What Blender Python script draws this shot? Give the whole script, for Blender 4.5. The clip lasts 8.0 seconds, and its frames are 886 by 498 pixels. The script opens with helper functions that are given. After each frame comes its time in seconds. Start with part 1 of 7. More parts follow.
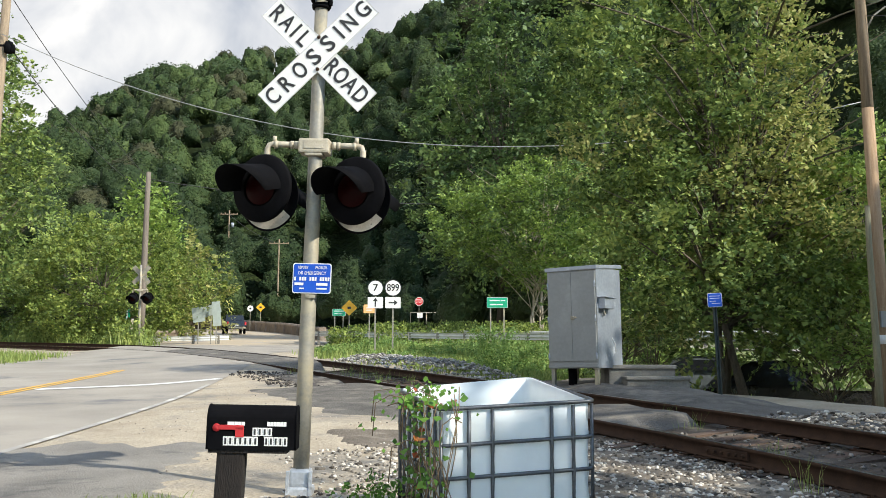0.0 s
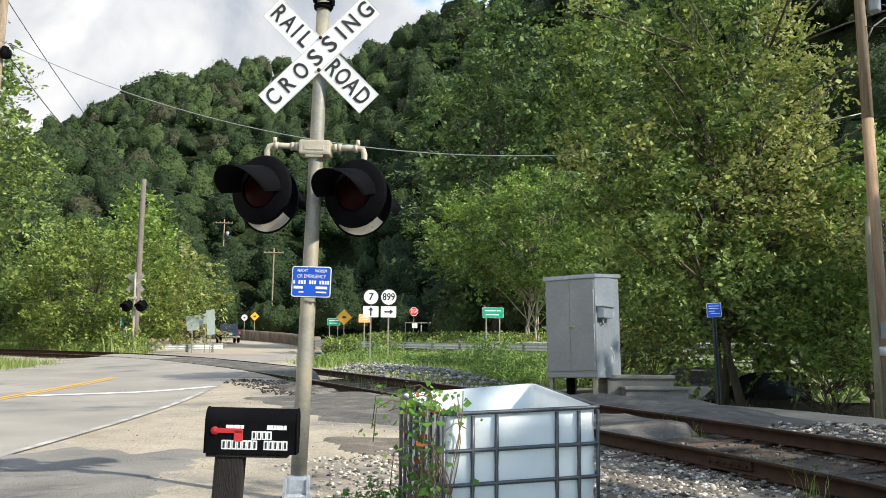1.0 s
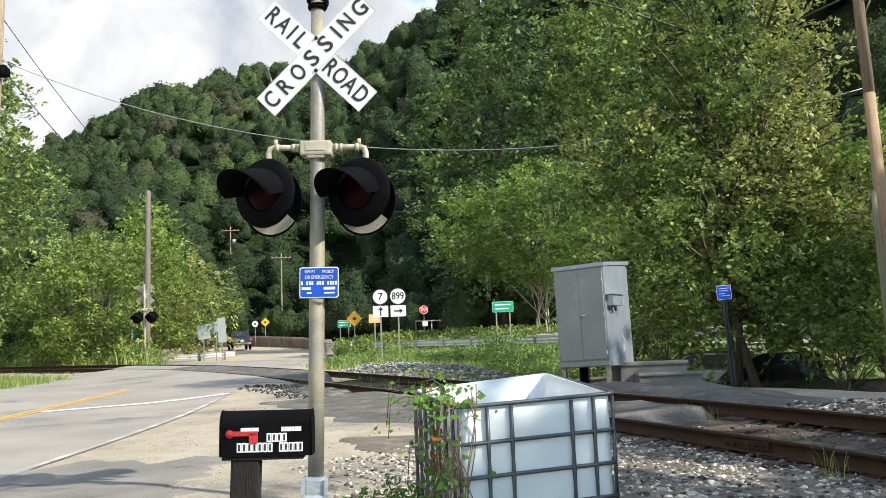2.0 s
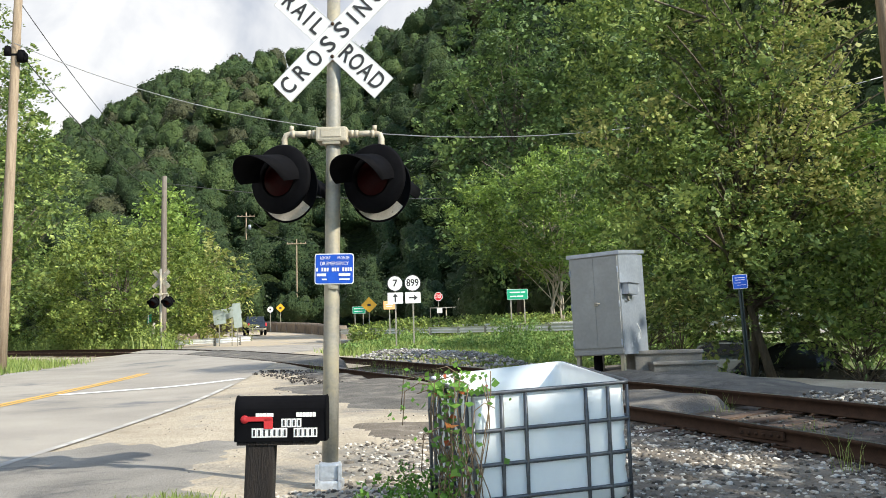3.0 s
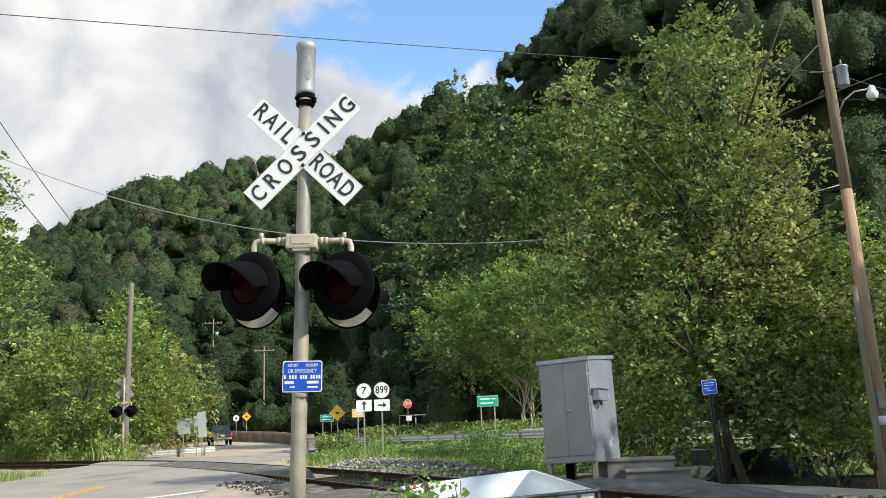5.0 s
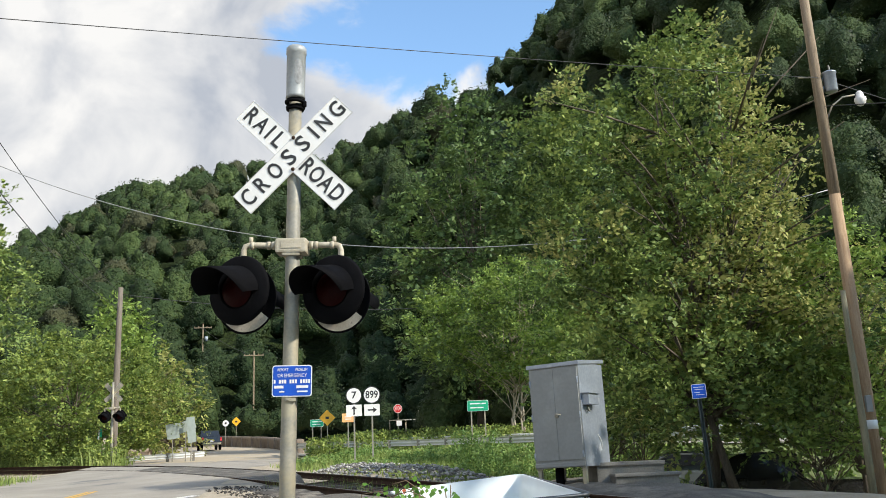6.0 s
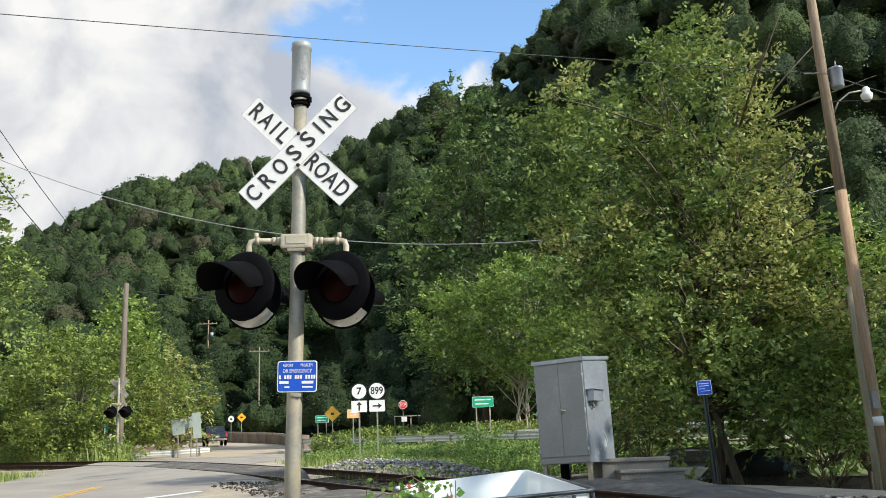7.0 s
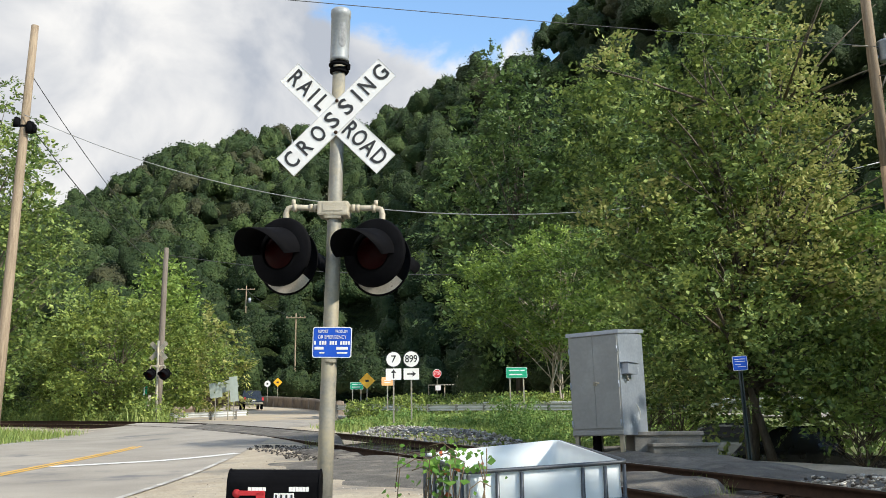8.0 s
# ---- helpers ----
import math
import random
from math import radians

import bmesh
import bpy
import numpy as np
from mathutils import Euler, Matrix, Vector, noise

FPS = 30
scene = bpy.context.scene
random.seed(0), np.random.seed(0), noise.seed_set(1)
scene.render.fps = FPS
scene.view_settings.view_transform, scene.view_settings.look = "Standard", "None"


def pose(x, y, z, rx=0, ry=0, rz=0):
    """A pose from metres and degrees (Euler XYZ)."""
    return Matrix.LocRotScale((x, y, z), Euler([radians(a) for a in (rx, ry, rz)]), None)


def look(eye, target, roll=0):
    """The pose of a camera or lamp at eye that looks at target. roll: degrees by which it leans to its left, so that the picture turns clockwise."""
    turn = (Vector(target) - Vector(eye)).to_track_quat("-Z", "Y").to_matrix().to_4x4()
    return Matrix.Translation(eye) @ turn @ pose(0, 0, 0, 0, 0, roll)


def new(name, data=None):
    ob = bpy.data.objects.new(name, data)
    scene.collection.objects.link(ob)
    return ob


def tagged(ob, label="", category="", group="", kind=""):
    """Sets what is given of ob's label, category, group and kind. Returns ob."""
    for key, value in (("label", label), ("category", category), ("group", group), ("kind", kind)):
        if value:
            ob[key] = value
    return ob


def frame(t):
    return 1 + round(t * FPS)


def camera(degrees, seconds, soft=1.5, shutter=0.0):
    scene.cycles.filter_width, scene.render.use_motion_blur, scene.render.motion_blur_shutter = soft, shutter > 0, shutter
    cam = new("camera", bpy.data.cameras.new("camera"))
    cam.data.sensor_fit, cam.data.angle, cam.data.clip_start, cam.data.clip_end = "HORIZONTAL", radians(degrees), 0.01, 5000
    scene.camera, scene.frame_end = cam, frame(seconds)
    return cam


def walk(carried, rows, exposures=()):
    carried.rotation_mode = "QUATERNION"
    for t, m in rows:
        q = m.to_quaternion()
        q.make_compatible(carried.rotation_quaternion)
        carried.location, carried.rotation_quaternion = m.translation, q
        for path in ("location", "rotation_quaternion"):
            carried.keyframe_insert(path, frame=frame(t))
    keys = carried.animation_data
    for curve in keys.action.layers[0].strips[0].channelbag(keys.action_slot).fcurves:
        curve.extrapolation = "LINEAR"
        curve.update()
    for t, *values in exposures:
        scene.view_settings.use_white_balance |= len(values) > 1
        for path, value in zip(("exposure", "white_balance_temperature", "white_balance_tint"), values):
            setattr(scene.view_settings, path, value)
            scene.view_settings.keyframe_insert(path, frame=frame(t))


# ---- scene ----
cam = camera(50.2, 8.0, soft=0.9)
PATH = [
    (0, (0.058, -0.16, 1.566), (0.056, 1.827, 1.792), 0.2),
    (0.5, (-0.011, -0.109, 1.544), (0.038, 1.878, 1.76), 2.0),
    (1, (-0.002, -0.033, 1.521), (0.007, 1.952, 1.77), 0.6),
    (1.5, (0.004, -0.012, 1.506), (0.026, 1.97, 1.77), -2.0),
    (2.8, (0.0, -0.016, 1.498), (-0.037, 1.973, 1.698), -1.7),
    (3, (0.001, -0.008, 1.502), (-0.037, 1.98, 1.719), -1.7),
    (3.5, (0.005, -0.014, 1.504), (-0.018, 1.966, 1.781), -1.6),
    (4, (0.005, -0.023, 1.503), (-0.007, 1.948, 1.844), -1.7),
    (4.5, (0.002, -0.025, 1.503), (0.017, 1.932, 1.917), -2.0),
    (6, (0.004, -0.026, 1.5), (0.059, 1.923, 1.944), -2.3),
    (6.5, (0.006, -0.029, 1.497), (0.071, 1.925, 1.917), -2.3),
    (7, (0.004, -0.024, 1.496), (0.048, 1.928, 1.933), -2.2),
    (7.5, (0.006, -0.021, 1.491), (-0.012, 1.931, 1.927), -1.4),
    (8, (0.012, -0.026, 1.488), (-0.023, 1.938, 1.865), -0.7),
]
walk(cam, [(t, look(eye, target, roll)) for t, eye, target, roll in PATH],
     exposures=[(0, 0.50), (1.5, 0.55), (3.0, 0.66), (3.5, 0.66), (4.5, 0.40), (6.0, 0.36), (8.0, 0.36)])

# ---- light ----
SUN_AZ, SUN_EL = 122.0, 34.0  # degrees clockwise from +Y, and above the horizon
sun_way = Vector((math.sin(radians(SUN_AZ)) * math.cos(radians(SUN_EL)), math.cos(radians(SUN_AZ)) * math.cos(radians(SUN_EL)), math.sin(radians(SUN_EL))))
sun_lamp = bpy.data.lights.new("sun", "SUN")
sun_lamp.energy, sun_lamp.angle, sun_lamp.color = 4.8, radians(0.6), (1.0, 0.94, 0.82)
sun = new("sun", sun_lamp)
sun.matrix_world = look(sun_way * 50, (0, 0, 0))


def build_world():
    world = bpy.data.worlds.new("sky")
    scene.world = world
    world.use_nodes = True
    nt = world.node_tree
    nt.nodes.clear()
    L = nt.links.new

    def nd(kind, **kw):
        n = nt.nodes.new(kind)
        for k, v in kw.items():
            n.inputs[k].default_value = v
        return n

    sky = nt.nodes.new("ShaderNodeTexSky")
    sky.sky_type, sky.sun_disc = "NISHITA", False
    sky.sun_elevation, sky.sun_rotation = radians(SUN_EL), radians(SUN_AZ)
    sky.air_density, sky.dust_density, sky.ozone_density = 1.0, 0.6, 1.5
    tc = nt.nodes.new("ShaderNodeTexCoord")
    # cumulus clouds: a broken noise, thicker towards one side of the valley
    n1 = nd("ShaderNodeTexNoise", Scale=4.2, Detail=9.0, Roughness=0.56, Distortion=0.25)
    L(tc.outputs["Generated"], n1.inputs["Vector"])
    side = nt.nodes.new("ShaderNodeVectorMath")
    side.operation = "DOT_PRODUCT"
    side.inputs[1].default_value = (-0.985, 0.17, 0.05)
    L(tc.outputs["Generated"], side.inputs[0])
    bias = nt.nodes.new("ShaderNodeMapRange")
    for k, v in (("From Min", -0.05), ("From Max", 0.42), ("To Min", -0.26), ("To Max", 0.36)):
        bias.inputs[k].default_value = v
    L(side.outputs["Value"], bias.inputs["Value"])
    add = nt.nodes.new("ShaderNodeMath")
    add.operation = "ADD"
    L(n1.outputs["Fac"], add.inputs[0])
    L(bias.outputs["Result"], add.inputs[1])
    edge = nt.nodes.new("ShaderNodeMapRange")
    edge.interpolation_type = "SMOOTHSTEP"
    for k, v in (("From Min", 0.52), ("From Max", 0.62)):
        edge.inputs[k].default_value = v
    L(add.outputs[0], edge.inputs["Value"])
    n2 = nd("ShaderNodeTexNoise", Scale=7.0, Detail=7.0, Roughness=0.5, Distortion=0.4)
    L(tc.outputs["Generated"], n2.inputs["Vector"])
    shade = nt.nodes.new("ShaderNodeValToRGB")
    shade.color_ramp.elements[0].position, shade.color_ramp.elements[0].color = 0.36, (3.2, 3.45, 3.9, 1)
    shade.color_ramp.elements[1].position, shade.color_ramp.elements[1].color = 0.58, (6.0, 5.95, 5.85, 1)
    L(n2.outputs["Fac"], shade.inputs["Fac"])
    mix = nt.nodes.new("ShaderNodeMix")
    mix.data_type = "RGBA"
    L(edge.outputs["Result"], mix.inputs["Factor"])
    gain = nt.nodes.new("ShaderNodeMix")
    gain.data_type, gain.blend_type = "RGBA", "MULTIPLY"
    gain.inputs["Factor"].default_value = 1.0
    gain.inputs["B"].default_value = (1.55, 1.75, 1.8, 1)
    L(sky.outputs["Color"], gain.inputs["A"])
    L(gain.outputs["Result"], mix.inputs["A"])
    L(shade.outputs["Color"], mix.inputs["B"])
    bg = nt.nodes.new("ShaderNodeBackground")
    bg.inputs["Strength"].default_value = 0.125
    out = nt.nodes.new("ShaderNodeOutputWorld")
    L(mix.outputs["Result"], bg.inputs["Color"])
    L(bg.outputs["Background"], out.inputs["Surface"])


build_world()


# ---- materials ----
def mat(name, rough=0.7, metal=0.0, ramp=((0.3, (0.2, 0.2, 0.2)), (0.7, (0.4, 0.4, 0.4))), scale=4.0, detail=6.0, fine=40.0,
        bump=0.3, depth=0.01, wear=None, wear_scale=1.2, wear_at=(0.55, 0.7), transmit=0.0, island=0.0, objrand=0.0, spec=0.5, stretch=(1, 1, 1)):
    """A surface of two noises: broad colour and fine grain, with relief; wear: a second colour in blotches."""
    m = bpy.data.materials.new(name)
    m.use_nodes = True
    nt = m.node_tree
    b = nt.nodes["Principled BSDF"]
    L = nt.links.new
    geo = nt.nodes.new("ShaderNodeNewGeometry")
    tc = nt.nodes.new("ShaderNodeTexCoord")
    mp = nt.nodes.new("ShaderNodeMapping")
    mp.inputs["Scale"].default_value = stretch
    L(tc.outputs["Object"], mp.inputs["Vector"])
    n1 = nt.nodes.new("ShaderNodeTexNoise")
    n1.inputs["Scale"].default_value, n1.inputs["Detail"].default_value = scale, detail
    L(mp.outputs["Vector"], n1.inputs["Vector"])
    n2 = nt.nodes.new("ShaderNodeTexNoise")
    n2.inputs["Scale"].default_value, n2.inputs["Detail"].default_value = fine, 4.0
    L(mp.outputs["Vector"], n2.inputs["Vector"])
    av = nt.nodes.new("ShaderNodeMix")
    av.inputs["Factor"].default_value = 0.4
    L(n1.outputs["Fac"], av.inputs["A"])
    L(n2.outputs["Fac"], av.inputs["B"])
    fac = av.outputs["Result"]
    for amount, source in ((island, geo.outputs["Random Per Island"]), (objrand, None)):
        if amount:
            if source is None:
                source = nt.nodes.new("ShaderNodeObjectInfo").outputs["Random"]
            sh = nt.nodes.new("ShaderNodeMath")
            sh.operation = "MULTIPLY_ADD"
            sh.inputs[1].default_value = amount
            off = nt.nodes.new("ShaderNodeMath")
            off.operation = "SUBTRACT"
            off.inputs[1].default_value = amount / 2
            L(source, sh.inputs[0])
            L(fac, off.inputs[0])
            L(off.outputs[0], sh.inputs[2])
            fac = sh.outputs[0]
    cr = nt.nodes.new("ShaderNodeValToRGB")
    while len(cr.color_ramp.elements) < len(ramp):
        cr.color_ramp.elements.new(0.5)
    for e, (p, c) in zip(cr.color_ramp.elements, ramp):
        e.position, e.color = p, (*c, 1)
    L(fac, cr.inputs["Fac"])
    colour = cr.outputs["Color"]
    if wear:
        n3 = nt.nodes.new("ShaderNodeTexNoise")
        n3.inputs["Scale"].default_value, n3.inputs["Detail"].default_value = wear_scale, 8.0
        n3.inputs["Roughness"].default_value = 0.65
        L(mp.outputs["Vector"], n3.inputs["Vector"])
        mr = nt.nodes.new("ShaderNodeMapRange")
        mr.inputs["From Min"].default_value, mr.inputs["From Max"].default_value = wear_at
        L(n3.outputs["Fac"], mr.inputs["Value"])
        mx = nt.nodes.new("ShaderNodeMix")
        mx.data_type = "RGBA"
        mx.inputs["B"].default_value = (*wear, 1)
        L(mr.outputs["Result"], mx.inputs["Factor"])
        L(colour, mx.inputs["A"])
        colour = mx.outputs["Result"]
    L(colour, b.inputs["Base Color"])
    b.inputs["Roughness"].default_value, b.inputs["Metallic"].default_value = rough, metal
    b.inputs["Specular IOR Level"].default_value = spec
    if bump:
        bp = nt.nodes.new("ShaderNodeBump")
        bp.inputs["Strength"].default_value, bp.inputs["Distance"].default_value = bump, depth
        L(n2.outputs["Fac"], bp.inputs["Height"])
        L(bp.outputs["Normal"], b.inputs["Normal"])
    if transmit:
        tr = nt.nodes.new("ShaderNodeBsdfTranslucent")
        L(colour, tr.inputs["Color"])
        ms = nt.nodes.new("ShaderNodeMixShader")
        ms.inputs["Fac"].default_value = transmit
        L(b.outputs["BSDF"], ms.inputs[1])
        L(tr.outputs["BSDF"], ms.inputs[2])
        L(ms.outputs["Shader"], nt.nodes["Material Output"].inputs["Surface"])
    return m


def foliage(name, lo, mid, hi, broad=0.5, transmit=0.3, island=0.4):
    return mat(name, rough=0.55, ramp=((0.15, lo), (0.5, mid), (0.88, hi)), scale=broad, detail=3, fine=2.0, bump=0, transmit=transmit, island=island, spec=0.3)


M_ASPHALT = mat("asphalt", 0.9, ramp=((0.3, (0.222, 0.20, 0.168)), (0.7, (0.39, 0.352, 0.295))), scale=0.6, fine=60, bump=0.5, depth=0.01, wear=(0.16, 0.155, 0.15), wear_scale=0.35, wear_at=(0.56, 0.66))
M_GROUND = mat("sandy_gravel_lot", 0.95, ramp=((0.3, (0.27, 0.222, 0.157)), (0.7, (0.54, 0.465, 0.35))), scale=1.4, fine=22, bump=1.0, depth=0.03, wear=(0.17, 0.16, 0.14), wear_scale=0.7, wear_at=(0.50, 0.66))
M_APRON = mat("old_grey_asphalt", 0.92, ramp=((0.3, (0.055, 0.05, 0.043)), (0.7, (0.18, 0.165, 0.142))), scale=2.2, fine=45, bump=0.9, depth=0.03, wear=(0.24, 0.215, 0.175), wear_scale=1.3, wear_at=(0.52, 0.66))
M_STONE = mat("ballast_stone", 0.9, ramp=((0.12, (0.05, 0.042, 0.033)), (0.5, (0.25, 0.22, 0.18)), (0.95, (0.70, 0.66, 0.58))), scale=5, fine=60, bump=0.4, depth=0.005, island=0.85)
M_RUST = mat("rusted_steel", 0.88, 0.05, spec=0.2, ramp=((0.3, (0.020, 0.012, 0.008)), (0.7, (0.062, 0.034, 0.021))), scale=8, fine=80, bump=0.5, depth=0.003)
M_RAILTOP = mat("worn_rail_head", 0.38, 0.9, ramp=((0.3, (0.16, 0.145, 0.13)), (0.7, (0.30, 0.28, 0.26))), scale=6, fine=90, bump=0.2, depth=0.001)
M_TIE = mat("weathered_tie_wood", 0.95, ramp=((0.3, (0.035, 0.023, 0.016)), (0.7, (0.115, 0.075, 0.052))), scale=6, fine=50, bump=0.9, depth=0.01, objrand=0.4)
M_GALV = mat("galvanised_steel", 0.55, 0.2, ramp=((0.3, (0.17, 0.165, 0.14)), (0.7, (0.31, 0.295, 0.25))), scale=5, fine=45, bump=0.15, depth=0.002, wear=(0.42, 0.36, 0.23), wear_scale=2.2, wear_at=(0.46, 0.68))
M_CAGE = mat("dull_cage_tube", 0.45, 0.6, ramp=((0.3, (0.055, 0.06, 0.068)), (0.7, (0.14, 0.15, 0.16))), scale=9, fine=60, bump=0.2, depth=0.002)
M_PLASTIC = mat("milky_plastic", 0.42, ramp=((0.3, (0.80, 0.84, 0.85)), (0.7, (0.88, 0.92, 0.92))), scale=1.8, fine=14, bump=0.1, depth=0.003, transmit=0.32, wear=(0.74, 0.76, 0.72), wear_scale=1.6, wear_at=(0.56, 0.8))
M_BLACK = mat("black_painted_metal", 0.7, 0.0, ramp=((0.3, (0.003, 0.003, 0.0035)), (0.7, (0.007, 0.007, 0.008))), scale=6, fine=40, bump=0.2, depth=0.002, spec=0.03, wear=(0.010, 0.010, 0.010), wear_scale=4, wear_at=(0.6, 0.8))
M_WHITE = mat("white_sheeting", 0.5, ramp=((0.3, (0.68, 0.67, 0.64)), (0.7, (0.78, 0.77, 0.74))), scale=3, fine=30, bump=0.05, depth=0.001, wear=(0.60, 0.58, 0.53), wear_scale=5, wear_at=(0.58, 0.8))
M_INK = mat("black_lettering", 0.6, ramp=((0.3, (0.012, 0.012, 0.013)), (0.7, (0.03, 0.03, 0.03))), bump=0)
M_BLUE = mat("blue_sheeting", 0.6, ramp=((0.3, (0.010, 0.065, 0.42)), (0.7, (0.016, 0.095, 0.52))), scale=5, bump=0.05, depth=0.001, spec=0.2)
M_GREEN = mat("green_sheeting", 0.45, ramp=((0.3, (0.0, 0.28, 0.14)), (0.7, (0.01, 0.36, 0.19))), scale=5, bump=0)
M_YELLOW = mat("yellow_sheeting", 0.45, ramp=((0.3, (0.75, 0.36, 0.01)), (0.7, (0.85, 0.44, 0.02))), scale=5, bump=0)
M_ORANGE = mat("faded_orange_sheeting", 0.45, ramp=((0.3, (0.80, 0.36, 0.12)), (0.7, (0.85, 0.46, 0.2))), scale=5, bump=0)
M_REDSIGN = mat("red_sheeting", 0.45, ramp=((0.3, (0.55, 0.015, 0.02)), (0.7, (0.65, 0.03, 0.03))), scale=5, bump=0)
M_REDFLAG = mat("red_plastic", 0.5, ramp=((0.3, (0.40, 0.012, 0.015)), (0.7, (0.52, 0.03, 0.03))), scale=9, bump=0.1, depth=0.001)
M_LENS = mat("dark_red_lens", 0.45, ramp=((0.3, (0.010, 0.0010, 0.0010)), (0.7, (0.019, 0.0016, 0.0016))), scale=30, bump=0.3, depth=0.002, spec=0.06)
M_CASE = mat("grey_painted_aluminium", 0.6, 0.1, ramp=((0.3, (0.215, 0.222, 0.212)), (0.7, (0.29, 0.298, 0.285))), scale=1.5, fine=20, bump=0.1, depth=0.002, wear=(0.34, 0.35, 0.345), wear_scale=1.4, wear_at=(0.55, 0.75))
# pale blotches and bluish tone paint sun dapples and sky sheen on the case
M_CASESIDE = mat("bare_aluminium_dappled", 0.42, 0.55, ramp=((0.3, (0.25, 0.28, 0.32)), (0.7, (0.36, 0.40, 0.45))), scale=2.5, fine=20, bump=0.1, depth=0.002, wear=(0.60, 0.63, 0.66), wear_scale=2.4, wear_at=(0.60, 0.68))
M_CONCRETE = mat("weathered_concrete", 0.9, ramp=((0.3, (0.15, 0.14, 0.12)), (0.7, (0.28, 0.26, 0.225))), scale=2.5, fine=35, bump=0.6, depth=0.01, wear=(0.11, 0.105, 0.09), wear_scale=1.8, wear_at=(0.58, 0.75))
M_POLE = mat("weathered_pole_wood", 0.9, ramp=((0.3, (0.16, 0.115, 0.075)), (0.7, (0.36, 0.28, 0.19))), scale=3, fine=30, bump=0.7, depth=0.01, stretch=(6, 6, 0.5))
M_POLERED = mat("creosote_pole_wood", 0.9, ramp=((0.3, (0.24, 0.15, 0.085)), (0.7, (0.44, 0.31, 0.19))), scale=3, fine=30, bump=0.7, depth=0.01, stretch=(6, 6, 0.5))
M_DARKWOOD = mat("dark_post_wood", 0.95, ramp=((0.3, (0.005, 0.004, 0.0035)), (0.7, (0.018, 0.013, 0.01))), scale=6, fine=40, bump=0.9, depth=0.01, stretch=(5, 5, 0.6))
M_BARK = mat("grey_brown_bark", 0.95, ramp=((0.3, (0.05, 0.04, 0.03)), (0.7, (0.17, 0.14, 0.10))), scale=6, fine=40, bump=0.9, depth=0.02, stretch=(2, 2, 0.4))
M_PALEBARK = mat("pale_bare_bark", 0.9, ramp=((0.3, (0.24, 0.20, 0.15)), (0.7, (0.45, 0.39, 0.31))), scale=6, fine=40, bump=0.6, depth=0.01)
M_PAINTY = mat("yellow_road_paint", 0.8, ramp=((0.3, (0.55, 0.31, 0.05)), (0.7, (0.70, 0.42, 0.09))), scale=2, fine=25, bump=0.2, depth=0.003, wear=(0.34, 0.31, 0.26), wear_scale=2.2, wear_at=(0.52, 0.72))
M_PAINTW = mat("white_road_paint", 0.8, ramp=((0.3, (0.62, 0.61, 0.58)), (0.7, (0.76, 0.75, 0.72))), scale=2, fine=25, bump=0.2, depth=0.003, wear=(0.36, 0.34, 0.31), wear_scale=2.5, wear_at=(0.55, 0.75))
M_PAINTWORN = mat("worn_white_edge_paint", 0.85, ramp=((0.3, (0.50, 0.48, 0.43)), (0.7, (0.62, 0.60, 0.55))), scale=2, fine=25, bump=0.2, depth=0.003, wear=(0.33, 0.31, 0.28), wear_scale=1.6, wear_at=(0.36, 0.52))
# near-black floor colour: the shade beneath the crowns is painted in
M_HILL = mat("forest_floor_shade", 0.95, ramp=((0.3, (0.006, 0.011, 0.004)), (0.7, (0.035, 0.052, 0.016))), scale=0.8, fine=1.2, bump=1.0, depth=1.2, spec=0.1)
M_GRASSBED = mat("grassy_ground", 0.95, ramp=((0.3, (0.06, 0.085, 0.025)), (0.7, (0.17, 0.20, 0.06))), scale=0.6, fine=8, bump=0.8, depth=0.03)
LEAF_BIG = foliage("leaves_walnut", (0.024, 0.052, 0.016), (0.152, 0.225, 0.058), (0.46, 0.52, 0.15), 0.7, 0.28, 0.46)
# olive-tan leaves; on the near roadside trees they also paint the sunlit side
LEAF_TAN = foliage("leaves_tan_sunlit", (0.14, 0.16, 0.05), (0.38, 0.39, 0.13), (0.64, 0.60, 0.24), 0.6, 0.40)
LEAF_MID = foliage("leaves_roadside", (0.036, 0.078, 0.02), (0.20, 0.30, 0.065), (0.46, 0.56, 0.14), 0.7, 0.34, 0.40)
LEAF_BUSH = foliage("leaves_bush", (0.034, 0.066, 0.018), (0.16, 0.225, 0.047), (0.42, 0.46, 0.11), 0.8, 0.28, 0.42)
LEAF_WEED = foliage("leaves_weeds", (0.06, 0.13, 0.03), (0.15, 0.25, 0.06), (0.33, 0.42, 0.12), 0.8)
LEAF_GRASS = foliage("grass_blades", (0.09, 0.15, 0.035), (0.21, 0.28, 0.07), (0.40, 0.43, 0.15), 0.8)
LEAF_VINE = foliage("leaves_vine", (0.05, 0.13, 0.02), (0.11, 0.24, 0.035), (0.20, 0.34, 0.05), 3.0)
LEAF_VINERED = foliage("leaves_vine_red", (0.30, 0.05, 0.02), (0.38, 0.10, 0.03), (0.40, 0.2, 0.05), 3.0)
LEAF_SLOPE = foliage("leaves_slope", (0.022, 0.052, 0.018), (0.095, 0.155, 0.048), (0.24, 0.32, 0.10), 0.4, 0.28, 0.38)
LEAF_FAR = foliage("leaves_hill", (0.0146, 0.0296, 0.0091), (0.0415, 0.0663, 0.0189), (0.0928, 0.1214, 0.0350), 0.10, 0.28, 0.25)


# ---- building helpers ----
def thing(name, label="", category="", group="", kind="", m=None):
    ob = new(name)
    ob.empty_display_size = 0.2
    if m is not None:
        ob.matrix_basis = m
    return tagged(ob, label, category, group, kind)


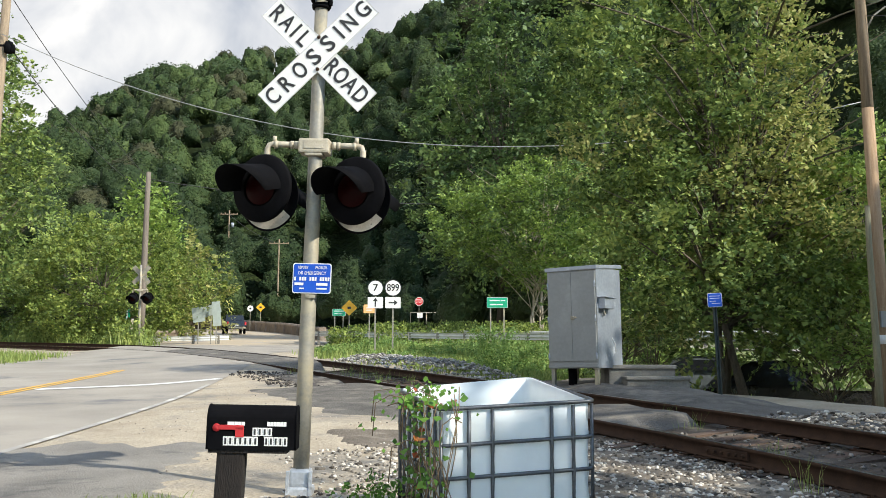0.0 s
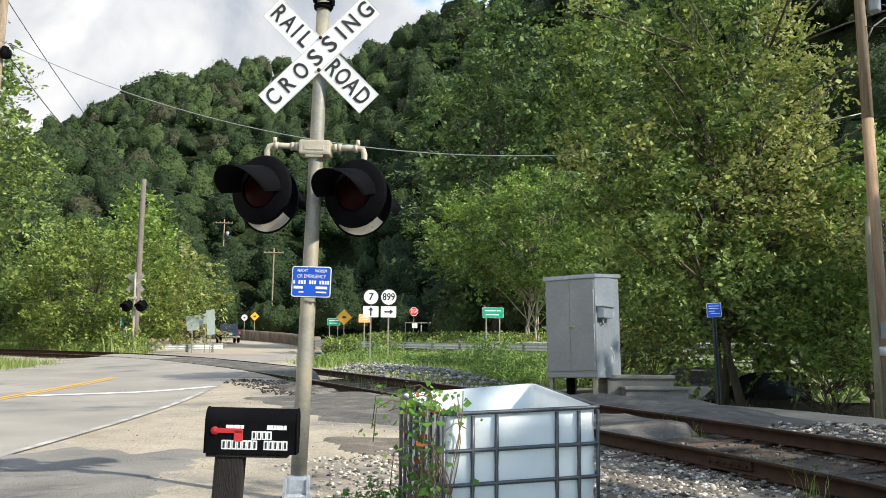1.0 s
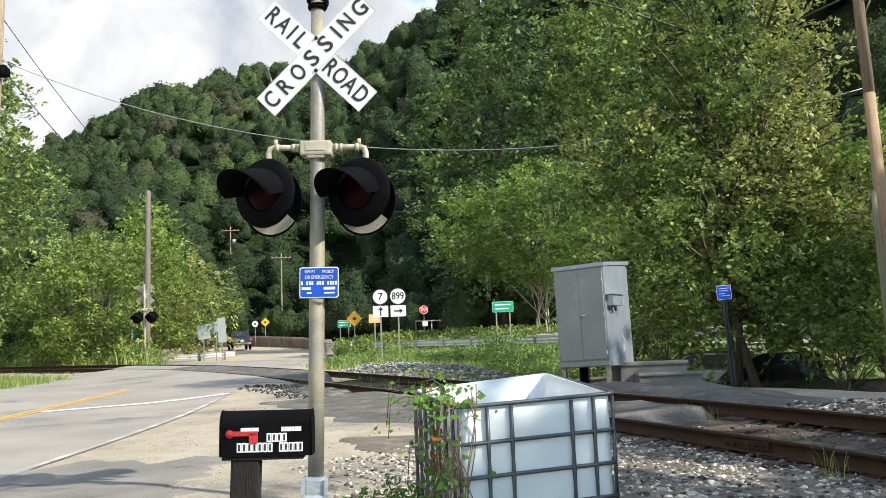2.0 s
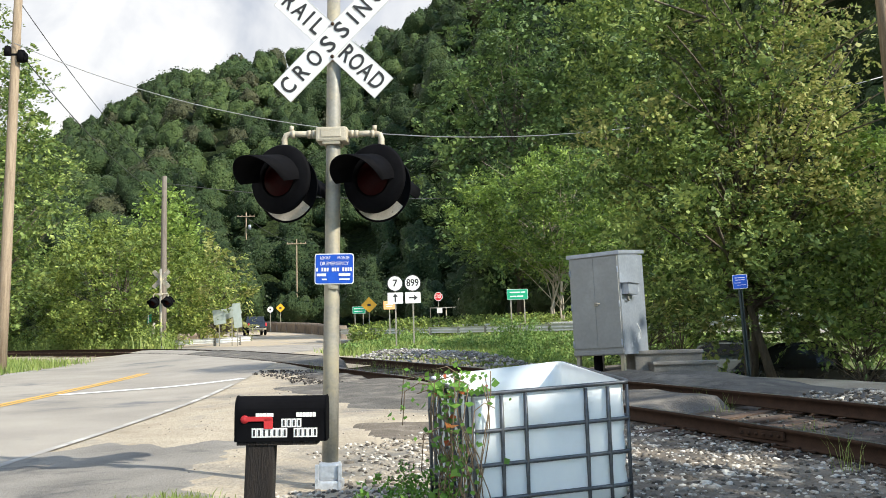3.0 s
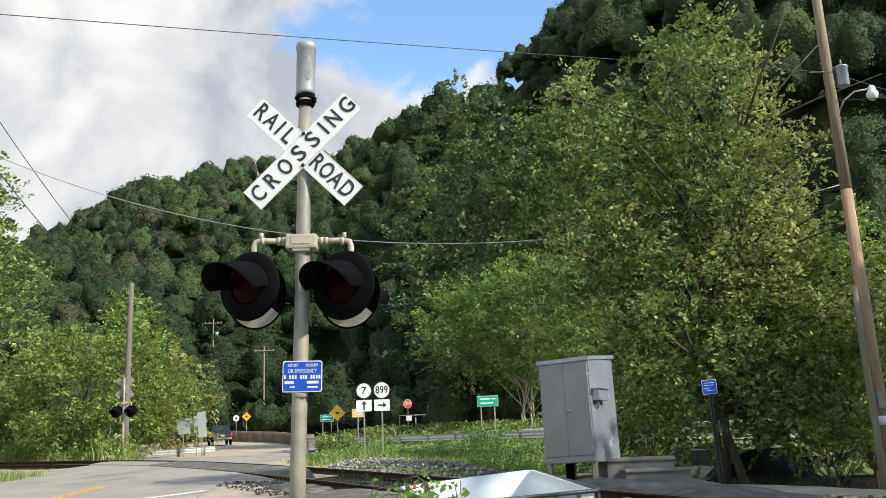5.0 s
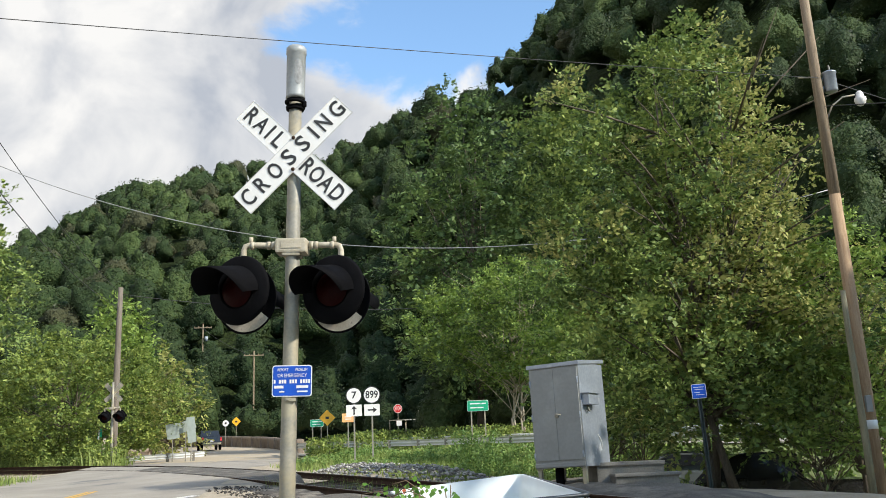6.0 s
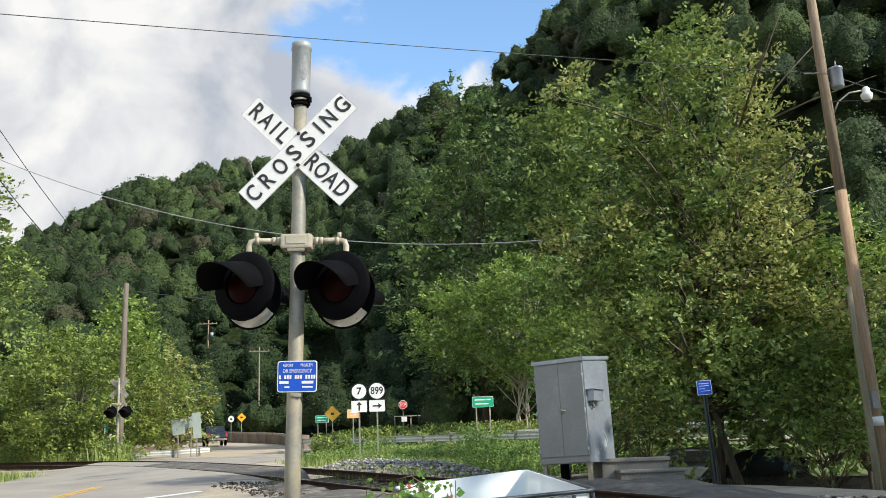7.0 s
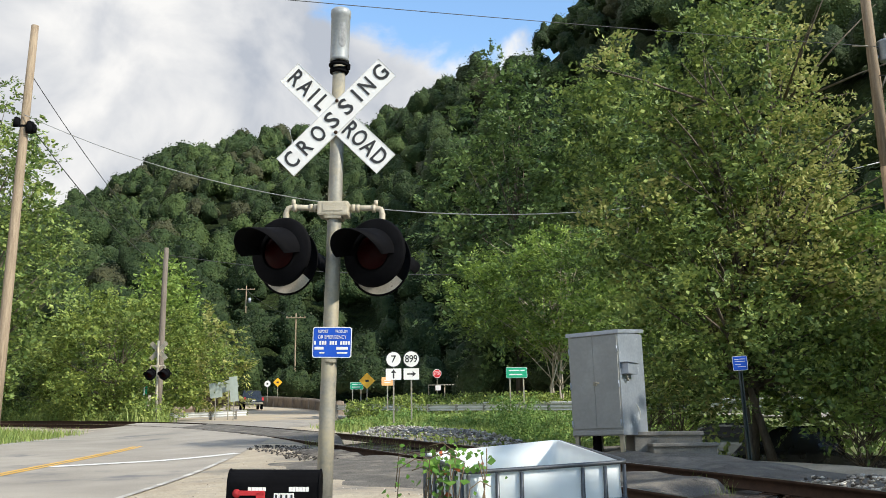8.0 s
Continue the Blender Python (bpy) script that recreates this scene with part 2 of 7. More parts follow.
def mesh_of(bm, material, name="mesh", smooth=False):
    me = bpy.data.meshes.new(name)
    bm.normal_update()
    bm.to_mesh(me)
    bm.free()
    for mt in (material if isinstance(material, (list, tuple)) else [material]):
        me.materials.append(mt)
    if smooth:
        for p in me.polygons:
            p.use_smooth = True
    return me


def part(name, bm, material, parent, label="", smooth=False, m=None):
    me = bm if isinstance(bm, bpy.types.Mesh) else mesh_of(bm, material, name, smooth)
    ob = new(name, me)
    ob.parent = parent
    if m is not None:
        ob.matrix_basis = m
    return tagged(ob, label)


def box(bm, cx, cy, cz, sx, sy, sz, bevel=0.0, m=None):
    """A box of size sx, sy, sz about its centre, with bevelled edges."""
    r = bmesh.ops.create_cube(bm, size=1.0)
    vs = r["verts"]
    bmesh.ops.scale(bm, verts=vs, vec=(sx, sy, sz))
    if bevel:
        es = list({e for v in vs for e in v.link_edges})
        r = bmesh.ops.bevel(bm, geom=es, offset=bevel, segments=2, affect="EDGES", profile=0.6)
        vs = list({v for f in r["faces"] for v in f.verts} | {v for v in vs if v.is_valid})
    bmesh.ops.translate(bm, verts=vs, vec=(cx, cy, cz))
    if m is not None:
        bmesh.ops.transform(bm, matrix=m, verts=vs)
    return bm


def tube(bm, pts, rads, n=12, cap=True):
    """A round tube along points, with a radius for each (or one for all)."""
    pts = [Vector(p) for p in pts]
    if not isinstance(rads, (list, tuple)):
        rads = [rads] * len(pts)
    rings, side = [], None
    for i, p in enumerate(pts):
        way = (pts[min(i + 1, len(pts) - 1)] - pts[max(i - 1, 0)]).normalized()
        if side is None:
            side = way.orthogonal().normalized()
        side = (side - way * side.dot(way)).normalized()
        up = way.cross(side)
        rings.append([bm.verts.new(p + (side * math.cos(a) + up * math.sin(a)) * rads[i]) for a in (2 * math.pi * k / n for k in range(n))])
    for a, b in zip(rings, rings[1:]):
        for k in range(n):
            f = bm.faces.new((a[k], a[(k + 1) % n], b[(k + 1) % n], b[k]))
            f.smooth = True
    if cap:
        bm.faces.new(rings[0][::-1])
        bm.faces.new(rings[-1])
    return bm


def lathe(bm, profile, n=32, m=None, arc=None):
    """A turned form about z from (radius, height) pairs; arc: (from, to) in degrees for a part of a turn."""
    a0, a1 = (0, 360) if arc is None else arc
    full = arc is None
    cnt = n if full else n + 1
    rings = []
    for r, z in profile:
        rings.append([bm.verts.new((r * math.cos(a), r * math.sin(a), z)) for a in (radians(a0 + (a1 - a0) * k / n) for k in range(cnt))])
    for a, b in zip(rings, rings[1:]):
        for k in range(cnt if full else cnt - 1):
            f = bm.faces.new((a[k], a[(k + 1) % cnt], b[(k + 1) % cnt], b[k]))
            f.smooth = True
    if m is not None:
        bmesh.ops.transform(bm, matrix=m, verts=[v for r in rings for v in r])
    return bm


def plate(bm, w, h, t, r=0.0, n=6, m=None):
    """An upright plate in xz, facing -y, with rounded corners, its front at y=0."""
    out = []
    r = max(r, 0.001)
    for cx, cz, a0 in ((w / 2 - r, h / 2 - r, 0), (-w / 2 + r, h / 2 - r, 90), (-w / 2 + r, -h / 2 + r, 180), (w / 2 - r, -h / 2 + r, 270)):
        for k in range(n + 1):
            a = radians(a0 + 90 * k / n)
            out.append((cx + r * math.cos(a), cz + r * math.sin(a)))
    front = [bm.verts.new((x, 0, z)) for x, z in out]
    back = [bm.verts.new((x, t, z)) for x, z in out]
    bm.faces.new(front)
    bm.faces.new(back[::-1])
    k = len(out)
    for i in range(k):
        bm.faces.new((front[i], back[i], back[(i + 1) % k], front[(i + 1) % k]))
    if m is not None:
        bmesh.ops.transform(bm, matrix=m, verts=front + back)
    return bm


def words(name, text, size, material, parent, x, z, y=-0.003, turn=0.0, label="", width=None, bold=0.0):
    """Raised lettering in xz, facing -y, centred at x, z."""
    cu = bpy.data.curves.new(name, "FONT")
    cu.body, cu.size, cu.align_x, cu.align_y, cu.extrude, cu.offset = text, size, "CENTER", "CENTER", 0.001, bold
    cu.resolution_u = 3
    tmp = new(name, cu)
    dg = bpy.context.evaluated_depsgraph_get()
    me = bpy.data.meshes.new_from_object(tmp.evaluated_get(dg))
    xs = [v.co.x for v in me.vertices]
    s = 1.0 if width is None else width / max(1e-6, max(xs) - min(xs))
    me.transform(pose(x, y, z) @ pose(0, 0, 0, 0, turn, 0) @ pose(0, 0, 0, 90, 0, 0) @ Matrix.Diagonal((s, 1, 1, 1)))
    bpy.data.objects.remove(tmp)
    bpy.data.curves.remove(cu)
    me.materials.clear()
    me.materials.append(material)
    ob = new(name, me)
    ob.parent = parent
    return tagged(ob, label)


def bars(name, parent, rows, material, y=-0.003, label="row of unreadable lettering"):
    """Unreadable lettering as plain bars: rows of (x, z, width, height)."""
    bm = bmesh.new()
    for x, z, w, h in rows:
        box(bm, x, y, z, w, 0.002, h)
    return part(name, bm, material, parent, label)


def mesh_np(name, verts, faces, mats, index=None, smooth=False):
    """A mesh from arrays: verts (n, 3); faces (m, k) of one corner count; index: a material for each face."""
    me = bpy.data.meshes.new(name)
    verts, faces = np.asarray(verts, np.float32), np.asarray(faces, np.int32)
    k = faces.shape[1]
    me.vertices.add(len(verts))
    me.vertices.foreach_set("co", verts.ravel())
    me.loops.add(faces.size)
    me.loops.foreach_set("vertex_index", faces.ravel())
    me.polygons.add(len(faces))
    me.polygons.foreach_set("loop_start", np.arange(0, faces.size, k, dtype=np.int32))
    me.polygons.foreach_set("loop_total", np.full(len(faces), k, np.int32))
    for mt in mats:
        me.materials.append(mt)
    if index is not None:
        me.polygons.foreach_set("material_index", np.asarray(index, np.int32))
    if smooth:
        me.polygons.foreach_set("use_smooth", np.ones(len(faces), bool))
    me.update(calc_edges=True)
    return me


rng = np.random.default_rng(7)


def smooth(a, b, x):
    t = np.clip((x - a) / (b - a), 0, 1)
    return t * t * (3 - 2 * t)


# ---- the lie of the land ----
# The valley floor climbs gently away from the eye; the track crosses the road on a slight hump.
GRADE = 0.0355


def plane(y):
    y = np.asarray(y, float)
    return 0.40 + GRADE * (np.minimum(y, 80) - 7) + 0.045 * (np.clip(y, 80, 180) - 80) + 0.02 * (np.maximum(y, 180) - 180)


NEAR_RAIL = [(5.6, -4), (5.3, -1), (4.9, 2), (4.35, 5), (3.63, 8.3), (2.1, 12.5), (-0.88, 19.4), (-4.07, 26.25), (-8.56, 35), (-13.0, 42), (-18.5, 47.5), (-26, 51.5), (-38, 54), (-60, 55), (-90, 55)]


def spline(points, step=0.5):
    """A smooth curve through points, sampled about every step metres."""
    p = [np.array(q, float) for q in points]
    p = [2 * p[0] - p[1]] + p + [2 * p[-1] - p[-2]]
    out = []
    for i in range(1, len(p) - 2):
        a, b, c, d = p[i - 1:i + 3]
        n = max(2, int(np.linalg.norm(c - b) / step))
        for t in np.arange(n) / n:
            out.append(0.5 * (2 * b + (c - a) * t + (2 * a - 5 * b + 4 * c - d) * t * t + (3 * b - a - 3 * c + d) * t ** 3))
    out.append(p[-2])
    return np.array(out)


RAIL_A = spline(NEAR_RAIL, 0.4)
_way = np.gradient(RAIL_A, axis=0)
_way /= np.linalg.norm(_way, axis=1)[:, None]
TRACK_N = np.stack([_way[:, 1], -_way[:, 0]], 1)  # to the outer side of the curve
TRACK = RAIL_A + TRACK_N * 0.75
RAIL_B = RAIL_A + TRACK_N * 1.5
ARC = np.concatenate([[0], np.cumsum(np.linalg.norm(np.diff(TRACK, axis=0), axis=1))])


def to_track(x, y):
    """Signed distance to the track's middle (positive on the outer side), and the nearest sample."""
    x, y = np.atleast_1d(np.asarray(x, float)), np.atleast_1d(np.asarray(y, float))
    q = np.stack([x.ravel(), y.ravel()], 1)
    best, idx = np.full(len(q), 1e9), np.zeros(len(q), int)
    for i in range(0, len(TRACK)):
        d = (q[:, 0] - TRACK[i, 0]) ** 2 + (q[:, 1] - TRACK[i, 1]) ** 2
        m = d < best
        best[m], idx[m] = d[m], i
    s = np.sum((q - TRACK[idx]) * TRACK_N[idx], 1)
    return s.reshape(x.shape), idx.reshape(x.shape)


ROAD_MID = [(-9.2, -30), (-9.1, -10), (-9.0, 5), (-9.0, 15), (-9.6, 25), (-10.6, 35), (-11.6, 50), (-12.4, 65), (-14.5, 82), (-18.5, 98), (-24.5, 113), (-33, 126), (-46, 138), (-70, 150)]
ROAD = spline(ROAD_MID, 1.0)


def to_road(x, y):
    x, y = np.atleast_1d(np.asarray(x, float)), np.atleast_1d(np.asarray(y, float))
    yy = np.clip(y, ROAD[0, 1], ROAD[-1, 1])
    mx = np.interp(yy, ROAD[:, 1], ROAD[:, 0])
    slope = np.interp(yy, ROAD[:, 1], np.gradient(ROAD[:, 0]) / np.gradient(ROAD[:, 1]))
    return (x - mx) / np.sqrt(1 + slope ** 2)


def ground_z(x, y):
    """Height of the ground sheet."""
    x, y = np.asarray(x, float), np.asarray(y, float)
    shape = np.broadcast(x, y).shape
    x, y = np.broadcast_to(x, shape).ravel(), np.broadcast_to(y, shape).ravel()
    z = plane(y)
    s, _ = to_track(x, y)
    r = to_road(x, y)
    onroad = 1 - smooth(4.2, 7.0, np.abs(r))
    hump = (1 - smooth(0.9, 5.5, np.abs(s)))
    z = z + onroad * hump * 0.17 + onroad * np.clip(s, -0.9, 0.9) * 0.06
    off = (1 - onroad)
    z = z - off * 0.06 * (1 - smooth(1.4, 3.0, np.abs(s)))
    # parking ground beyond the track lies lower
    low = smooth(5.5, 9.0, s) * smooth(5.5, 8.5, x) * (1 - smooth(28, 38, y))
    z = z - 0.75 * low
    z = z - 0.95 * np.exp(-((x - 8.6) / 4.2) ** 2 - ((y - 25.0) / 3.4) ** 2)
    # a bank of weeds and the raised road behind the guardrail
    bank = smooth(22, 34, y) * smooth(-6.0, -3.2, x) * smooth(2.5, 7, s)
    z = z + 0.12 * bank
    far = smooth(34, 46, y - 0.0 * x) * smooth(-5.0, -2, x)
    z = z + far * 0.15
    # river bank beyond the guardrail on the other side of the road
    z = z - 2.5 * smooth(8.5, 16, -r) * smooth(56, 62, y)
    z = z + 0.03 * np.sin(x * 1.3 + y * 0.7) * off * smooth(2.0, 4.0, np.abs(s))
    return z.reshape(shape)


def gz(x, y):
    return float(ground_z(np.array([x]), np.array([y]))[0])


def grid_mesh(name, xs, ys, zf, material, smoothed=True):
    X, Y = np.meshgrid(xs, ys)
    Z = zf(X, Y)
    v = np.stack([X.ravel(), Y.ravel(), Z.ravel()], 1)
    nx, ny = len(xs), len(ys)
    i = (np.arange(ny - 1)[:, None] * nx + np.arange(nx - 1)[None, :]).ravel()
    return mesh_np(name, v, np.stack([i, i + 1, i + nx + 1, i + nx], 1), [material], smooth=smoothed)


def strip(name, mid, half_l, half_r, lift, material, y0=None, y1=None, cross=6):
    """A band along a plan curve, laid on the ground."""
    way = np.gradient(mid, axis=0)
    way /= np.linalg.norm(way, axis=1)[:, None]
    nrm = np.stack([way[:, 1], -way[:, 0]], 1)
    keep = np.ones(len(mid), bool)
    if y0 is not None:
        keep = (mid[:, 1] >= y0) & (mid[:, 1] <= y1)
    mid, nrm = mid[keep], nrm[keep]
    us = np.linspace(-half_l, half_r, cross)
    P = mid[:, None, :] + nrm[:, None, :] * us[None, :, None]
    Z = ground_z(P[..., 0], P[..., 1]) + lift
    v = np.concatenate([P, Z[..., None]], 2).reshape(-1, 3)
    n, k = len(mid), cross
    i = (np.arange(n - 1)[:, None] * k + np.arange(k - 1)[None, :]).ravel()
    return mesh_np(name, v, np.stack([i, i + 1, i + k + 1, i + k], 1), [material], smooth=True)


# ground: one sheet to the horizon
gx = np.concatenate([np.linspace(-1500, -120, 12), np.linspace(-100, -32, 30), np.linspace(-30, 30, 121), np.linspace(32, 100, 30), np.linspace(120, 1500, 12)])
gy = np.concatenate([np.linspace(-1500, -60, 10), np.linspace(-50, -5, 20), np.linspace(-4, 70, 149), np.linspace(72, 160, 50), np.linspace(180, 1500, 14)])
ground = new("ground", grid_mesh("ground", gx, gy, ground_z, M_GROUND))
tagged(ground, "pale sandy gravel lot and valley floor", "ground", kind="structure")

road = new("road", strip("road", spline(ROAD_MID, 0.5), 4.75, 4.13, 0.010, M_ASPHALT, -30, 149, 14))
tagged(road, "sun-bleached grey two-lane asphalt road", "road", kind="structure")


# tan overlay: road dust plus the warm low sunlight painted into its colour
M_LIT_DUST = mat("sunlit_sandy_dust", 0.95, ramp=((0.3, (0.34, 0.275, 0.19)), (0.7, (0.50, 0.41, 0.29))), scale=0.5, fine=20, bump=0.3, depth=0.01, wear=(0.36, 0.325, 0.27), wear_scale=0.3, wear_at=(0.48, 0.66))
dust = new("road_sunlit_dusty_stretch", strip("road_sunlit_dusty_stretch", spline(ROAD_MID, 0.5), 4.0, 3.6, 0.014, M_LIT_DUST, 55, 118, 8))
tagged(dust, "sandy tan stretch of dusty road before the bridge, low sunlight painted in", "road", kind="structure")


def shoulder_z(X, Y):
    """The ragged outer edge of the old shoulder asphalt sinks into the lot."""
    jag = 0.10 * np.sin(Y * 5.3) + 0.07 * np.sin(Y * 11.7 + 1.0) + 0.12 * np.sin(Y * 1.9)
    inside = np.minimum(-2.30 - 0.13 * (np.maximum(Y, 6.5) - 8.0) + jag - X, 11.3 + 0.25 * np.sin(X * 4.1) + 0.15 * np.sin(X * 9.7) - Y)
    return ground_z(X, Y) + 0.014 - 0.05 * (1 - smooth(-0.06, 0.06, inside))


# older grey asphalt, its tone also darkened to paint in tree shade
M_SHOULDER = mat("cracked_shaded_asphalt", 0.92, ramp=((0.3, (0.15, 0.138, 0.12)), (0.7, (0.29, 0.268, 0.23))), scale=1.3, fine=45, bump=0.8, depth=0.02, wear=(0.10, 0.095, 0.088), wear_scale=0.9, wear_at=(0.54, 0.64))
shoulder = new("pavement_shoulder", grid_mesh("pavement_shoulder", np.linspace(-4.86, -1.6, 46), np.concatenate([np.linspace(-20, 3, 24), np.linspace(3.2, 12, 90)]), shoulder_z, M_SHOULDER))
tagged(shoulder, "old cracked grey asphalt shoulder with a ragged edge, darkened as by tree shade", "pavement", kind="structure")

M_PAINTYFAR = mat('faded_yellow_paint', 0.85, ramp=((0.3, (0.46, 0.36, 0.2)), (0.7, (0.52, 0.41, 0.24))), scale=1, fine=10, bump=0, wear=(0.36, 0.335, 0.30), wear_scale=0.6, wear_at=(0.4, 0.6))


def marking(name, mid, l, r, y0, y1, material, label):
    ob = new(name, strip(name, spline(mid, 0.3), l, r, 0.018, material, y0, y1, 3))
    return tagged(ob, label, "road marking", kind="structure")


def shifted(dx):
    return [(x + dx, y) for x, y in ROAD_MID]


marking("edge_line", shifted(4.08), 0.06, 0.06, -20, 21.5, M_PAINTWORN, "worn white painted edge line on asphalt")
marking("edge_line", shifted(-4.5), 0.06, 0.06, 20, 34, M_PAINTWORN, "worn white painted edge line on asphalt")
marking("centre_line", shifted(0.22), 0.07, 0.07, -20, 28.5, M_PAINTY, "worn yellow painted double centre line")
marking("centre_line", shifted(0.42), 0.07, 0.07, -20, 28.5, M_PAINTY, "worn yellow painted double centre line")
marking("centre_line", shifted(0.1), 0.10, 0.10, 52, 148, M_PAINTYFAR, "faded yellow centre line beyond the crossing")

bm = bmesh.new()
a, b = Vector((-8.7, 20.3)), Vector((-5.4, 23.1))
w = (b - a).orthogonal().normalized() * 0.2
ring = [(a + (b - a) * t, (a + (b - a) * t)) for t in np.linspace(0, 1, 10)]
prev = None
for p, _ in ring:
    pr = [bm.verts.new((q.x, q.y, gz(q.x, q.y) + 0.02)) for q in (p - w, p + w)]
    if prev:
        bm.faces.new((prev[0], pr[0], pr[1], prev[1]))
    prev = pr
stop_line = new("stop_line", mesh_of(bm, M_PAINTW, "stop_line"))
tagged(stop_line, "white painted stop line across the lane", "road marking", kind="structure")


# ---- foliage ----
def leaf_quads(centres, size, out, droop=0.35, aspect=0.55, loose=0.5):
    """Folded leaf quads at centres; size: length of each; out: the way each one faces, roughly."""
    n = len(centres)
    nrm = out + rng.normal(0, loose, (n, 3)) + np.array([0, 0, 0.35])
    nrm /= np.linalg.norm(nrm, axis=1)[:, None] + 1e-9
    t = rng.normal(0, 1, (n, 3)) - np.array([0, 0, droop])
    t -= nrm * np.sum(t * nrm, 1)[:, None]
    t /= np.linalg.norm(t, axis=1)[:, None] + 1e-9
    s = np.cross(nrm, t)
    L = (size * rng.uniform(0.7, 1.3, n))[:, None]
    W = L * aspect
    fold = nrm * L * 0.12
    v = np.stack([centres - t * L * 0.5, centres + s * W * 0.5 - fold, centres + t * L * 0.5, centres - s * W * 0.5 - fold], 1)
    return v.reshape(-1, 3)


def quads(n):
    return np.arange(n * 4, dtype=np.int32).reshape(n, 4)


def ball(n, shell=0.45):
    """Points in a unit ball, thicker near its skin."""
    d = rng.normal(0, 1, (n, 3))
    d /= np.linalg.norm(d, axis=1)[:, None]
    r = shell + (1 - shell) * rng.uniform(0, 1, n) ** 0.6
    return d * r[:, None], d


def unit(v):
    return v / (np.linalg.norm(v, axis=1)[:, None] + 1e-9)


def leaf_blades(centres, length, nrm, along, aspect=0.55):
    """Leaf quads with a folded midrib: nrm is the way each one faces, along the way it points."""
    nrm = unit(nrm)
    along = unit(along - nrm * np.sum(along * nrm, 1)[:, None])
    side = np.cross(nrm, along)
    L = (length * rng.uniform(0.65, 1.35, len(centres)))[:, None]
    fold = nrm * L * 0.13
    v = np.stack([centres - along * L * 0.5, centres + side * L * aspect * 0.5 - fold, centres + along * L * 0.5 - fold * 0.8, centres - side * L * aspect * 0.5 - fold], 1)
    return v.reshape(-1, 3)


def crown_points(blobs, per_area, leaf, flat=0.8, rise=0.25, per_spray=20):
    """Leaves in flat sprays at the ends of twigs, set over lumps: blobs of (centre, radius). Gives corners, leaf count and owners."""
    V, own = [], []
    for k, (c, r) in enumerate(blobs):
        n = max(1, int(per_area * r * r / per_spray))
        d = unit(rng.normal(0, 1, (n, 3)) + np.array([0, 0, 0.25]))
        base = d * (r * rng.uniform(0.45, 0.95, n) ** 0.7)[:, None]
        base[:, 2] *= flat
        base += np.asarray(c)
        axis = unit(d * 0.8 + np.array([0, 0, rise]) + rng.normal(0, 0.32, (n, 3)))
        side = unit(np.cross(axis, np.array([0.0, 0.0, 1.0])) + rng.normal(0, 0.12, (n, 3)))
        face = unit(np.cross(side, axis) + rng.normal(0, 0.15, (n, 3)))
        size = leaf * rng.uniform(2.6, 5.0, n)
        m = n * per_spray
        rp = lambda q: np.repeat(q, per_spray, axis=0)
        t = rng.uniform(0.0, 1.0, m)
        w = rng.uniform(-1, 1, m) * (0.25 + 0.75 * np.sin(np.clip(t, 0, 1) * math.pi)) * 0.5
        S = rp(size)
        P = rp(base) + rp(axis) * (S * t)[:, None] + rp(side) * (S * w)[:, None] + rp(face) * (S * rng.normal(0, 0.07, m))[:, None]
        P[:, 2] -= 0.28 * S * t * t + 0.22 * S * w * w
        along = rp(axis) * 0.7 + rp(side) * np.sign(w)[:, None] * 0.7 + rng.normal(0, 0.3, (m, 3)) - np.array([0, 0, 0.35])
        V.append(leaf_blades(P, np.full(m, leaf), rp(face) + rng.normal(0, 0.30, (m, 3)), along))
        # the inner leaves of the lump
        q = max(2, int(m * 0.16))
        p = unit(rng.normal(0, 1, (q, 3))) * (r * 0.62 * rng.uniform(0, 1, q) ** 0.4)[:, None]
        p[:, 2] *= flat
        V.append(leaf_blades(p + np.asarray(c), np.full(q, leaf * 1.3), rng.normal(0, 0.5, (q, 3)) + np.array([0, 0, 0.7]), rng.normal(0, 1, (q, 3)), 0.8))
        own.append(np.full(m + q, k))
    V, own = np.concatenate(V), np.concatenate(own)
    return V, len(own), own


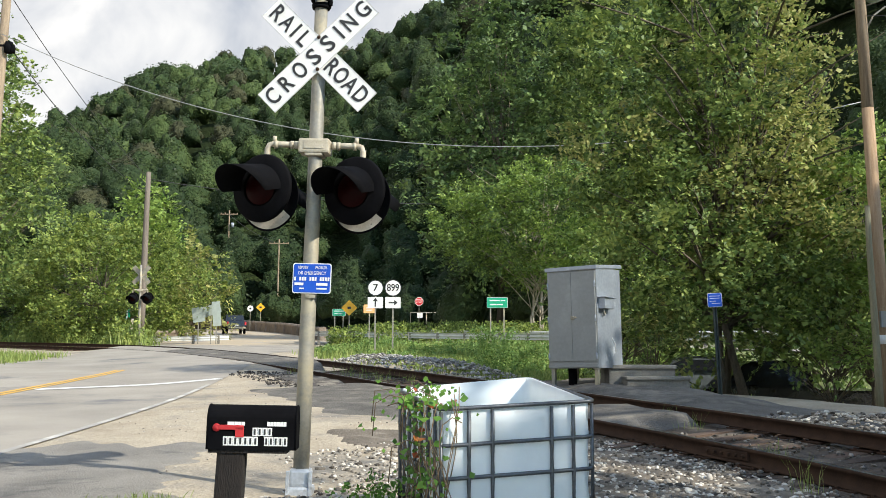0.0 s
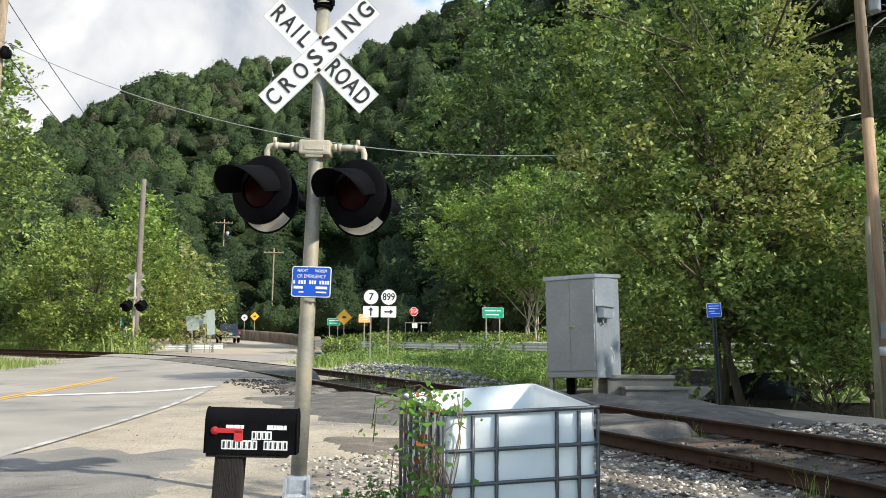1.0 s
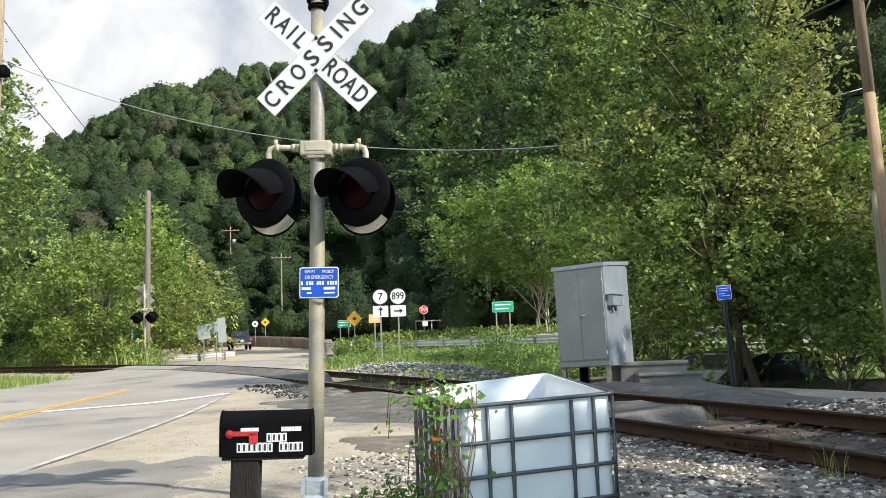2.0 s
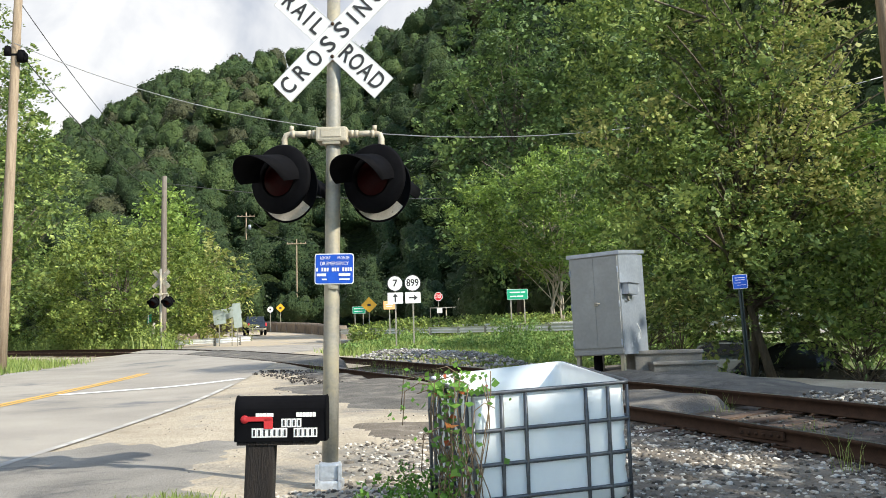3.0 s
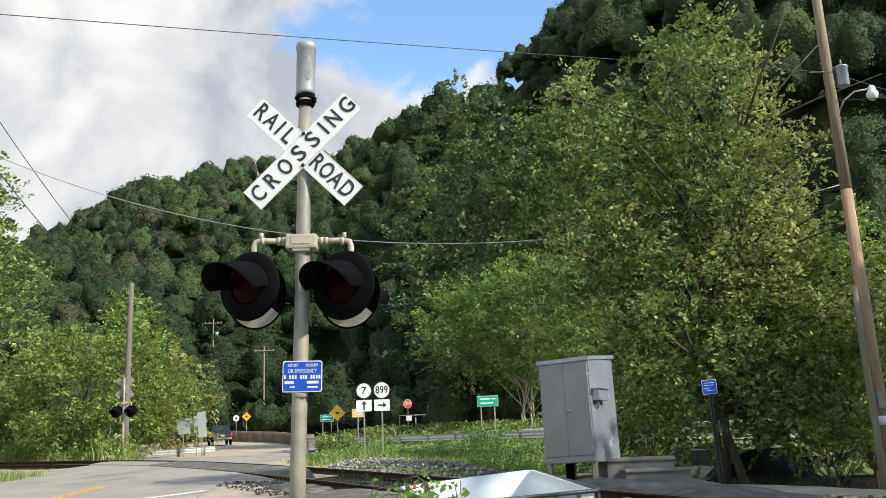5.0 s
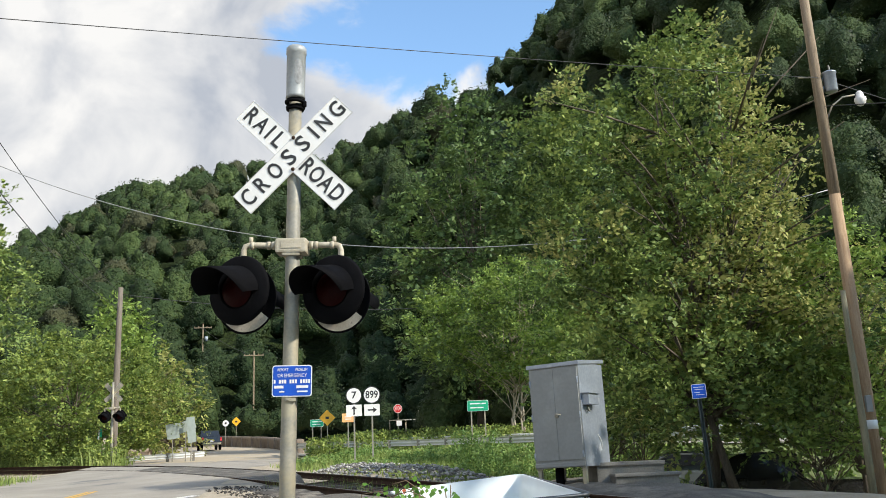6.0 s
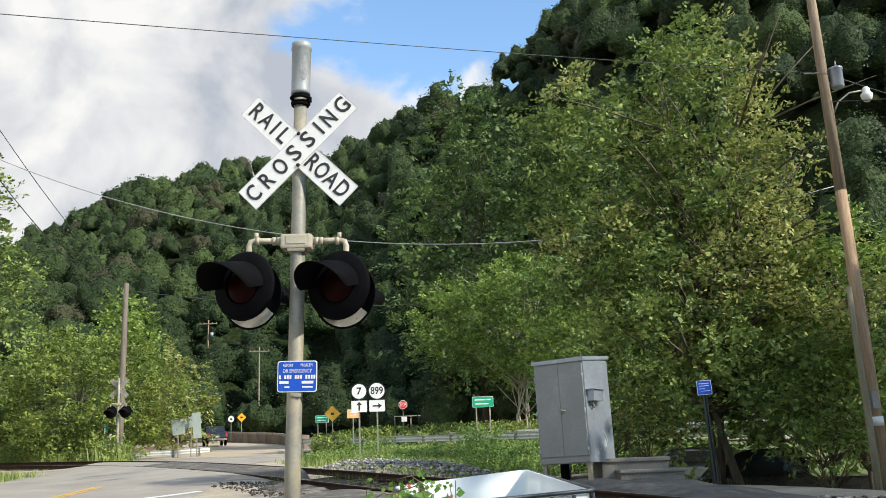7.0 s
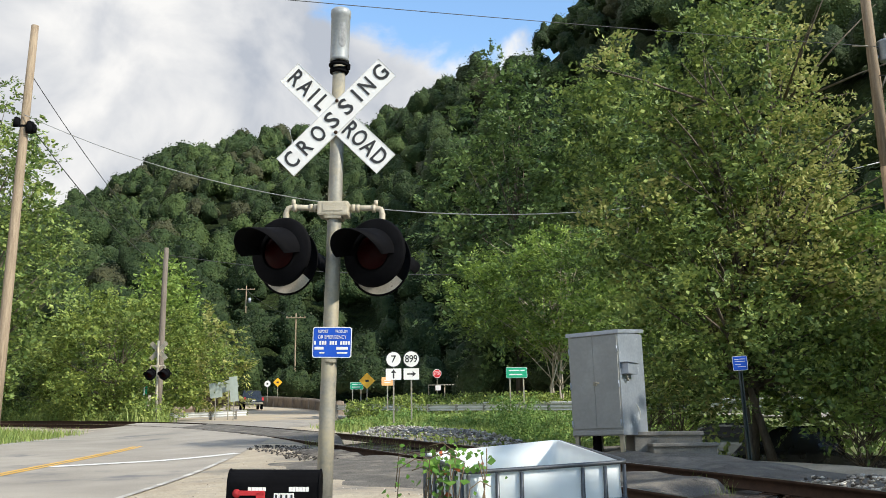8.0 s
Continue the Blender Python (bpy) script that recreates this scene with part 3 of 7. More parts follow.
def make_tree(name, x, y, h, spread, leaf, label, blobs=60, per_area=90, low=0.12, mats=None, bark=None, mix=0.0, trunk_r=0.18, stems=1, z=None, shape=1.0, seed=0, blob_r=0.20, bare=0, heads=None, rise=0.25):
    """A tree: tapered trunk and limbs that reach into a crown of many small lumps of leaves."""
    global rng
    keep_rng, rng = rng, np.random.default_rng(100 + seed)
    rnd = random.Random(seed)
    z = gz(x, y) - 0.05 if z is None else z
    root = thing(name, label, "tree", m=pose(x, y, z))
    cz, rz = h * (1 + low) / 2, h * (1 - low) / 2
    centres = []
    tries = 0
    while len(centres) < blobs:
        tries += 1
        u = np.array([rnd.gauss(0, 1), rnd.gauss(0, 1), rnd.gauss(0, 1)])
        u /= np.linalg.norm(u)
        r = rnd.uniform(0.50, 0.98) ** 0.6
        if heads:
            hx, hy, hz, hr, hh = heads[rnd.choices(range(len(heads)), [q[3] * q[4] for q in heads])[0]]
            c = np.array([hx + u[0] * r * hr, hy + u[1] * r * hr, hz + u[2] * r * hh])
        else:
            width = spread * (1 - 0.35 * shape * max(0, u[2])) * (1 + 0.22 * math.sin(3 * math.atan2(u[1], u[0]) + seed))
            c = np.array([u[0] * r * width, u[1] * r * width, cz + u[2] * r * rz])
        size = h * blob_r * 0.5 * rnd.uniform(0.55, 1.25)
        # lumps keep apart, so that the crown shows hollows between them
        if tries < blobs * 12 and any(np.linalg.norm(c - q) < 0.62 * (size + p) for q, p in centres):
            continue
        centres.append((c, size))
    bm = bmesh.new()
    tops = []
    for s in range(stems):
        a = 2 * math.pi * s / max(1, stems) + rnd.random()
        lean = (0.10 if stems > 1 else 0.02) * h
        pts = [Vector((0.08 * math.cos(a) * stems, 0.08 * math.sin(a) * stems, 0))]
        for k in range(1, 7):
            t = k / 6
            pts.append(Vector((math.cos(a) * lean * t + rnd.gauss(0, 0.012 * h), math.sin(a) * lean * t + rnd.gauss(0, 0.012 * h), h * 0.86 * t)))
        rr = trunk_r / math.sqrt(stems)
        tube(bm, pts, [rr * 1.25] + [rr * (1 - 0.85 * k / 6) for k in range(1, 7)], 8)
        tops.append(pts)
    for c, r in centres[:: max(1, len(centres) // 40)]:
        pts = rnd.choice(tops)
        k = min(5, max(1, int((c[2] * 0.55 / (h * 0.86)) * 6)))
        a, b = pts[k], Vector(c)
        m1 = a.lerp(b, 0.5) + Vector((rnd.gauss(0, 0.1), rnd.gauss(0, 0.1), 0.06 * h * 0.4))
        tube(bm, [a, m1, b], [trunk_r * 0.28, trunk_r * 0.18, trunk_r * 0.05], 5)
    for k in range(bare):
        pts = rnd.choice(tops)
        a = pts[rnd.randint(2, 5)]
        d = Vector((rnd.gauss(0, 1), rnd.gauss(0, 1), rnd.uniform(0.3, 1.2))).normalized()
        tube(bm, [a, a + d * spread * 0.5, a + d * spread * 0.9 + Vector((0, 0, -0.1))], [trunk_r * 0.2, trunk_r * 0.13, trunk_r * 0.04], 5)
    part("trunk", bm, bark or M_BARK, root, "", True)
    V, n, own = crown_points(centres, per_area, leaf, rise=rise)
    idx = None
    mats = mats or [LEAF_BIG]
    if len(mats) > 1:
        # second colour gathers upper right; as LEAF_TAN it paints sunlight on the crown
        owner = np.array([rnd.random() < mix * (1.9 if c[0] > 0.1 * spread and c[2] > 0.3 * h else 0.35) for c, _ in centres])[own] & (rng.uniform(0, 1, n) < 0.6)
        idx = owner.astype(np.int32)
    part("crown", mesh_np("crown", V, quads(n), mats, idx), None, root)
    rng = keep_rng
    return root


# ---- wooded hills round the valley ----
RIDGE_AZ = [-75, -40, -24, -21, -18, -15, -11.4, -8.6, -5.8, -3.7, -1.5, 0.7, 2.6, 5.2, 6.7, 9.0, 15, 25, 45, 75]
RIDGE_EL = [8, 9.5, 12.3, 14.2, 15.9, 16.9, 17.7, 18.3, 18.5, 19.3, 20.5, 21.1, 22.2, 23.0, 24.3, 26.0, 30, 32.5, 32.5, 29]
FAR_AZ = [-75, -24, -6, 0, 9, 25, 75]
FAR_D = [380, 360, 310, 250, 205, 170, 170]
BASE_D = [120, 118, 132, 118, 84, 60, 60]


def hill_z(x, y):
    az = np.degrees(np.arctan2(x, y))
    d = np.hypot(x, y)
    R, B = np.interp(az, FAR_AZ, FAR_D), np.interp(az, FAR_AZ, BASE_D)
    H = R * np.tan(np.radians(np.interp(az, RIDGE_AZ, RIDGE_EL))) + 1.5 - 7.0
    z0 = plane(B * np.cos(np.radians(az))) - 1.0
    t = np.clip((d - B) / (R - B), 0, 1.35)
    up = np.where(t < 1, t ** 0.92, 1 - (t - 1) * 0.8)
    gully = 1 + 0.05 * np.sin(az * 0.55 + d * 0.012) * np.sin(np.clip(t, 0, 1) * math.pi)
    return z0 + (H - z0) * up * gully


azs, ts = np.linspace(-75, 75, 110), np.linspace(-0.05, 1.33, 46)
A, T = np.meshgrid(azs, ts)
Rr, Bb = np.interp(A, FAR_AZ, FAR_D), np.interp(A, FAR_AZ, BASE_D)
Dd = Bb + (Rr - Bb) * T
hx, hy = Dd * np.sin(np.radians(A)), Dd * np.cos(np.radians(A))
hz = hill_z(hx, hy) - np.where(T < 0, 3.0, 1.3)
v = np.stack([hx.ravel(), hy.ravel(), hz.ravel()], 1)
nx = len(azs)
i = (np.arange(len(ts) - 1)[:, None] * nx + np.arange(nx - 1)[None, :]).ravel()
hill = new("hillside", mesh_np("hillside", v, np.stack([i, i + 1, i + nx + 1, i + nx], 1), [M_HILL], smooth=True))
tagged(hill, "steep forest floor of the wooded hills, painted dark as shade under trees", "hill", kind="structure")


def woods():
    """Broad-leaved forest on the hills: crowns of lumps of leaves, denser and finer where it stands near."""
    V, M, CV, CF, CM = [], [], [], [], []
    bm = bmesh.new()
    bmesh.ops.create_icosphere(bm, subdivisions=3, radius=1.0)
    ico_v = np.array([tuple(q.co) for q in bm.verts])
    ico_f = np.array([[q.index for q in f.verts] for f in bm.faces])
    bm.free()
    rnd = random.Random(5)
    d = 56.0
    while d < 420:
        step = 5.8 + 0.008 * d
        n = int(d * radians(78) / step)
        for k in range(n):
            az = -36 + 78 * (k + rnd.random() * 0.9) / n
            dd = d + rnd.uniform(-0.45, 0.45) * step
            R, B = float(np.interp(az, FAR_AZ, FAR_D)), float(np.interp(az, FAR_AZ, BASE_D))
            B2 = float(np.interp(az, [-75, -24, -12, -0.5, 0.5, 9, 25, 75], [120, 118, 112, 104, 74, 66, 52, 60]))
            if dd < B2 or dd > R * 1.03:
                continue
            low = dd < B
            x, y = dd * math.sin(radians(az)), dd * math.cos(radians(az))
            z = float(plane(y)) - 0.8 if low else float(hill_z(np.array(x), np.array(y)))
            big = rnd.uniform(0.72, 1.2) * (1.35 if rnd.random() < 0.06 else 1)
            if low:
                big *= 0.7
            rad, tall = 4.2 * big, rnd.uniform(4.6, 7.0) * big
            leaf = max(0.20, dd * 0.0022)
            lumps = 15
            lu, ld = ball(lumps, 0.75)
            lu[:, 2] = np.abs(lu[:, 2]) * 1.1 - 0.35
            scale = np.array([rad, rad, tall])
            mid = np.array([x, y, z + tall * 0.85])
            kind = rnd.random()
            # crowns near the hill's foot mostly dark: its shade put into their colour
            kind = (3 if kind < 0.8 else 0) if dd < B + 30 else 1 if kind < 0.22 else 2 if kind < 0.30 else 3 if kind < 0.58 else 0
            # the leafy mass of the crown: the joined skin of its lumps
            c = lu * 0.66
            along = ico_v @ c.T
            disc = along ** 2 - (np.sum(c * c, 1) - 0.27 ** 2)[None, :]
            skin = np.max(np.where((disc > 0) & (along > 0), along + np.sqrt(np.maximum(disc, 0)), 0.36), axis=1)
            core = ico_v * (skin * (1 + rng.normal(0, 0.09, len(ico_v))))[:, None]
            CF.append(ico_f + len(CV) * len(ico_v))
            CV.append(core * scale + mid)
            CM.append(np.full(len(ico_f), kind))
            cnt = int(9.0 * rad * tall / (leaf * leaf))
            own = rng.integers(0, lumps, cnt)
            p, o = ball(cnt, 0.70)
            toward = np.array([-x / dd, -y / dd, 0.0])
            seen = ((o @ toward > -0.1) | (o[:, 2] > 0.55)) & ((lu[own] @ toward > -0.45) | (lu[own][:, 2] > 0.3)) & (o[:, 2] > -0.5)
            own, p, o = own[seen], p[seen], o[seen]
            cnt = len(own)
            pts = (lu[own] * 0.66 + p * 0.37 * (1.0 + rng.normal(0, 0.15, cnt))[:, None]) * scale + mid
            V.append(leaf_quads(pts, np.full(cnt, leaf), o * 0.9 + lu[own] * 0.3, aspect=0.8, loose=0.5))
            M.append(np.full(cnt, kind))
        d += step * 0.92
    V, M = np.concatenate(V), np.concatenate(M)
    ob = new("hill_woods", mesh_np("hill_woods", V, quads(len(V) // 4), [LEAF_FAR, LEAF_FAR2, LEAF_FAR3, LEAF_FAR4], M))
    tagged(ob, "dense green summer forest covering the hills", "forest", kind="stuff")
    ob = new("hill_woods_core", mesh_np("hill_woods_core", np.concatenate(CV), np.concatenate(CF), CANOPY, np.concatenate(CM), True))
    tagged(ob, "rounded leafy crowns of the hill forest", "forest", kind="stuff")


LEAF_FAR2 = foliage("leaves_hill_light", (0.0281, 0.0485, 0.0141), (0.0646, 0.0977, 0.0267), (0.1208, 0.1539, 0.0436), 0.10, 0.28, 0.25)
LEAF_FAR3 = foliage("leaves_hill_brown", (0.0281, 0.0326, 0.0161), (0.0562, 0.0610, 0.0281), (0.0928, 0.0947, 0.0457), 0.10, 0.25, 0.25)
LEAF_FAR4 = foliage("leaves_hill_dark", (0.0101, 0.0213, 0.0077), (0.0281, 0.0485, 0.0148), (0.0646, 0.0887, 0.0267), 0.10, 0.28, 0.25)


def canopy(name, lo, mid, hi):
    """The leafy skin of a far crown: mottled greens with deep relief."""
    return mat(name, 0.7, ramp=((0.25, lo), (0.5, mid), (0.75, hi)), scale=0.5, detail=8, fine=2.2, bump=1.0, depth=0.55, spec=0.15)


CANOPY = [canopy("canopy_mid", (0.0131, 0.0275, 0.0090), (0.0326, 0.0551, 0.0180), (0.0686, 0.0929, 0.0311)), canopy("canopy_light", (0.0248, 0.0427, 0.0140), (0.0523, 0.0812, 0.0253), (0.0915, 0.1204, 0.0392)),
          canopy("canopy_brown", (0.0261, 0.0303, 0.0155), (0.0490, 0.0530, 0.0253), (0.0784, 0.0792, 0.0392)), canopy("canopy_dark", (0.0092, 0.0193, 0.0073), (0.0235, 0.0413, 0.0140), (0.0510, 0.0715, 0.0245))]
woods()

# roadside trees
make_tree("walnut_tree", 6.3, 20.6, 11.0, 3.5, 0.105, "tall leafy roadside tree with yellowing green leaves, painted paler on its sunlit side", blobs=150, per_area=1150, low=0.13, mats=[LEAF_BIG, LEAF_TAN], mix=0.70, trunk_r=0.16, stems=4, seed=3, blob_r=0.135, bare=44, shape=0.75, rise=0.45,
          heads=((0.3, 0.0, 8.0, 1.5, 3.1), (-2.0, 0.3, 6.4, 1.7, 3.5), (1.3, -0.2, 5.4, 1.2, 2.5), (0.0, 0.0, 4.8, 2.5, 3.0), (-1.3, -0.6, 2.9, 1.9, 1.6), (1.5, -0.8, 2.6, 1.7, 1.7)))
make_tree("roadside_tree", 9.6, 20.8, 6.7, 2.4, 0.10, "leafy roadside tree with light green leaves", blobs=90, per_area=1000, low=0.30, mats=[LEAF_MID, LEAF_TAN], mix=0.40, trunk_r=0.1, stems=2, seed=8, blob_r=0.17, bare=12)
make_tree("roadside_tree", 5.4, 54.0, 10.4, 5.2, 0.17, "spreading green tree with pale bare trunks behind the guardrail", blobs=120, per_area=520, low=0.34, mats=[LEAF_MID, LEAF_SLOPE], mix=1.0, trunk_r=0.13, stems=4, seed=11, blob_r=0.18, bark=M_PALEBARK, bare=16, shape=0.4)
make_tree("young_tree", 6.6, 32, 7.0, 2.7, 0.16, "small bushy tree with green leaves", blobs=90, per_area=500, low=0.02, mats=[LEAF_MID, LEAF_BIG], mix=0.5, trunk_r=0.1, stems=2, seed=13, blob_r=0.2)
make_tree("shrub", 4.6, 24.0, 3.2, 1.7, 0.13, "dark leafy shrub under the trees", blobs=40, per_area=420, low=0.0, mats=[LEAF_BIG], trunk_r=0.04, stems=3, seed=15, blob_r=0.3)
make_tree("shrub", 4.9, 21.8, 1.9, 1.3, 0.13, "dark leafy shrub under the trees", blobs=40, per_area=420, low=0.0, mats=[LEAF_BIG], trunk_r=0.04, stems=3, seed=16, blob_r=0.3)
make_tree("shrub", 8.3, 20.1, 3.2, 2.0, 0.11, "light green leafy sapling hanging over the parked truck", blobs=60, per_area=620, low=0.33, mats=[LEAF_MID], trunk_r=0.05, stems=3, seed=18, blob_r=0.27)
make_tree("shrub", 10.6, 30.5, 3.4, 2.6, 0.16, "dark leafy shrub beyond the parked truck", blobs=50, per_area=360, low=0.0, mats=[LEAF_BIG], trunk_r=0.05, stems=3, seed=19, blob_r=0.28)
make_tree("shrub", 13.0, 27.0, 4.4, 2.6, 0.15, "light green leafy shrub beyond the parked car", blobs=50, per_area=380, low=0.0, mats=[LEAF_MID], trunk_r=0.05, stems=3, seed=17, blob_r=0.28)
make_tree("roadside_tree", -19.7, 37.0, 14.6, 3.6, 0.16, "tall leafy roadside tree in sunlight", blobs=110, per_area=340, low=0.06, mats=[LEAF_BIG], trunk_r=0.2, seed=21, blob_r=0.16)
make_tree("bushy_tree", -20.5, 56.0, 7.6, 5.6, 0.16, "broad sunlit yellow-green bushy tree beside the track", blobs=110, per_area=540, low=0.0, mats=[LEAF_BUSH], trunk_r=0.12, stems=3, seed=25, blob_r=0.26, shape=0.3)
make_tree("bushy_tree", -29.5, 57.0, 7.0, 5.0, 0.16, "broad sunlit green bushy tree beside the track", blobs=95, per_area=460, low=0.0, mats=[LEAF_BUSH, LEAF_MID], mix=0.5, trunk_r=0.12, stems=3, seed=26, blob_r=0.26, shape=0.3)
make_tree("leafy_tree", -23.5, 74, 12.5, 3.6, 0.30, "tall rounded green tree at the foot of the hill", blobs=90, per_area=170, low=0.05, mats=[LEAF_MID], trunk_r=0.2, seed=31, blob_r=0.17)
make_tree("leafy_tree", -19.0, 72, 8.0, 2.2, 0.28, "olive-yellow leafy tree at the foot of the hill", blobs=60, per_area=180, low=0.0, mats=[LEAF_TAN, LEAF_BUSH], mix=0.5, trunk_r=0.14, seed=33, blob_r=0.2)
make_tree("leafy_tree", 4.2, 72, 27.0, 5.8, 0.34, "tall green tree on the slope behind the road", blobs=90, per_area=75, low=0.05, mats=[LEAF_SLOPE], trunk_r=0.25, seed=35, blob_r=0.17)
make_tree("leafy_tree", 11.0, 67, 24.0, 6.2, 0.34, "tall green tree on the slope behind the road", blobs=90, per_area=75, low=0.05, mats=[LEAF_SLOPE], trunk_r=0.25, seed=36, blob_r=0.16)
# added unseen trees beyond the edge of the lot, to shade the near ground
for k, (tx, ty, h) in enumerate(((10.5, -4.2, 12.0), (14.0, -1.7, 12.3), (17.6, 1.2, 13.0), (20.8, 4.8, 14.8), (23.2, 7.4, 16.2))):
    make_tree("shade_tree", tx, ty, h, 3.3, 0.50, "tall leafy unseen tree added to shade the lot", blobs=70, per_area=48 if k < 3 else 85, low=0.03, mats=[LEAF_MID], trunk_r=0.25, seed=50 + k, blob_r=0.22)


# ---- railway track ----
def rail_top(pts, lift):
    return plane(pts[:, 1]) + lift


def sweep(pts, z, profile, mats, head_from=None):
    """A bar of the given section (offset, height) along a plan curve; the faces from head_from on take the second material."""
    way = np.gradient(pts, axis=0)
    way /= np.linalg.norm(way, axis=1)[:, None]
    nrm = np.stack([way[:, 1], -way[:, 0]], 1)
    k = len(profile)
    V = np.zeros((len(pts), k, 3))
    for j, (o, h) in enumerate(profile):
        V[:, j, :2] = pts + nrm * o
        V[:, j, 2] = z + h
    n = len(pts)
    a = np.arange(n - 1)[:, None] * k
    j = np.arange(k)[None, :]
    F = np.stack([a + j, a + (j + 1) % k, a + k + (j + 1) % k, a + k + j], 2).reshape(-1, 4)
    idx = None
    if head_from is not None:
        idx = np.tile(np.isin(np.arange(k), head_from).astype(int), n - 1)
    return mesh_np("rail", V.reshape(-1, 3), F, mats, idx)


RAIL_SECTION = [(-0.070, -0.170), (-0.070, -0.155), (-0.012, -0.140), (-0.010, -0.045), (-0.036, -0.035), (-0.036, -0.006), (-0.026, 0.0),
                (0.026, 0.0), (0.036, -0.006), (0.036, -0.035), (0.010, -0.045), (0.012, -0.140), (0.070, -0.155), (0.070, -0.170)]
LIFT_A, LIFT_B = 0.15, 0.27
track = thing("railway_track", "rusty single railway track on weathered wooden ties", "railway track")
seen_part = (ARC < 120)
part("rail", sweep(RAIL_A[seen_part], rail_top(RAIL_A[seen_part], LIFT_A), RAIL_SECTION, [M_RUST, M_RAILTOP], [6]), None, track, "rusty steel rail with a worn head")
part("rail", sweep(RAIL_B[seen_part], rail_top(RAIL_B[seen_part], LIFT_B), RAIL_SECTION, [M_RUST, M_RAILTOP], [6]), None, track, "rusty steel rail with a worn head")


def tie_mesh(seed):
    bm = bmesh.new()
    box(bm, 0, 0, 0, 2.55, 0.22, 0.17, 0.012)
    rnd = random.Random(seed)
    for v in bm.verts:
        v.co += Vector((rnd.gauss(0, 0.012), rnd.gauss(0, 0.006), rnd.gauss(0, 0.006)))
    return mesh_of(bm, M_TIE, "tie")


tie_meshes = [tie_mesh(s) for s in range(4)]
bm = bmesh.new()
box(bm, 0, 0, 0, 0.20, 0.30, 0.018, 0.004)
for sx, sy in ((-0.085, 0.08), (0.085, -0.08)):
    box(bm, sx, sy, 0.015, 0.03, 0.03, 0.03, 0.004)
plate_mesh = mesh_of(bm, M_RUST, "tie_plate")
rnd = random.Random(3)
s_at = 6.0
while s_at < 62:
    i = int(np.searchsorted(ARC, s_at))
    x, y = TRACK[i]
    n = TRACK_N[i]
    s_at += 0.53 + rnd.uniform(-0.03, 0.03)
    if abs(float(to_road(x, y)[0])) < 6.3:
        continue
    z = float(plane(y)) + (LIFT_A + LIFT_B) / 2 - 0.17 - 0.10
    turn = math.degrees(math.atan2(n[1], n[0])) + rnd.gauss(0, 1.2)
    slope = -math.degrees(math.asin(0.12 / 1.5))
    m = pose(x, y, z + rnd.uniform(-0.012, 0.008), 0, 0, turn) @ pose(0, 0, 0, 0, slope, 0)
    ob = part("tie", rnd.choice(tie_meshes), None, track, m=m @ pose(rnd.uniform(-0.08, 0.08), 0, 0))
    if y < 16:
        for dx in (-0.75, 0.75):
            part("tie_plate", plate_mesh, None, track, m=m @ pose(dx, 0, 0.096))
# joint bars on the rails
for rail, lift, at in ((RAIL_A, LIFT_A, 14.4), (RAIL_B, LIFT_B, 12.6)):
    i = int(np.searchsorted(ARC, at))
    n = TRACK_N[i]
    bm = bmesh.new()
    for s in (-1, 1):
        box(bm, s * 0.028, 0, -0.092, 0.03, 0.72, 0.09, 0.006)
        for k in range(6):
            lathe(bm, [(0.018, 0), (0.018, 0.02), (0, 0.02)], 6, m=pose(s * 0.043, -0.30 + 0.12 * k, -0.092, 0, 90 * s, 0))
    part("joint_bar", bm, M_RUST, track, "bolted rusty joint bar", m=pose(rail[i, 0], rail[i, 1], float(plane(rail[i, 1])) + lift, 0, 0, math.degrees(math.atan2(n[1], n[0]))))


def bank_strip(name, arc0, arc1, offs, lifts, material, label, ends=0.8, rough=0.012, category="pavement"):
    """Paving laid along the track: offsets from the middle and lifts over the valley plane, rounded off at both ends."""
    keep = (ARC >= arc0) & (ARC <= arc1)
    c, n, a = TRACK[keep], TRACK_N[keep], ARC[keep]
    fine = np.linspace(offs[0], offs[-1], 24)
    lf = np.interp(fine, offs, lifts)
    P = c[:, None, :] + n[:, None, :] * fine[None, :, None]
    n_end, f_end = ends if isinstance(ends, tuple) else (ends, ends)
    taper = smooth(arc0, arc0 + n_end, a) * (1 - smooth(arc1 - f_end, arc1, a))
    Z = plane(P[..., 1]) + (lf[None, :] + 0.12) * taper[:, None] - 0.12
    Z += rough * (np.sin(P[..., 0] * 5.1 + P[..., 1] * 3.3) + np.sin(P[..., 0] * 2.3 - P[..., 1] * 4.7)) * taper[:, None]
    v = np.concatenate([P, Z[..., None]], 2).reshape(-1, 3)
    k = len(fine)
    i = (np.arange(len(c) - 1)[:, None] * k + np.arange(k - 1)[None, :]).ravel()
    ob = new(name, mesh_np(name, v, np.stack([i, i + 1, i + k + 1, i + k], 1), [material], smooth=True))
    return tagged(ob, label, category, kind="structure")


bank_strip("pavement_berm", 13.0, 24.5, [0.82, 1.05, 1.35, 1.8, 2.6, 3.4, 4.2], [0.13, 0.18, 0.27, 0.31, 0.31, 0.22, -0.20], M_APRON, "rounded berm of old grey asphalt beside the track", (8.0, 1.6), 0.022)
bank_strip("pavement_between_rails", 16.6, 19.4, [-0.66, -0.4, 0.3, 0.66], [0.08, 0.14, 0.20, 0.20], M_APRON, "cracked grey asphalt between the rails", 0.5)
bank_strip("pavement_apron", 19.2, 27.5, [-4.2, -3.4, -2.2, -1.2, -0.84], [-0.04, 0.02, 0.05, 0.10, 0.10], M_APRON, "worn grey asphalt apron up to the rail", 1.2, 0.006)
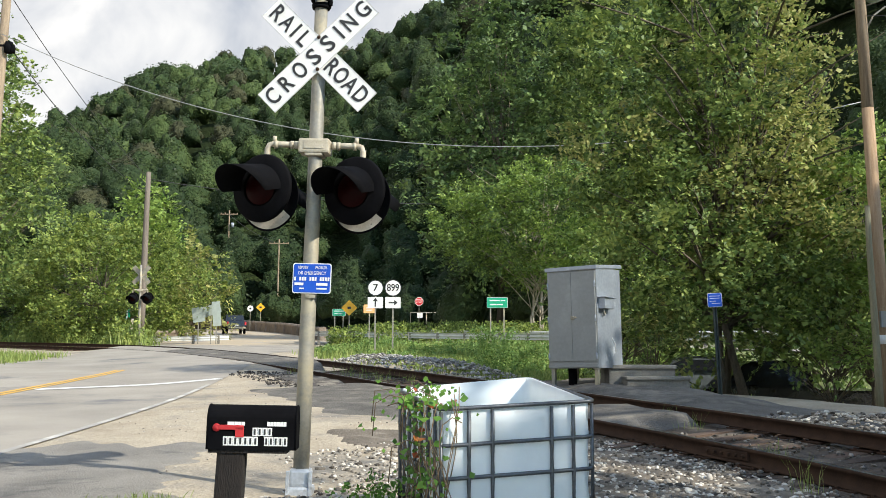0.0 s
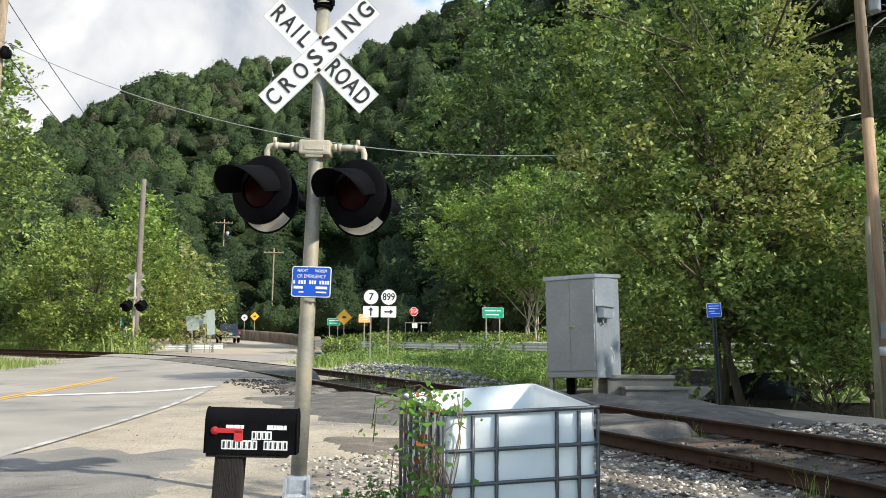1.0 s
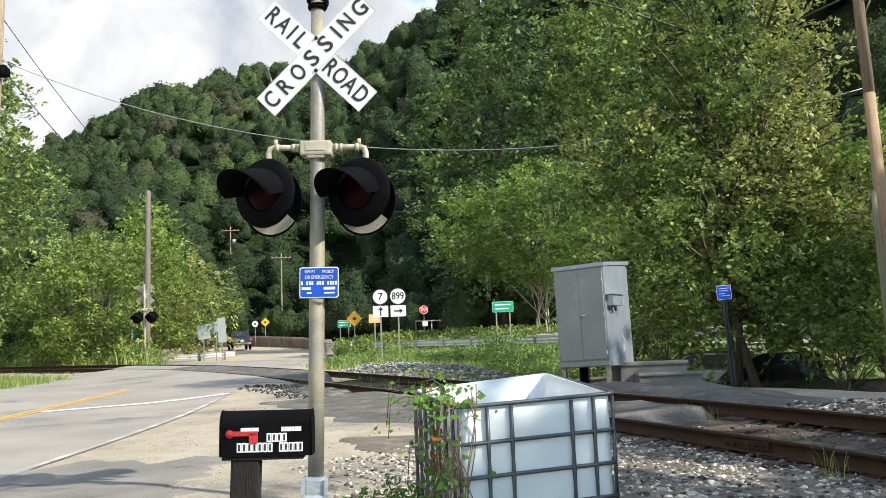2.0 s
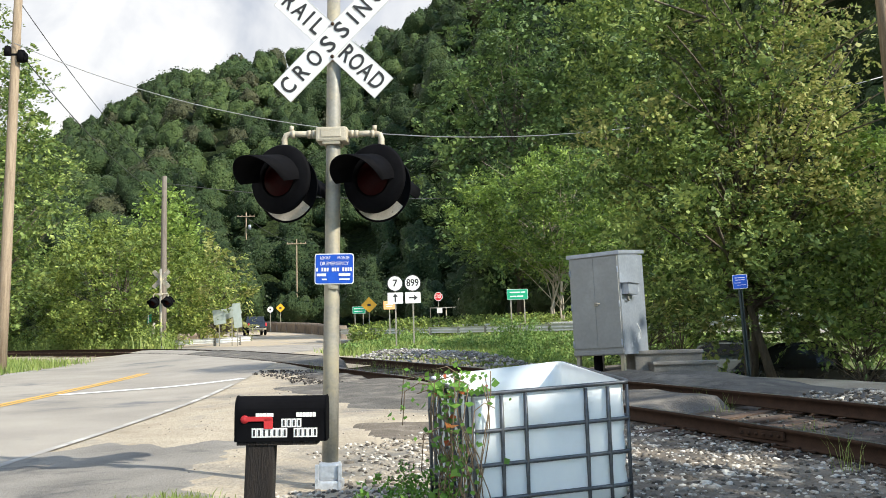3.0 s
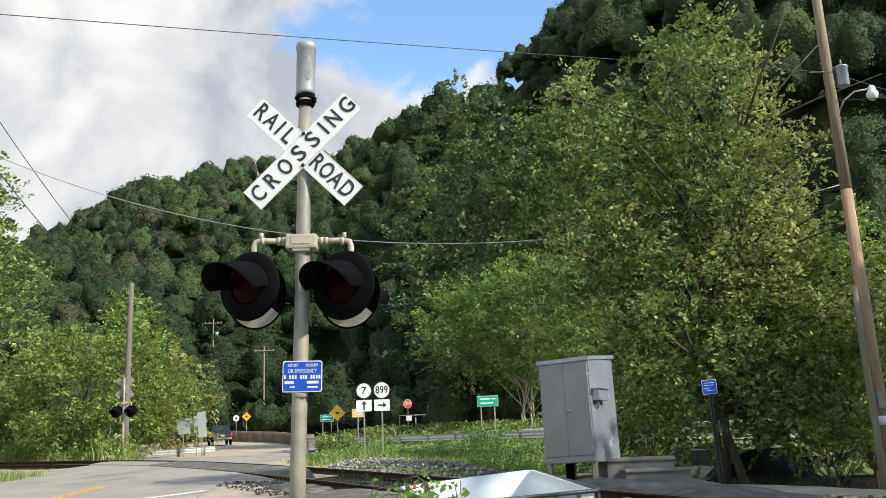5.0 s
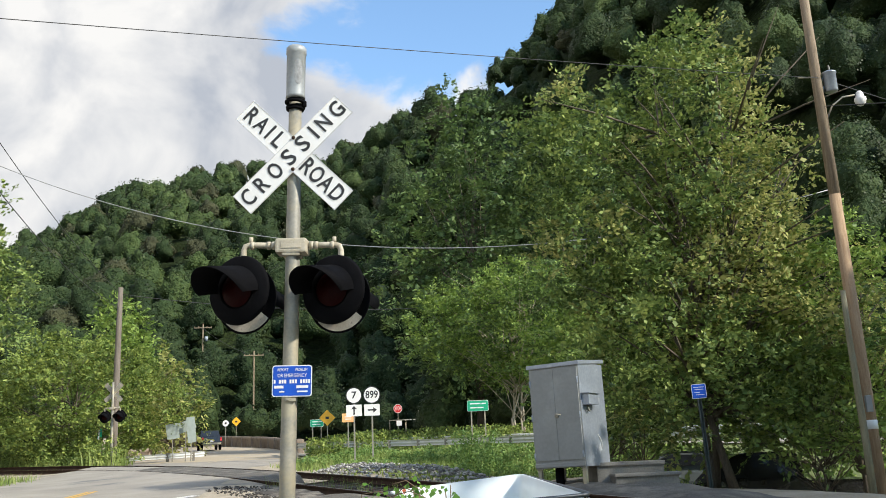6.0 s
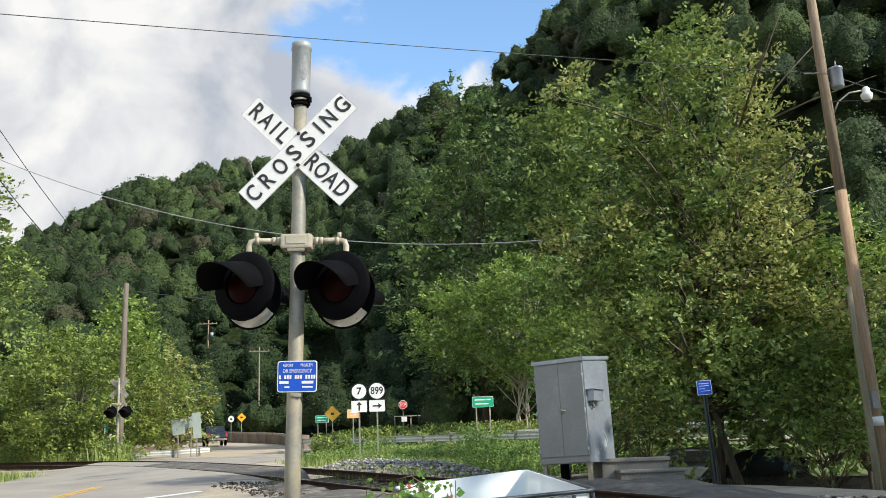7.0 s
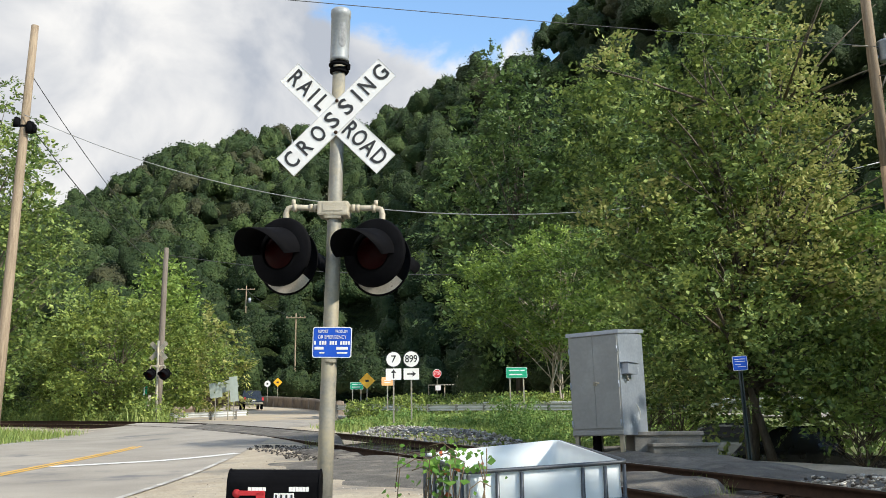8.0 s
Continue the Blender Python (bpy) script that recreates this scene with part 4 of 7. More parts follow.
bank_strip("pavement_crossing_panel", 33.5, 50.5, [-0.68, -0.3, 0.3, 0.68], [0.15, 0.18, 0.22, 0.25], M_APRON, "dark tarred crossing panel between the rails", 1.0, 0.006)


bank_strip("ground_trackbed", 1.0, 32.5, [-1.0, -0.75, 0.0, 0.75, 1.45], [-0.07, -0.03, 0.015, 0.05, 0.06], mat("dark_ballast_dirt", 0.95, ramp=((0.3, (0.030, 0.022, 0.016)), (0.7, (0.105, 0.080, 0.058))), scale=3, fine=30, bump=1.0, depth=0.03, wear=(0.17, 0.14, 0.105), wear_scale=2.0, wear_at=(0.52, 0.66)), "dark oily dirt under the track", 0.8, 0.010, "ground")




def trackside_z(X, Y):
    """Dirt along the near rail, its ragged edge sinking into the lot."""
    off, _ = to_track(X, Y)
    jag = 0.25 * np.sin(Y * 2.3) + 0.14 * np.sin(Y * 5.9 + X) + 0.09 * np.sin(X * 8.3 + Y * 3.0)
    inside = np.minimum(np.minimum(off + 4.1 + jag, -0.95 - off), np.minimum(Y - 3.0 + 1.4 * jag, 12.6 + jag - Y))
    return ground_z(X, Y) + 0.004 - 0.05 * (1 - smooth(-0.06, 0.06, inside))


M_TRACKSIDE = mat("brown_trackside_dirt", 0.95, ramp=((0.3, (0.085, 0.068, 0.050)), (0.7, (0.22, 0.185, 0.142))), scale=2.5, fine=28, bump=1.0, depth=0.03, wear=(0.30, 0.26, 0.20), wear_scale=1.8, wear_at=(0.54, 0.70))
trackside = new("ground_trackside", grid_mesh("ground_trackside", np.linspace(-2.6, 4.9, 84), np.linspace(2.0, 13.4, 124), trackside_z, M_TRACKSIDE))
tagged(trackside, "brown dirt among loose stones beside the track", "ground", kind="structure")


# ---- loose stone ----
def rocks(name, xs, ys, zs, sizes, label, material=M_STONE):
    """Broken stones, each a squashed and cut lump."""
    n = len(xs)
    phi = (1 + 5 ** 0.5) / 2
    ico = np.array([(-1, phi, 0), (1, phi, 0), (-1, -phi, 0), (1, -phi, 0), (0, -1, phi), (0, 1, phi), (0, -1, -phi), (0, 1, -phi), (phi, 0, -1), (phi, 0, 1), (-phi, 0, -1), (-phi, 0, 1)]) / 1.9
    tri = np.array([(0, 11, 5), (0, 5, 1), (0, 1, 7), (0, 7, 10), (0, 10, 11), (1, 5, 9), (5, 11, 4), (11, 10, 2), (10, 7, 6), (7, 1, 8), (3, 9, 4), (3, 4, 2), (3, 2, 6), (3, 6, 8), (3, 8, 9), (4, 9, 5), (2, 4, 11), (6, 2, 10), (8, 6, 7), (9, 8, 1)])
    V = ico[None] * rng.uniform(0.65, 1.25, (n, 12, 1)) * np.stack([rng.uniform(0.7, 1.3, n), rng.uniform(0.6, 1.1, n), rng.uniform(0.4, 0.8, n)], 1)[:, None, :]
    a = rng.uniform(0, 2 * math.pi, n)
    c, s = np.cos(a)[:, None], np.sin(a)[:, None]
    X, Y = V[..., 0] * c - V[..., 1] * s, V[..., 0] * s + V[..., 1] * c
    V = np.stack([X, Y, V[..., 2]], 2) * (np.asarray(sizes) / 2)[:, None, None] + np.stack([xs, ys, zs], 1)[:, None, :]
    F = (np.arange(n)[:, None, None] * 12 + tri[None]).reshape(-1, 3)
    ob = new(name, mesh_np(name, V.reshape(-1, 3), F, [material]))
    return tagged(ob, label, "gravel", kind="stuff")


def scatter(n, x0, x1, y0, y1):
    return rng.uniform(x0, x1, n), rng.uniform(y0, y1, n)


# stones between the lot and the near rail, and round the mast
x, y = scatter(24000, -2.6, 5.6, 4.6, 14.5)
s, _ = to_track(x, y)
edge = -1.9 + 0.35 * (y - 8.0) + 0.5 * np.sin(y * 1.7)
ok = (x > edge) & (s < -0.80) & (rng.uniform(0, 1, len(x)) < np.clip(1.35 - 0.12 * (y - 6), 0.15, 1)) & (rng.uniform(0, 1, len(x)) < smooth(0, 0.9, x - edge) * 0.9 + 0.1) & (rng.uniform(0, 1, len(x)) < 0.45 + 0.55 * smooth(-0.3, 0.5, np.sin(x * 2.3 + y * 1.1) * np.sin(y * 2.9 - x * 1.7) + 0.3 * np.sin(x * 7 + y * 5)))
x, y = x[ok], y[ok]
size = rng.uniform(0.02, 0.068, len(x)) * np.where(rng.uniform(0, 1, len(x)) < 0.06, 1.7, 1)
rocks("ballast_stones", x, y, ground_z(x, y) + 0.006, size, "loose pale grey ballast stones beside the track")
# stones between the rails
x, y = scatter(9000, -6, 5.6, 4.5, 24)
s, i = to_track(x, y)
ok = (np.abs(s) < 1.35) & (np.abs(np.abs(s) - 0.75) > 0.07) & ~((ARC[i] > 16.4) & (ARC[i] < 19.6) & (s > -0.7)) & ~((ARC[i] > 14.4) & (s > 0.8))
x, y, s = x[ok], y[ok], s[ok]
rocks("track_stones", x, y, plane(y) - 0.02 + 0.06 * (s + 0.75), rng.uniform(0.03, 0.075, len(x)), "dirty brown-grey ballast stones between the ties",
      mat("dirty_ballast", 0.95, ramp=((0.2, (0.05, 0.042, 0.035)), (0.6, (0.13, 0.115, 0.095)), (0.9, (0.36, 0.33, 0.29))), scale=5, fine=60, bump=0.4, depth=0.005, island=0.6))
# a heap of ballast on the far side of the track
x, y = scatter(12000, -8, 2.5, 18, 36)
s, i = to_track(x, y)
h = smooth(1.0, 1.9, s) * (1 - smooth(2.6, 4.2, s)) * smooth(26.5, 29.0, ARC[i]) * (1 - smooth(34, 37, ARC[i]))
ok = (h > 0.08)
x, y, h = x[ok], y[ok], h[ok]
rocks("ballast_heap", x, y, plane(y) + 0.05 + 0.42 * h * rng.uniform(0.75, 1, len(x)), rng.uniform(0.05, 0.12, len(x)), "heap of grey ballast stones beside the track",
      mat("pale_ballast", 0.9, ramp=((0.15, (0.08, 0.075, 0.07)), (0.5, (0.27, 0.26, 0.24)), (0.9, (0.58, 0.56, 0.53))), scale=5, fine=60, bump=0.4, depth=0.005, island=0.6))
x, y = scatter(9000, 3.0, 9, 7.0, 15)
s, i = to_track(x, y)
ok = (s > 0.95) & (s < 3.2) & (ARC[i] + 0.8 * s < 17.4)
x, y, s = x[ok], y[ok], s[ok]
rocks("ballast_heap", x, y, plane(y) + 0.12 + 0.16 * smooth(1.0, 1.8, s), rng.uniform(0.035, 0.085, len(x)), "pale ballast stones at the end of the berm")
# dark spoil by the crossing
bank_strip("ground_spoil", 27.0, 34.5, [-3.0, -2.4, -1.6, -0.84], [-0.02, 0.03, 0.05, 0.05], mat("dark_cinder_dirt", 0.95, ramp=((0.3, (0.035, 0.03, 0.026)), (0.7, (0.12, 0.105, 0.09))), scale=3, fine=30, bump=1.0, depth=0.03, wear=(0.24, 0.215, 0.175), wear_scale=1.6, wear_at=(0.5, 0.62)), "dark cinder dirt beside the rail", 1.4, 0.012, "ground")
x, y = scatter(1000, -5.2, 1.6, 8.5, 22)
s, i = to_track(x, y)
ok = (s < -1.0) & (rng.uniform(0, 1, len(x)) < 0.25 + 0.75 * (np.sin(x * 2.1 + y) * np.sin(y * 1.3) > 0.2))
x, y = x[ok], y[ok]
rocks("lot_pebbles", x, y, ground_z(x, y) + 0.004, rng.uniform(0.01, 0.03, len(x)), "small loose pebbles on the sandy lot")
x, y = scatter(1500, -5.5, -1.0, 20.5, 25.5)
s, i = to_track(x, y)
ok = (s < -0.9) & (s > -2.8)
x, y = x[ok], y[ok]
rocks("dark_spoil", x, y, ground_z(x, y) + 0.02, rng.uniform(0.02, 0.08, len(x)), "dark broken asphalt and cinders beside the rail",
      mat("dark_cinders", 0.95, ramp=((0.2, (0.016, 0.014, 0.012)), (0.6, (0.05, 0.044, 0.038)), (0.9, (0.2, 0.18, 0.16))), scale=5, fine=60, bump=0.4, depth=0.005, island=0.6))


# ---- crossing signal ----
M_PEELED = mat("peeled_pale_metal", 0.6, 0.0, ramp=((0.3, (0.36, 0.34, 0.29)), (0.7, (0.58, 0.55, 0.49))), scale=9, fine=60, bump=0.3, depth=0.002, wear=(0.10, 0.09, 0.08), wear_scale=9, wear_at=(0.60, 0.68))


def lamp_unit(root, x, z, turn, name="signal_lamp"):
    """A flashing-light head: round background, lens, hood and housing; turned about z, facing -y at 0."""
    T = pose(x, 0, z, 0, 0, turn)
    F = T @ pose(0, -0.105, 0, 90, 0, 0)  # the local z of a turned form points forwards
    bm = bmesh.new()
    lathe(bm, [(0.10, -0.012), (0.280, -0.012), (0.298, -0.03), (0.301, -0.02), (0.285, 0.004), (0.20, 0.008), (0.165, 0.02)], 40, m=F)
    disc = part("background", bm, [M_BLACK], root, "round black signal background", True)
    for p in disc.data.polygons:
        c = F.inverted() @ p.center
        p.material_index = 0
    bm = bmesh.new()
    lathe(bm, [(0.0, -0.013), (0.16, -0.014), (0.284, -0.0155)], 40, m=F)
    part("background_back", bm, M_BLACK, disc, "black back of the background", True)
    bm = bmesh.new()
    rings = [[bm.verts.new(F @ Vector((r * math.cos(radians(a)), r * math.sin(radians(a)), -0.0195))) for a in range(-142, -37, 5)] for r in (0.17, 0.225, 0.281)]
    for p, q in zip(rings, rings[1:]):
        for k in range(len(p) - 1):
            bm.faces.new((p[k], p[k + 1], q[k + 1], q[k]))
    part("bare_patch", bm, M_PEELED, disc, "bare pale metal where the black paint has peeled")
    bm = bmesh.new()
    lathe(bm, [(0.0, 0.052), (0.06, 0.048), (0.11, 0.036), (0.15, 0.012)], 28, m=F)
    part("lens", bm, M_LENS, disc, "dark red unlit lens", True)
    bm = bmesh.new()
    outer, n = [], 30
    for ring, (rr, zz) in enumerate(((0.208, 0.0), (0.214, 0.22), (0.222, 0.45), (0.214, 0.45), (0.198, 0.0))):
        row = []
        for k in range(n + 1):
            a = radians(-4 + 188 * k / n)
            # long over the top, cut back towards the lower ends
            cut = 0.55 + 0.45 * max(0.0, math.sin((a + radians(4)) / radians(188) * math.pi)) ** 0.8
            row.append(bm.verts.new((rr * math.cos(a), rr * math.sin(a), zz * cut)))
        outer.append(row)
    for a, b in zip(outer, outer[1:]):
        for k in range(n):
            bm.faces.new((a[k], a[k + 1], b[k + 1], b[k])).smooth = True
    bmesh.ops.transform(bm, matrix=T @ pose(0, -0.105, 0, 90, 0, 0) @ pose(0, 0, 0, 13, 0, 0), verts=bm.verts)
    part("hood", bm, M_BLACK, disc, "curved black hood", True)
    bm = bmesh.new()
    lathe(bm, [(0.0, -0.10), (0.06, -0.10), (0.12, -0.09), (0.15, -0.04), (0.155, -0.015)], 24, m=F)
    part("housing", bm, M_BLACK, disc, "", True)
    return disc


def crossing_signal(m, face, lamps, label, text=True):
    root = thing("crossing_signal", label, "railway signal", group="crossing signals", m=m)
    bm = bmesh.new()
    tube(bm, [(0, 0, 0.1), (0, 0, 1.2), (0.004, 0, 2.4), (0.002, 0, 3.3), (-0.004, 0, 4.35)], [0.068, 0.067, 0.064, 0.061, 0.057], 24)
    part("mast", bm, M_GALV, root, "weathered galvanised steel mast")
    bm = bmesh.new()
    box(bm, 0, 0, 0.0, 0.22, 0.22, 0.16, 0.02)
    box(bm, 0, 0, 0.15, 0.18, 0.18, 0.15, 0.03)
    for sx in (-0.095, 0.095):
        box(bm, sx, -0.10, 0.10, 0.03, 0.03, 0.22, 0.005)
    part("base_casting", bm, mat("silver_paint", 0.5, 0.4, ramp=((0.3, (0.38, 0.40, 0.42)), (0.7, (0.58, 0.60, 0.62))), scale=12, fine=50, bump=0.4, depth=0.004, wear=(0.2, 0.19, 0.18), wear_scale=8), root, "silver-painted cast base")
    # cross-buck
    C = pose(0, -0.085, 3.81, 0, 0, face)
    for name, turn, y, txt in (("railroad_blade", 44, 0.004, ("RAIL", "ROAD")), ("crossing_blade", -45, -0.004, ("CROSSING",))):
        bm = bmesh.new()
        plate(bm, 1.265, 0.235, 0.004, 0.004)
        bl = part(name, bm, M_WHITE, root, "white reflective crossbuck blade", m=C @ pose(0, y, 0, 0, turn, 0))
        bm = bmesh.new()
        plate(bm, 1.26, 0.23, 0.002, 0.004)
        part("back_face", bm, M_GALV, bl, "bare metal back", m=pose(0, 0.005, 0))
        bm = bmesh.new()
        for sx, sz, w, h in ((0, 0.1135, 1.265, 0.006), (0, -0.1135, 1.265, 0.006), (0.629, 0, 0.006, 0.221), (-0.629, 0, 0.006, 0.221)):
            box(bm, sx, -0.001, sz, w, 0.002, h)
        part("blade_edge", bm, mat("grey_edge", 0.5, ramp=((0.3, (0.45, 0.45, 0.45)), (0.7, (0.55, 0.55, 0.55))), bump=0), bl)
        spots = list(zip("CROSSING", (-0.546, -0.388, -0.216, -0.048, 0.123, 0.262, 0.386, 0.552))) if len(txt) == 1 else list(zip("RAILROAD", (-0.545, -0.410, -0.304, -0.198, 0.170, 0.290, 0.412, 0.540)))
        WIDE = dict(C=0.098, R=0.092, O=0.108, S=0.09, I=0.022, N=0.098, G=0.106, A=0.105, L=0.075, D=0.096)
        for ch, at in spots:
            words("letter", ch, 0.212, M_INK, bl, at, 0, -0.003, bold=0.0035, width=WIDE[ch] * 1.08)
    for dz in (0.15, -0.14):
        bm = bmesh.new()
        lathe(bm, [(0, 0.014), (0.012, 0.012), (0.017, 0.004), (0.017, -0.03)], 12, m=C @ pose(0, -0.006, dz, 90, 0, 0))
        tube(bm, [(0.0, 0.0, 3.81 + dz), (0.0, -0.085, 3.81 + dz)], 0.008, 8)
        part("bolt", bm, M_RUST, root, "", True)
    # junction box and arms
    bm = bmesh.new()
    box(bm, 0, 0, 2.99, 0.27, 0.19, 0.13, 0.02, )
    box(bm, 0, 0, 2.93, 0.16, 0.17, 0.06, 0.015)
    box(bm, 0.0, -0.098, 3.0, 0.17, 0.006, 0.075, 0.002)
    M_CAST = mat("cream_painted_casting", 0.65, 0.1, ramp=((0.3, (0.33, 0.29, 0.21)), (0.7, (0.52, 0.47, 0.37))), scale=10, fine=60, bump=0.5, depth=0.004, wear=(0.18, 0.12, 0.07), wear_scale=7, wear_at=(0.58, 0.75))
    part("junction_box", bm, M_CAST, root, "cream cast-iron junction box", m=pose(0, 0, 0, 0, 0, face * 0.5))
    for s in (-1, 1):
        bm = bmesh.new()
        pts = [(s * 0.13, 0, 3.005), (s * 0.30, 0, 3.01), (s * 0.37, 0, 3.01), (s * 0.405, 0, 3.0), (s * 0.42, 0, 2.96), (s * 0.42, 0, 2.88), (s * 0.42, 0, 2.70)]
        tube(bm, pts, 0.026, 14)
        for px in (0.15, 0.19, 0.33):
            lathe(bm, [(0.0, 0), (0.036, 0), (0.036, 0.03), (0.0, 0.03)], 16, m=pose(s * px, 0, 3.006, 0, 90 * s, 0))
        lathe(bm, [(0.0, 0), (0.018, 0), (0.018, 0.05), (0.0, 0.055)], 12, m=pose(s * 0.36, 0, 3.03))
        part("arm", bm, M_CAST, root, "cream pipe arm with elbow")
        for k, turn in enumerate(lamps):
            lamp_unit(root, s * 0.40 - 0.03 * k, 2.60 - 0.055 * k, turn)
    return root


def strobe(root):
    bm = bmesh.new()
    lathe(bm, [(0.0, 0.50), (0.075, 0.50), (0.09, 0.485), (0.092, 0.43), (0.086, 0.425), (0.084, 0.03), (0.088, 0.0), (0.0, 0.0)], 36, m=pose(-0.004, 0, 4.36))
    c = part("bell_cap", bm, mat("pale_grey_plastic", 0.5, 0.1, ramp=((0.3, (0.23, 0.245, 0.25)), (0.7, (0.34, 0.36, 0.36))), scale=5, bump=0.1, depth=0.002), root, "pale grey cylindrical bell housing", True)
    bm = bmesh.new()
    pts = []
    for k in range(40):
        t = 2 * math.pi * k / 40
        a = radians(-68) + 0.42 * math.cos(t)
        zz = 4.59 + 0.075 * math.sin(t) + (0.045 if math.sin(t) > 0 else -0.045)
        pts.append((-0.004 + 0.0865 * math.cos(a), 0.0865 * math.sin(a), zz))
    vs = [bm.verts.new(p) for p in pts]
    cen = bm.verts.new((-0.004 + 0.0868 * math.cos(radians(-68)), 0.0868 * math.sin(radians(-68)), 4.59))
    for k in range(40):
        bm.faces.new((vs[k], vs[(k + 1) % 40], cen)).smooth = True
    part("opening", bm, mat("shaded_opening", 0.6, ramp=((0.3, (0.12, 0.125, 0.13)), (0.7, (0.24, 0.25, 0.25))), scale=20, bump=0.2), c, "oval opening in the housing")
    bm = bmesh.new()
    for zz, r in ((4.345, 0.082), (4.315, 0.088), (4.285, 0.084), (4.26, 0.078)):
        lathe(bm, [(r - 0.02, zz - 0.012), (r, zz - 0.010), (r + 0.004, zz), (r, zz + 0.010), (r - 0.02, zz + 0.012)], 28, m=pose(-0.004, 0, 0, random.Random(int(zz * 1000)).uniform(-2, 2) * 0.2, 0, 0))
    box(bm, 0.085, -0.03, 4.30, 0.03, 0.03, 0.05, 0.004)
    part("clamp", bm, M_BLACK, root, "black rubber clamp", True)


def info_plate(root, z, w, h, y, text=True, turn=0.0, x=0.0):
    P = pose(x, y, z, 0, 0, turn)
    bm = bmesh.new()
    plate(bm, w, h, 0.003, 0.022)
    pl = part("blue_plate", bm, M_WHITE, root, "blue emergency notice plate with a white border", m=P)
    bm = bmesh.new()
    plate(bm, w - 0.016, h - 0.016, 0.002, 0.018)
    f = part("blue_field", bm, M_BLUE, pl, "blue field", m=pose(0, -0.002, 0))
    if text:
        k = h / 0.25
        words("lettering", "REPORT", 0.034 * k, M_WHITE, pl, -0.075 * k, 0.088 * k, -0.004, width=0.085 * k)
        words("lettering", "PROBLEM", 0.034 * k, M_WHITE, pl, 0.075 * k, 0.088 * k, -0.004, width=0.095 * k)
        words("lettering", "OR EMERGENCY", 0.042 * k, M_WHITE, pl, 0.0, 0.042 * k, -0.004, width=0.235 * k)
        rows = [(-0.14 + 0.0215 * q, -0.005, 0.015, 0.030) for q in range(14) if q not in (1, 5, 9)]
        rows += [(-0.105, -0.048, 0.075, 0.022), (0.085, -0.048, 0.095, 0.022), (-0.08, -0.085, 0.04, 0.012), (0.085, -0.085, 0.085, 0.012)]
    else:
        k = h / 0.25
        rows = [(0, 0.07, 0.18, 0.008), (0, 0.03, 0.16, 0.008), (-0.04, -0.02, 0.1, 0.007), (0.02, -0.06, 0.15, 0.007)]
    for a, b, c, d in rows:
        bars("number_bar", pl, [(a * k, b * k, c * k, d * k)], M_WHITE, -0.004, "white bar")
    return pl


signal = crossing_signal(pose(-1.15, 8.0, 0.40, 0, 1.45, 0), -7, (-24, 157), "galvanised railway crossing signal with white crossbuck and unlit red lamps")
strobe(signal)
info_plate(signal, 1.83, 0.335, 0.26, -0.075, turn=-4, x=0.03)
bm = bmesh.new()
tube(bm, [(0.0, -0.06, 1.68), (0.0, -0.10, 1.68)], 0.012, 8)
box(bm, 0.02, -0.07, 1.675, 0.09, 0.02, 0.03, 0.004)
part("band_clamp", bm, M_GALV, signal)
far_signal = crossing_signal(pose(-16.1, 50.2, gz(-16.1, 50.2) - 0.05, 0, 0.6, 180 - 8), 0, (0, 180), "grey crossing signal with crossbuck seen from behind")


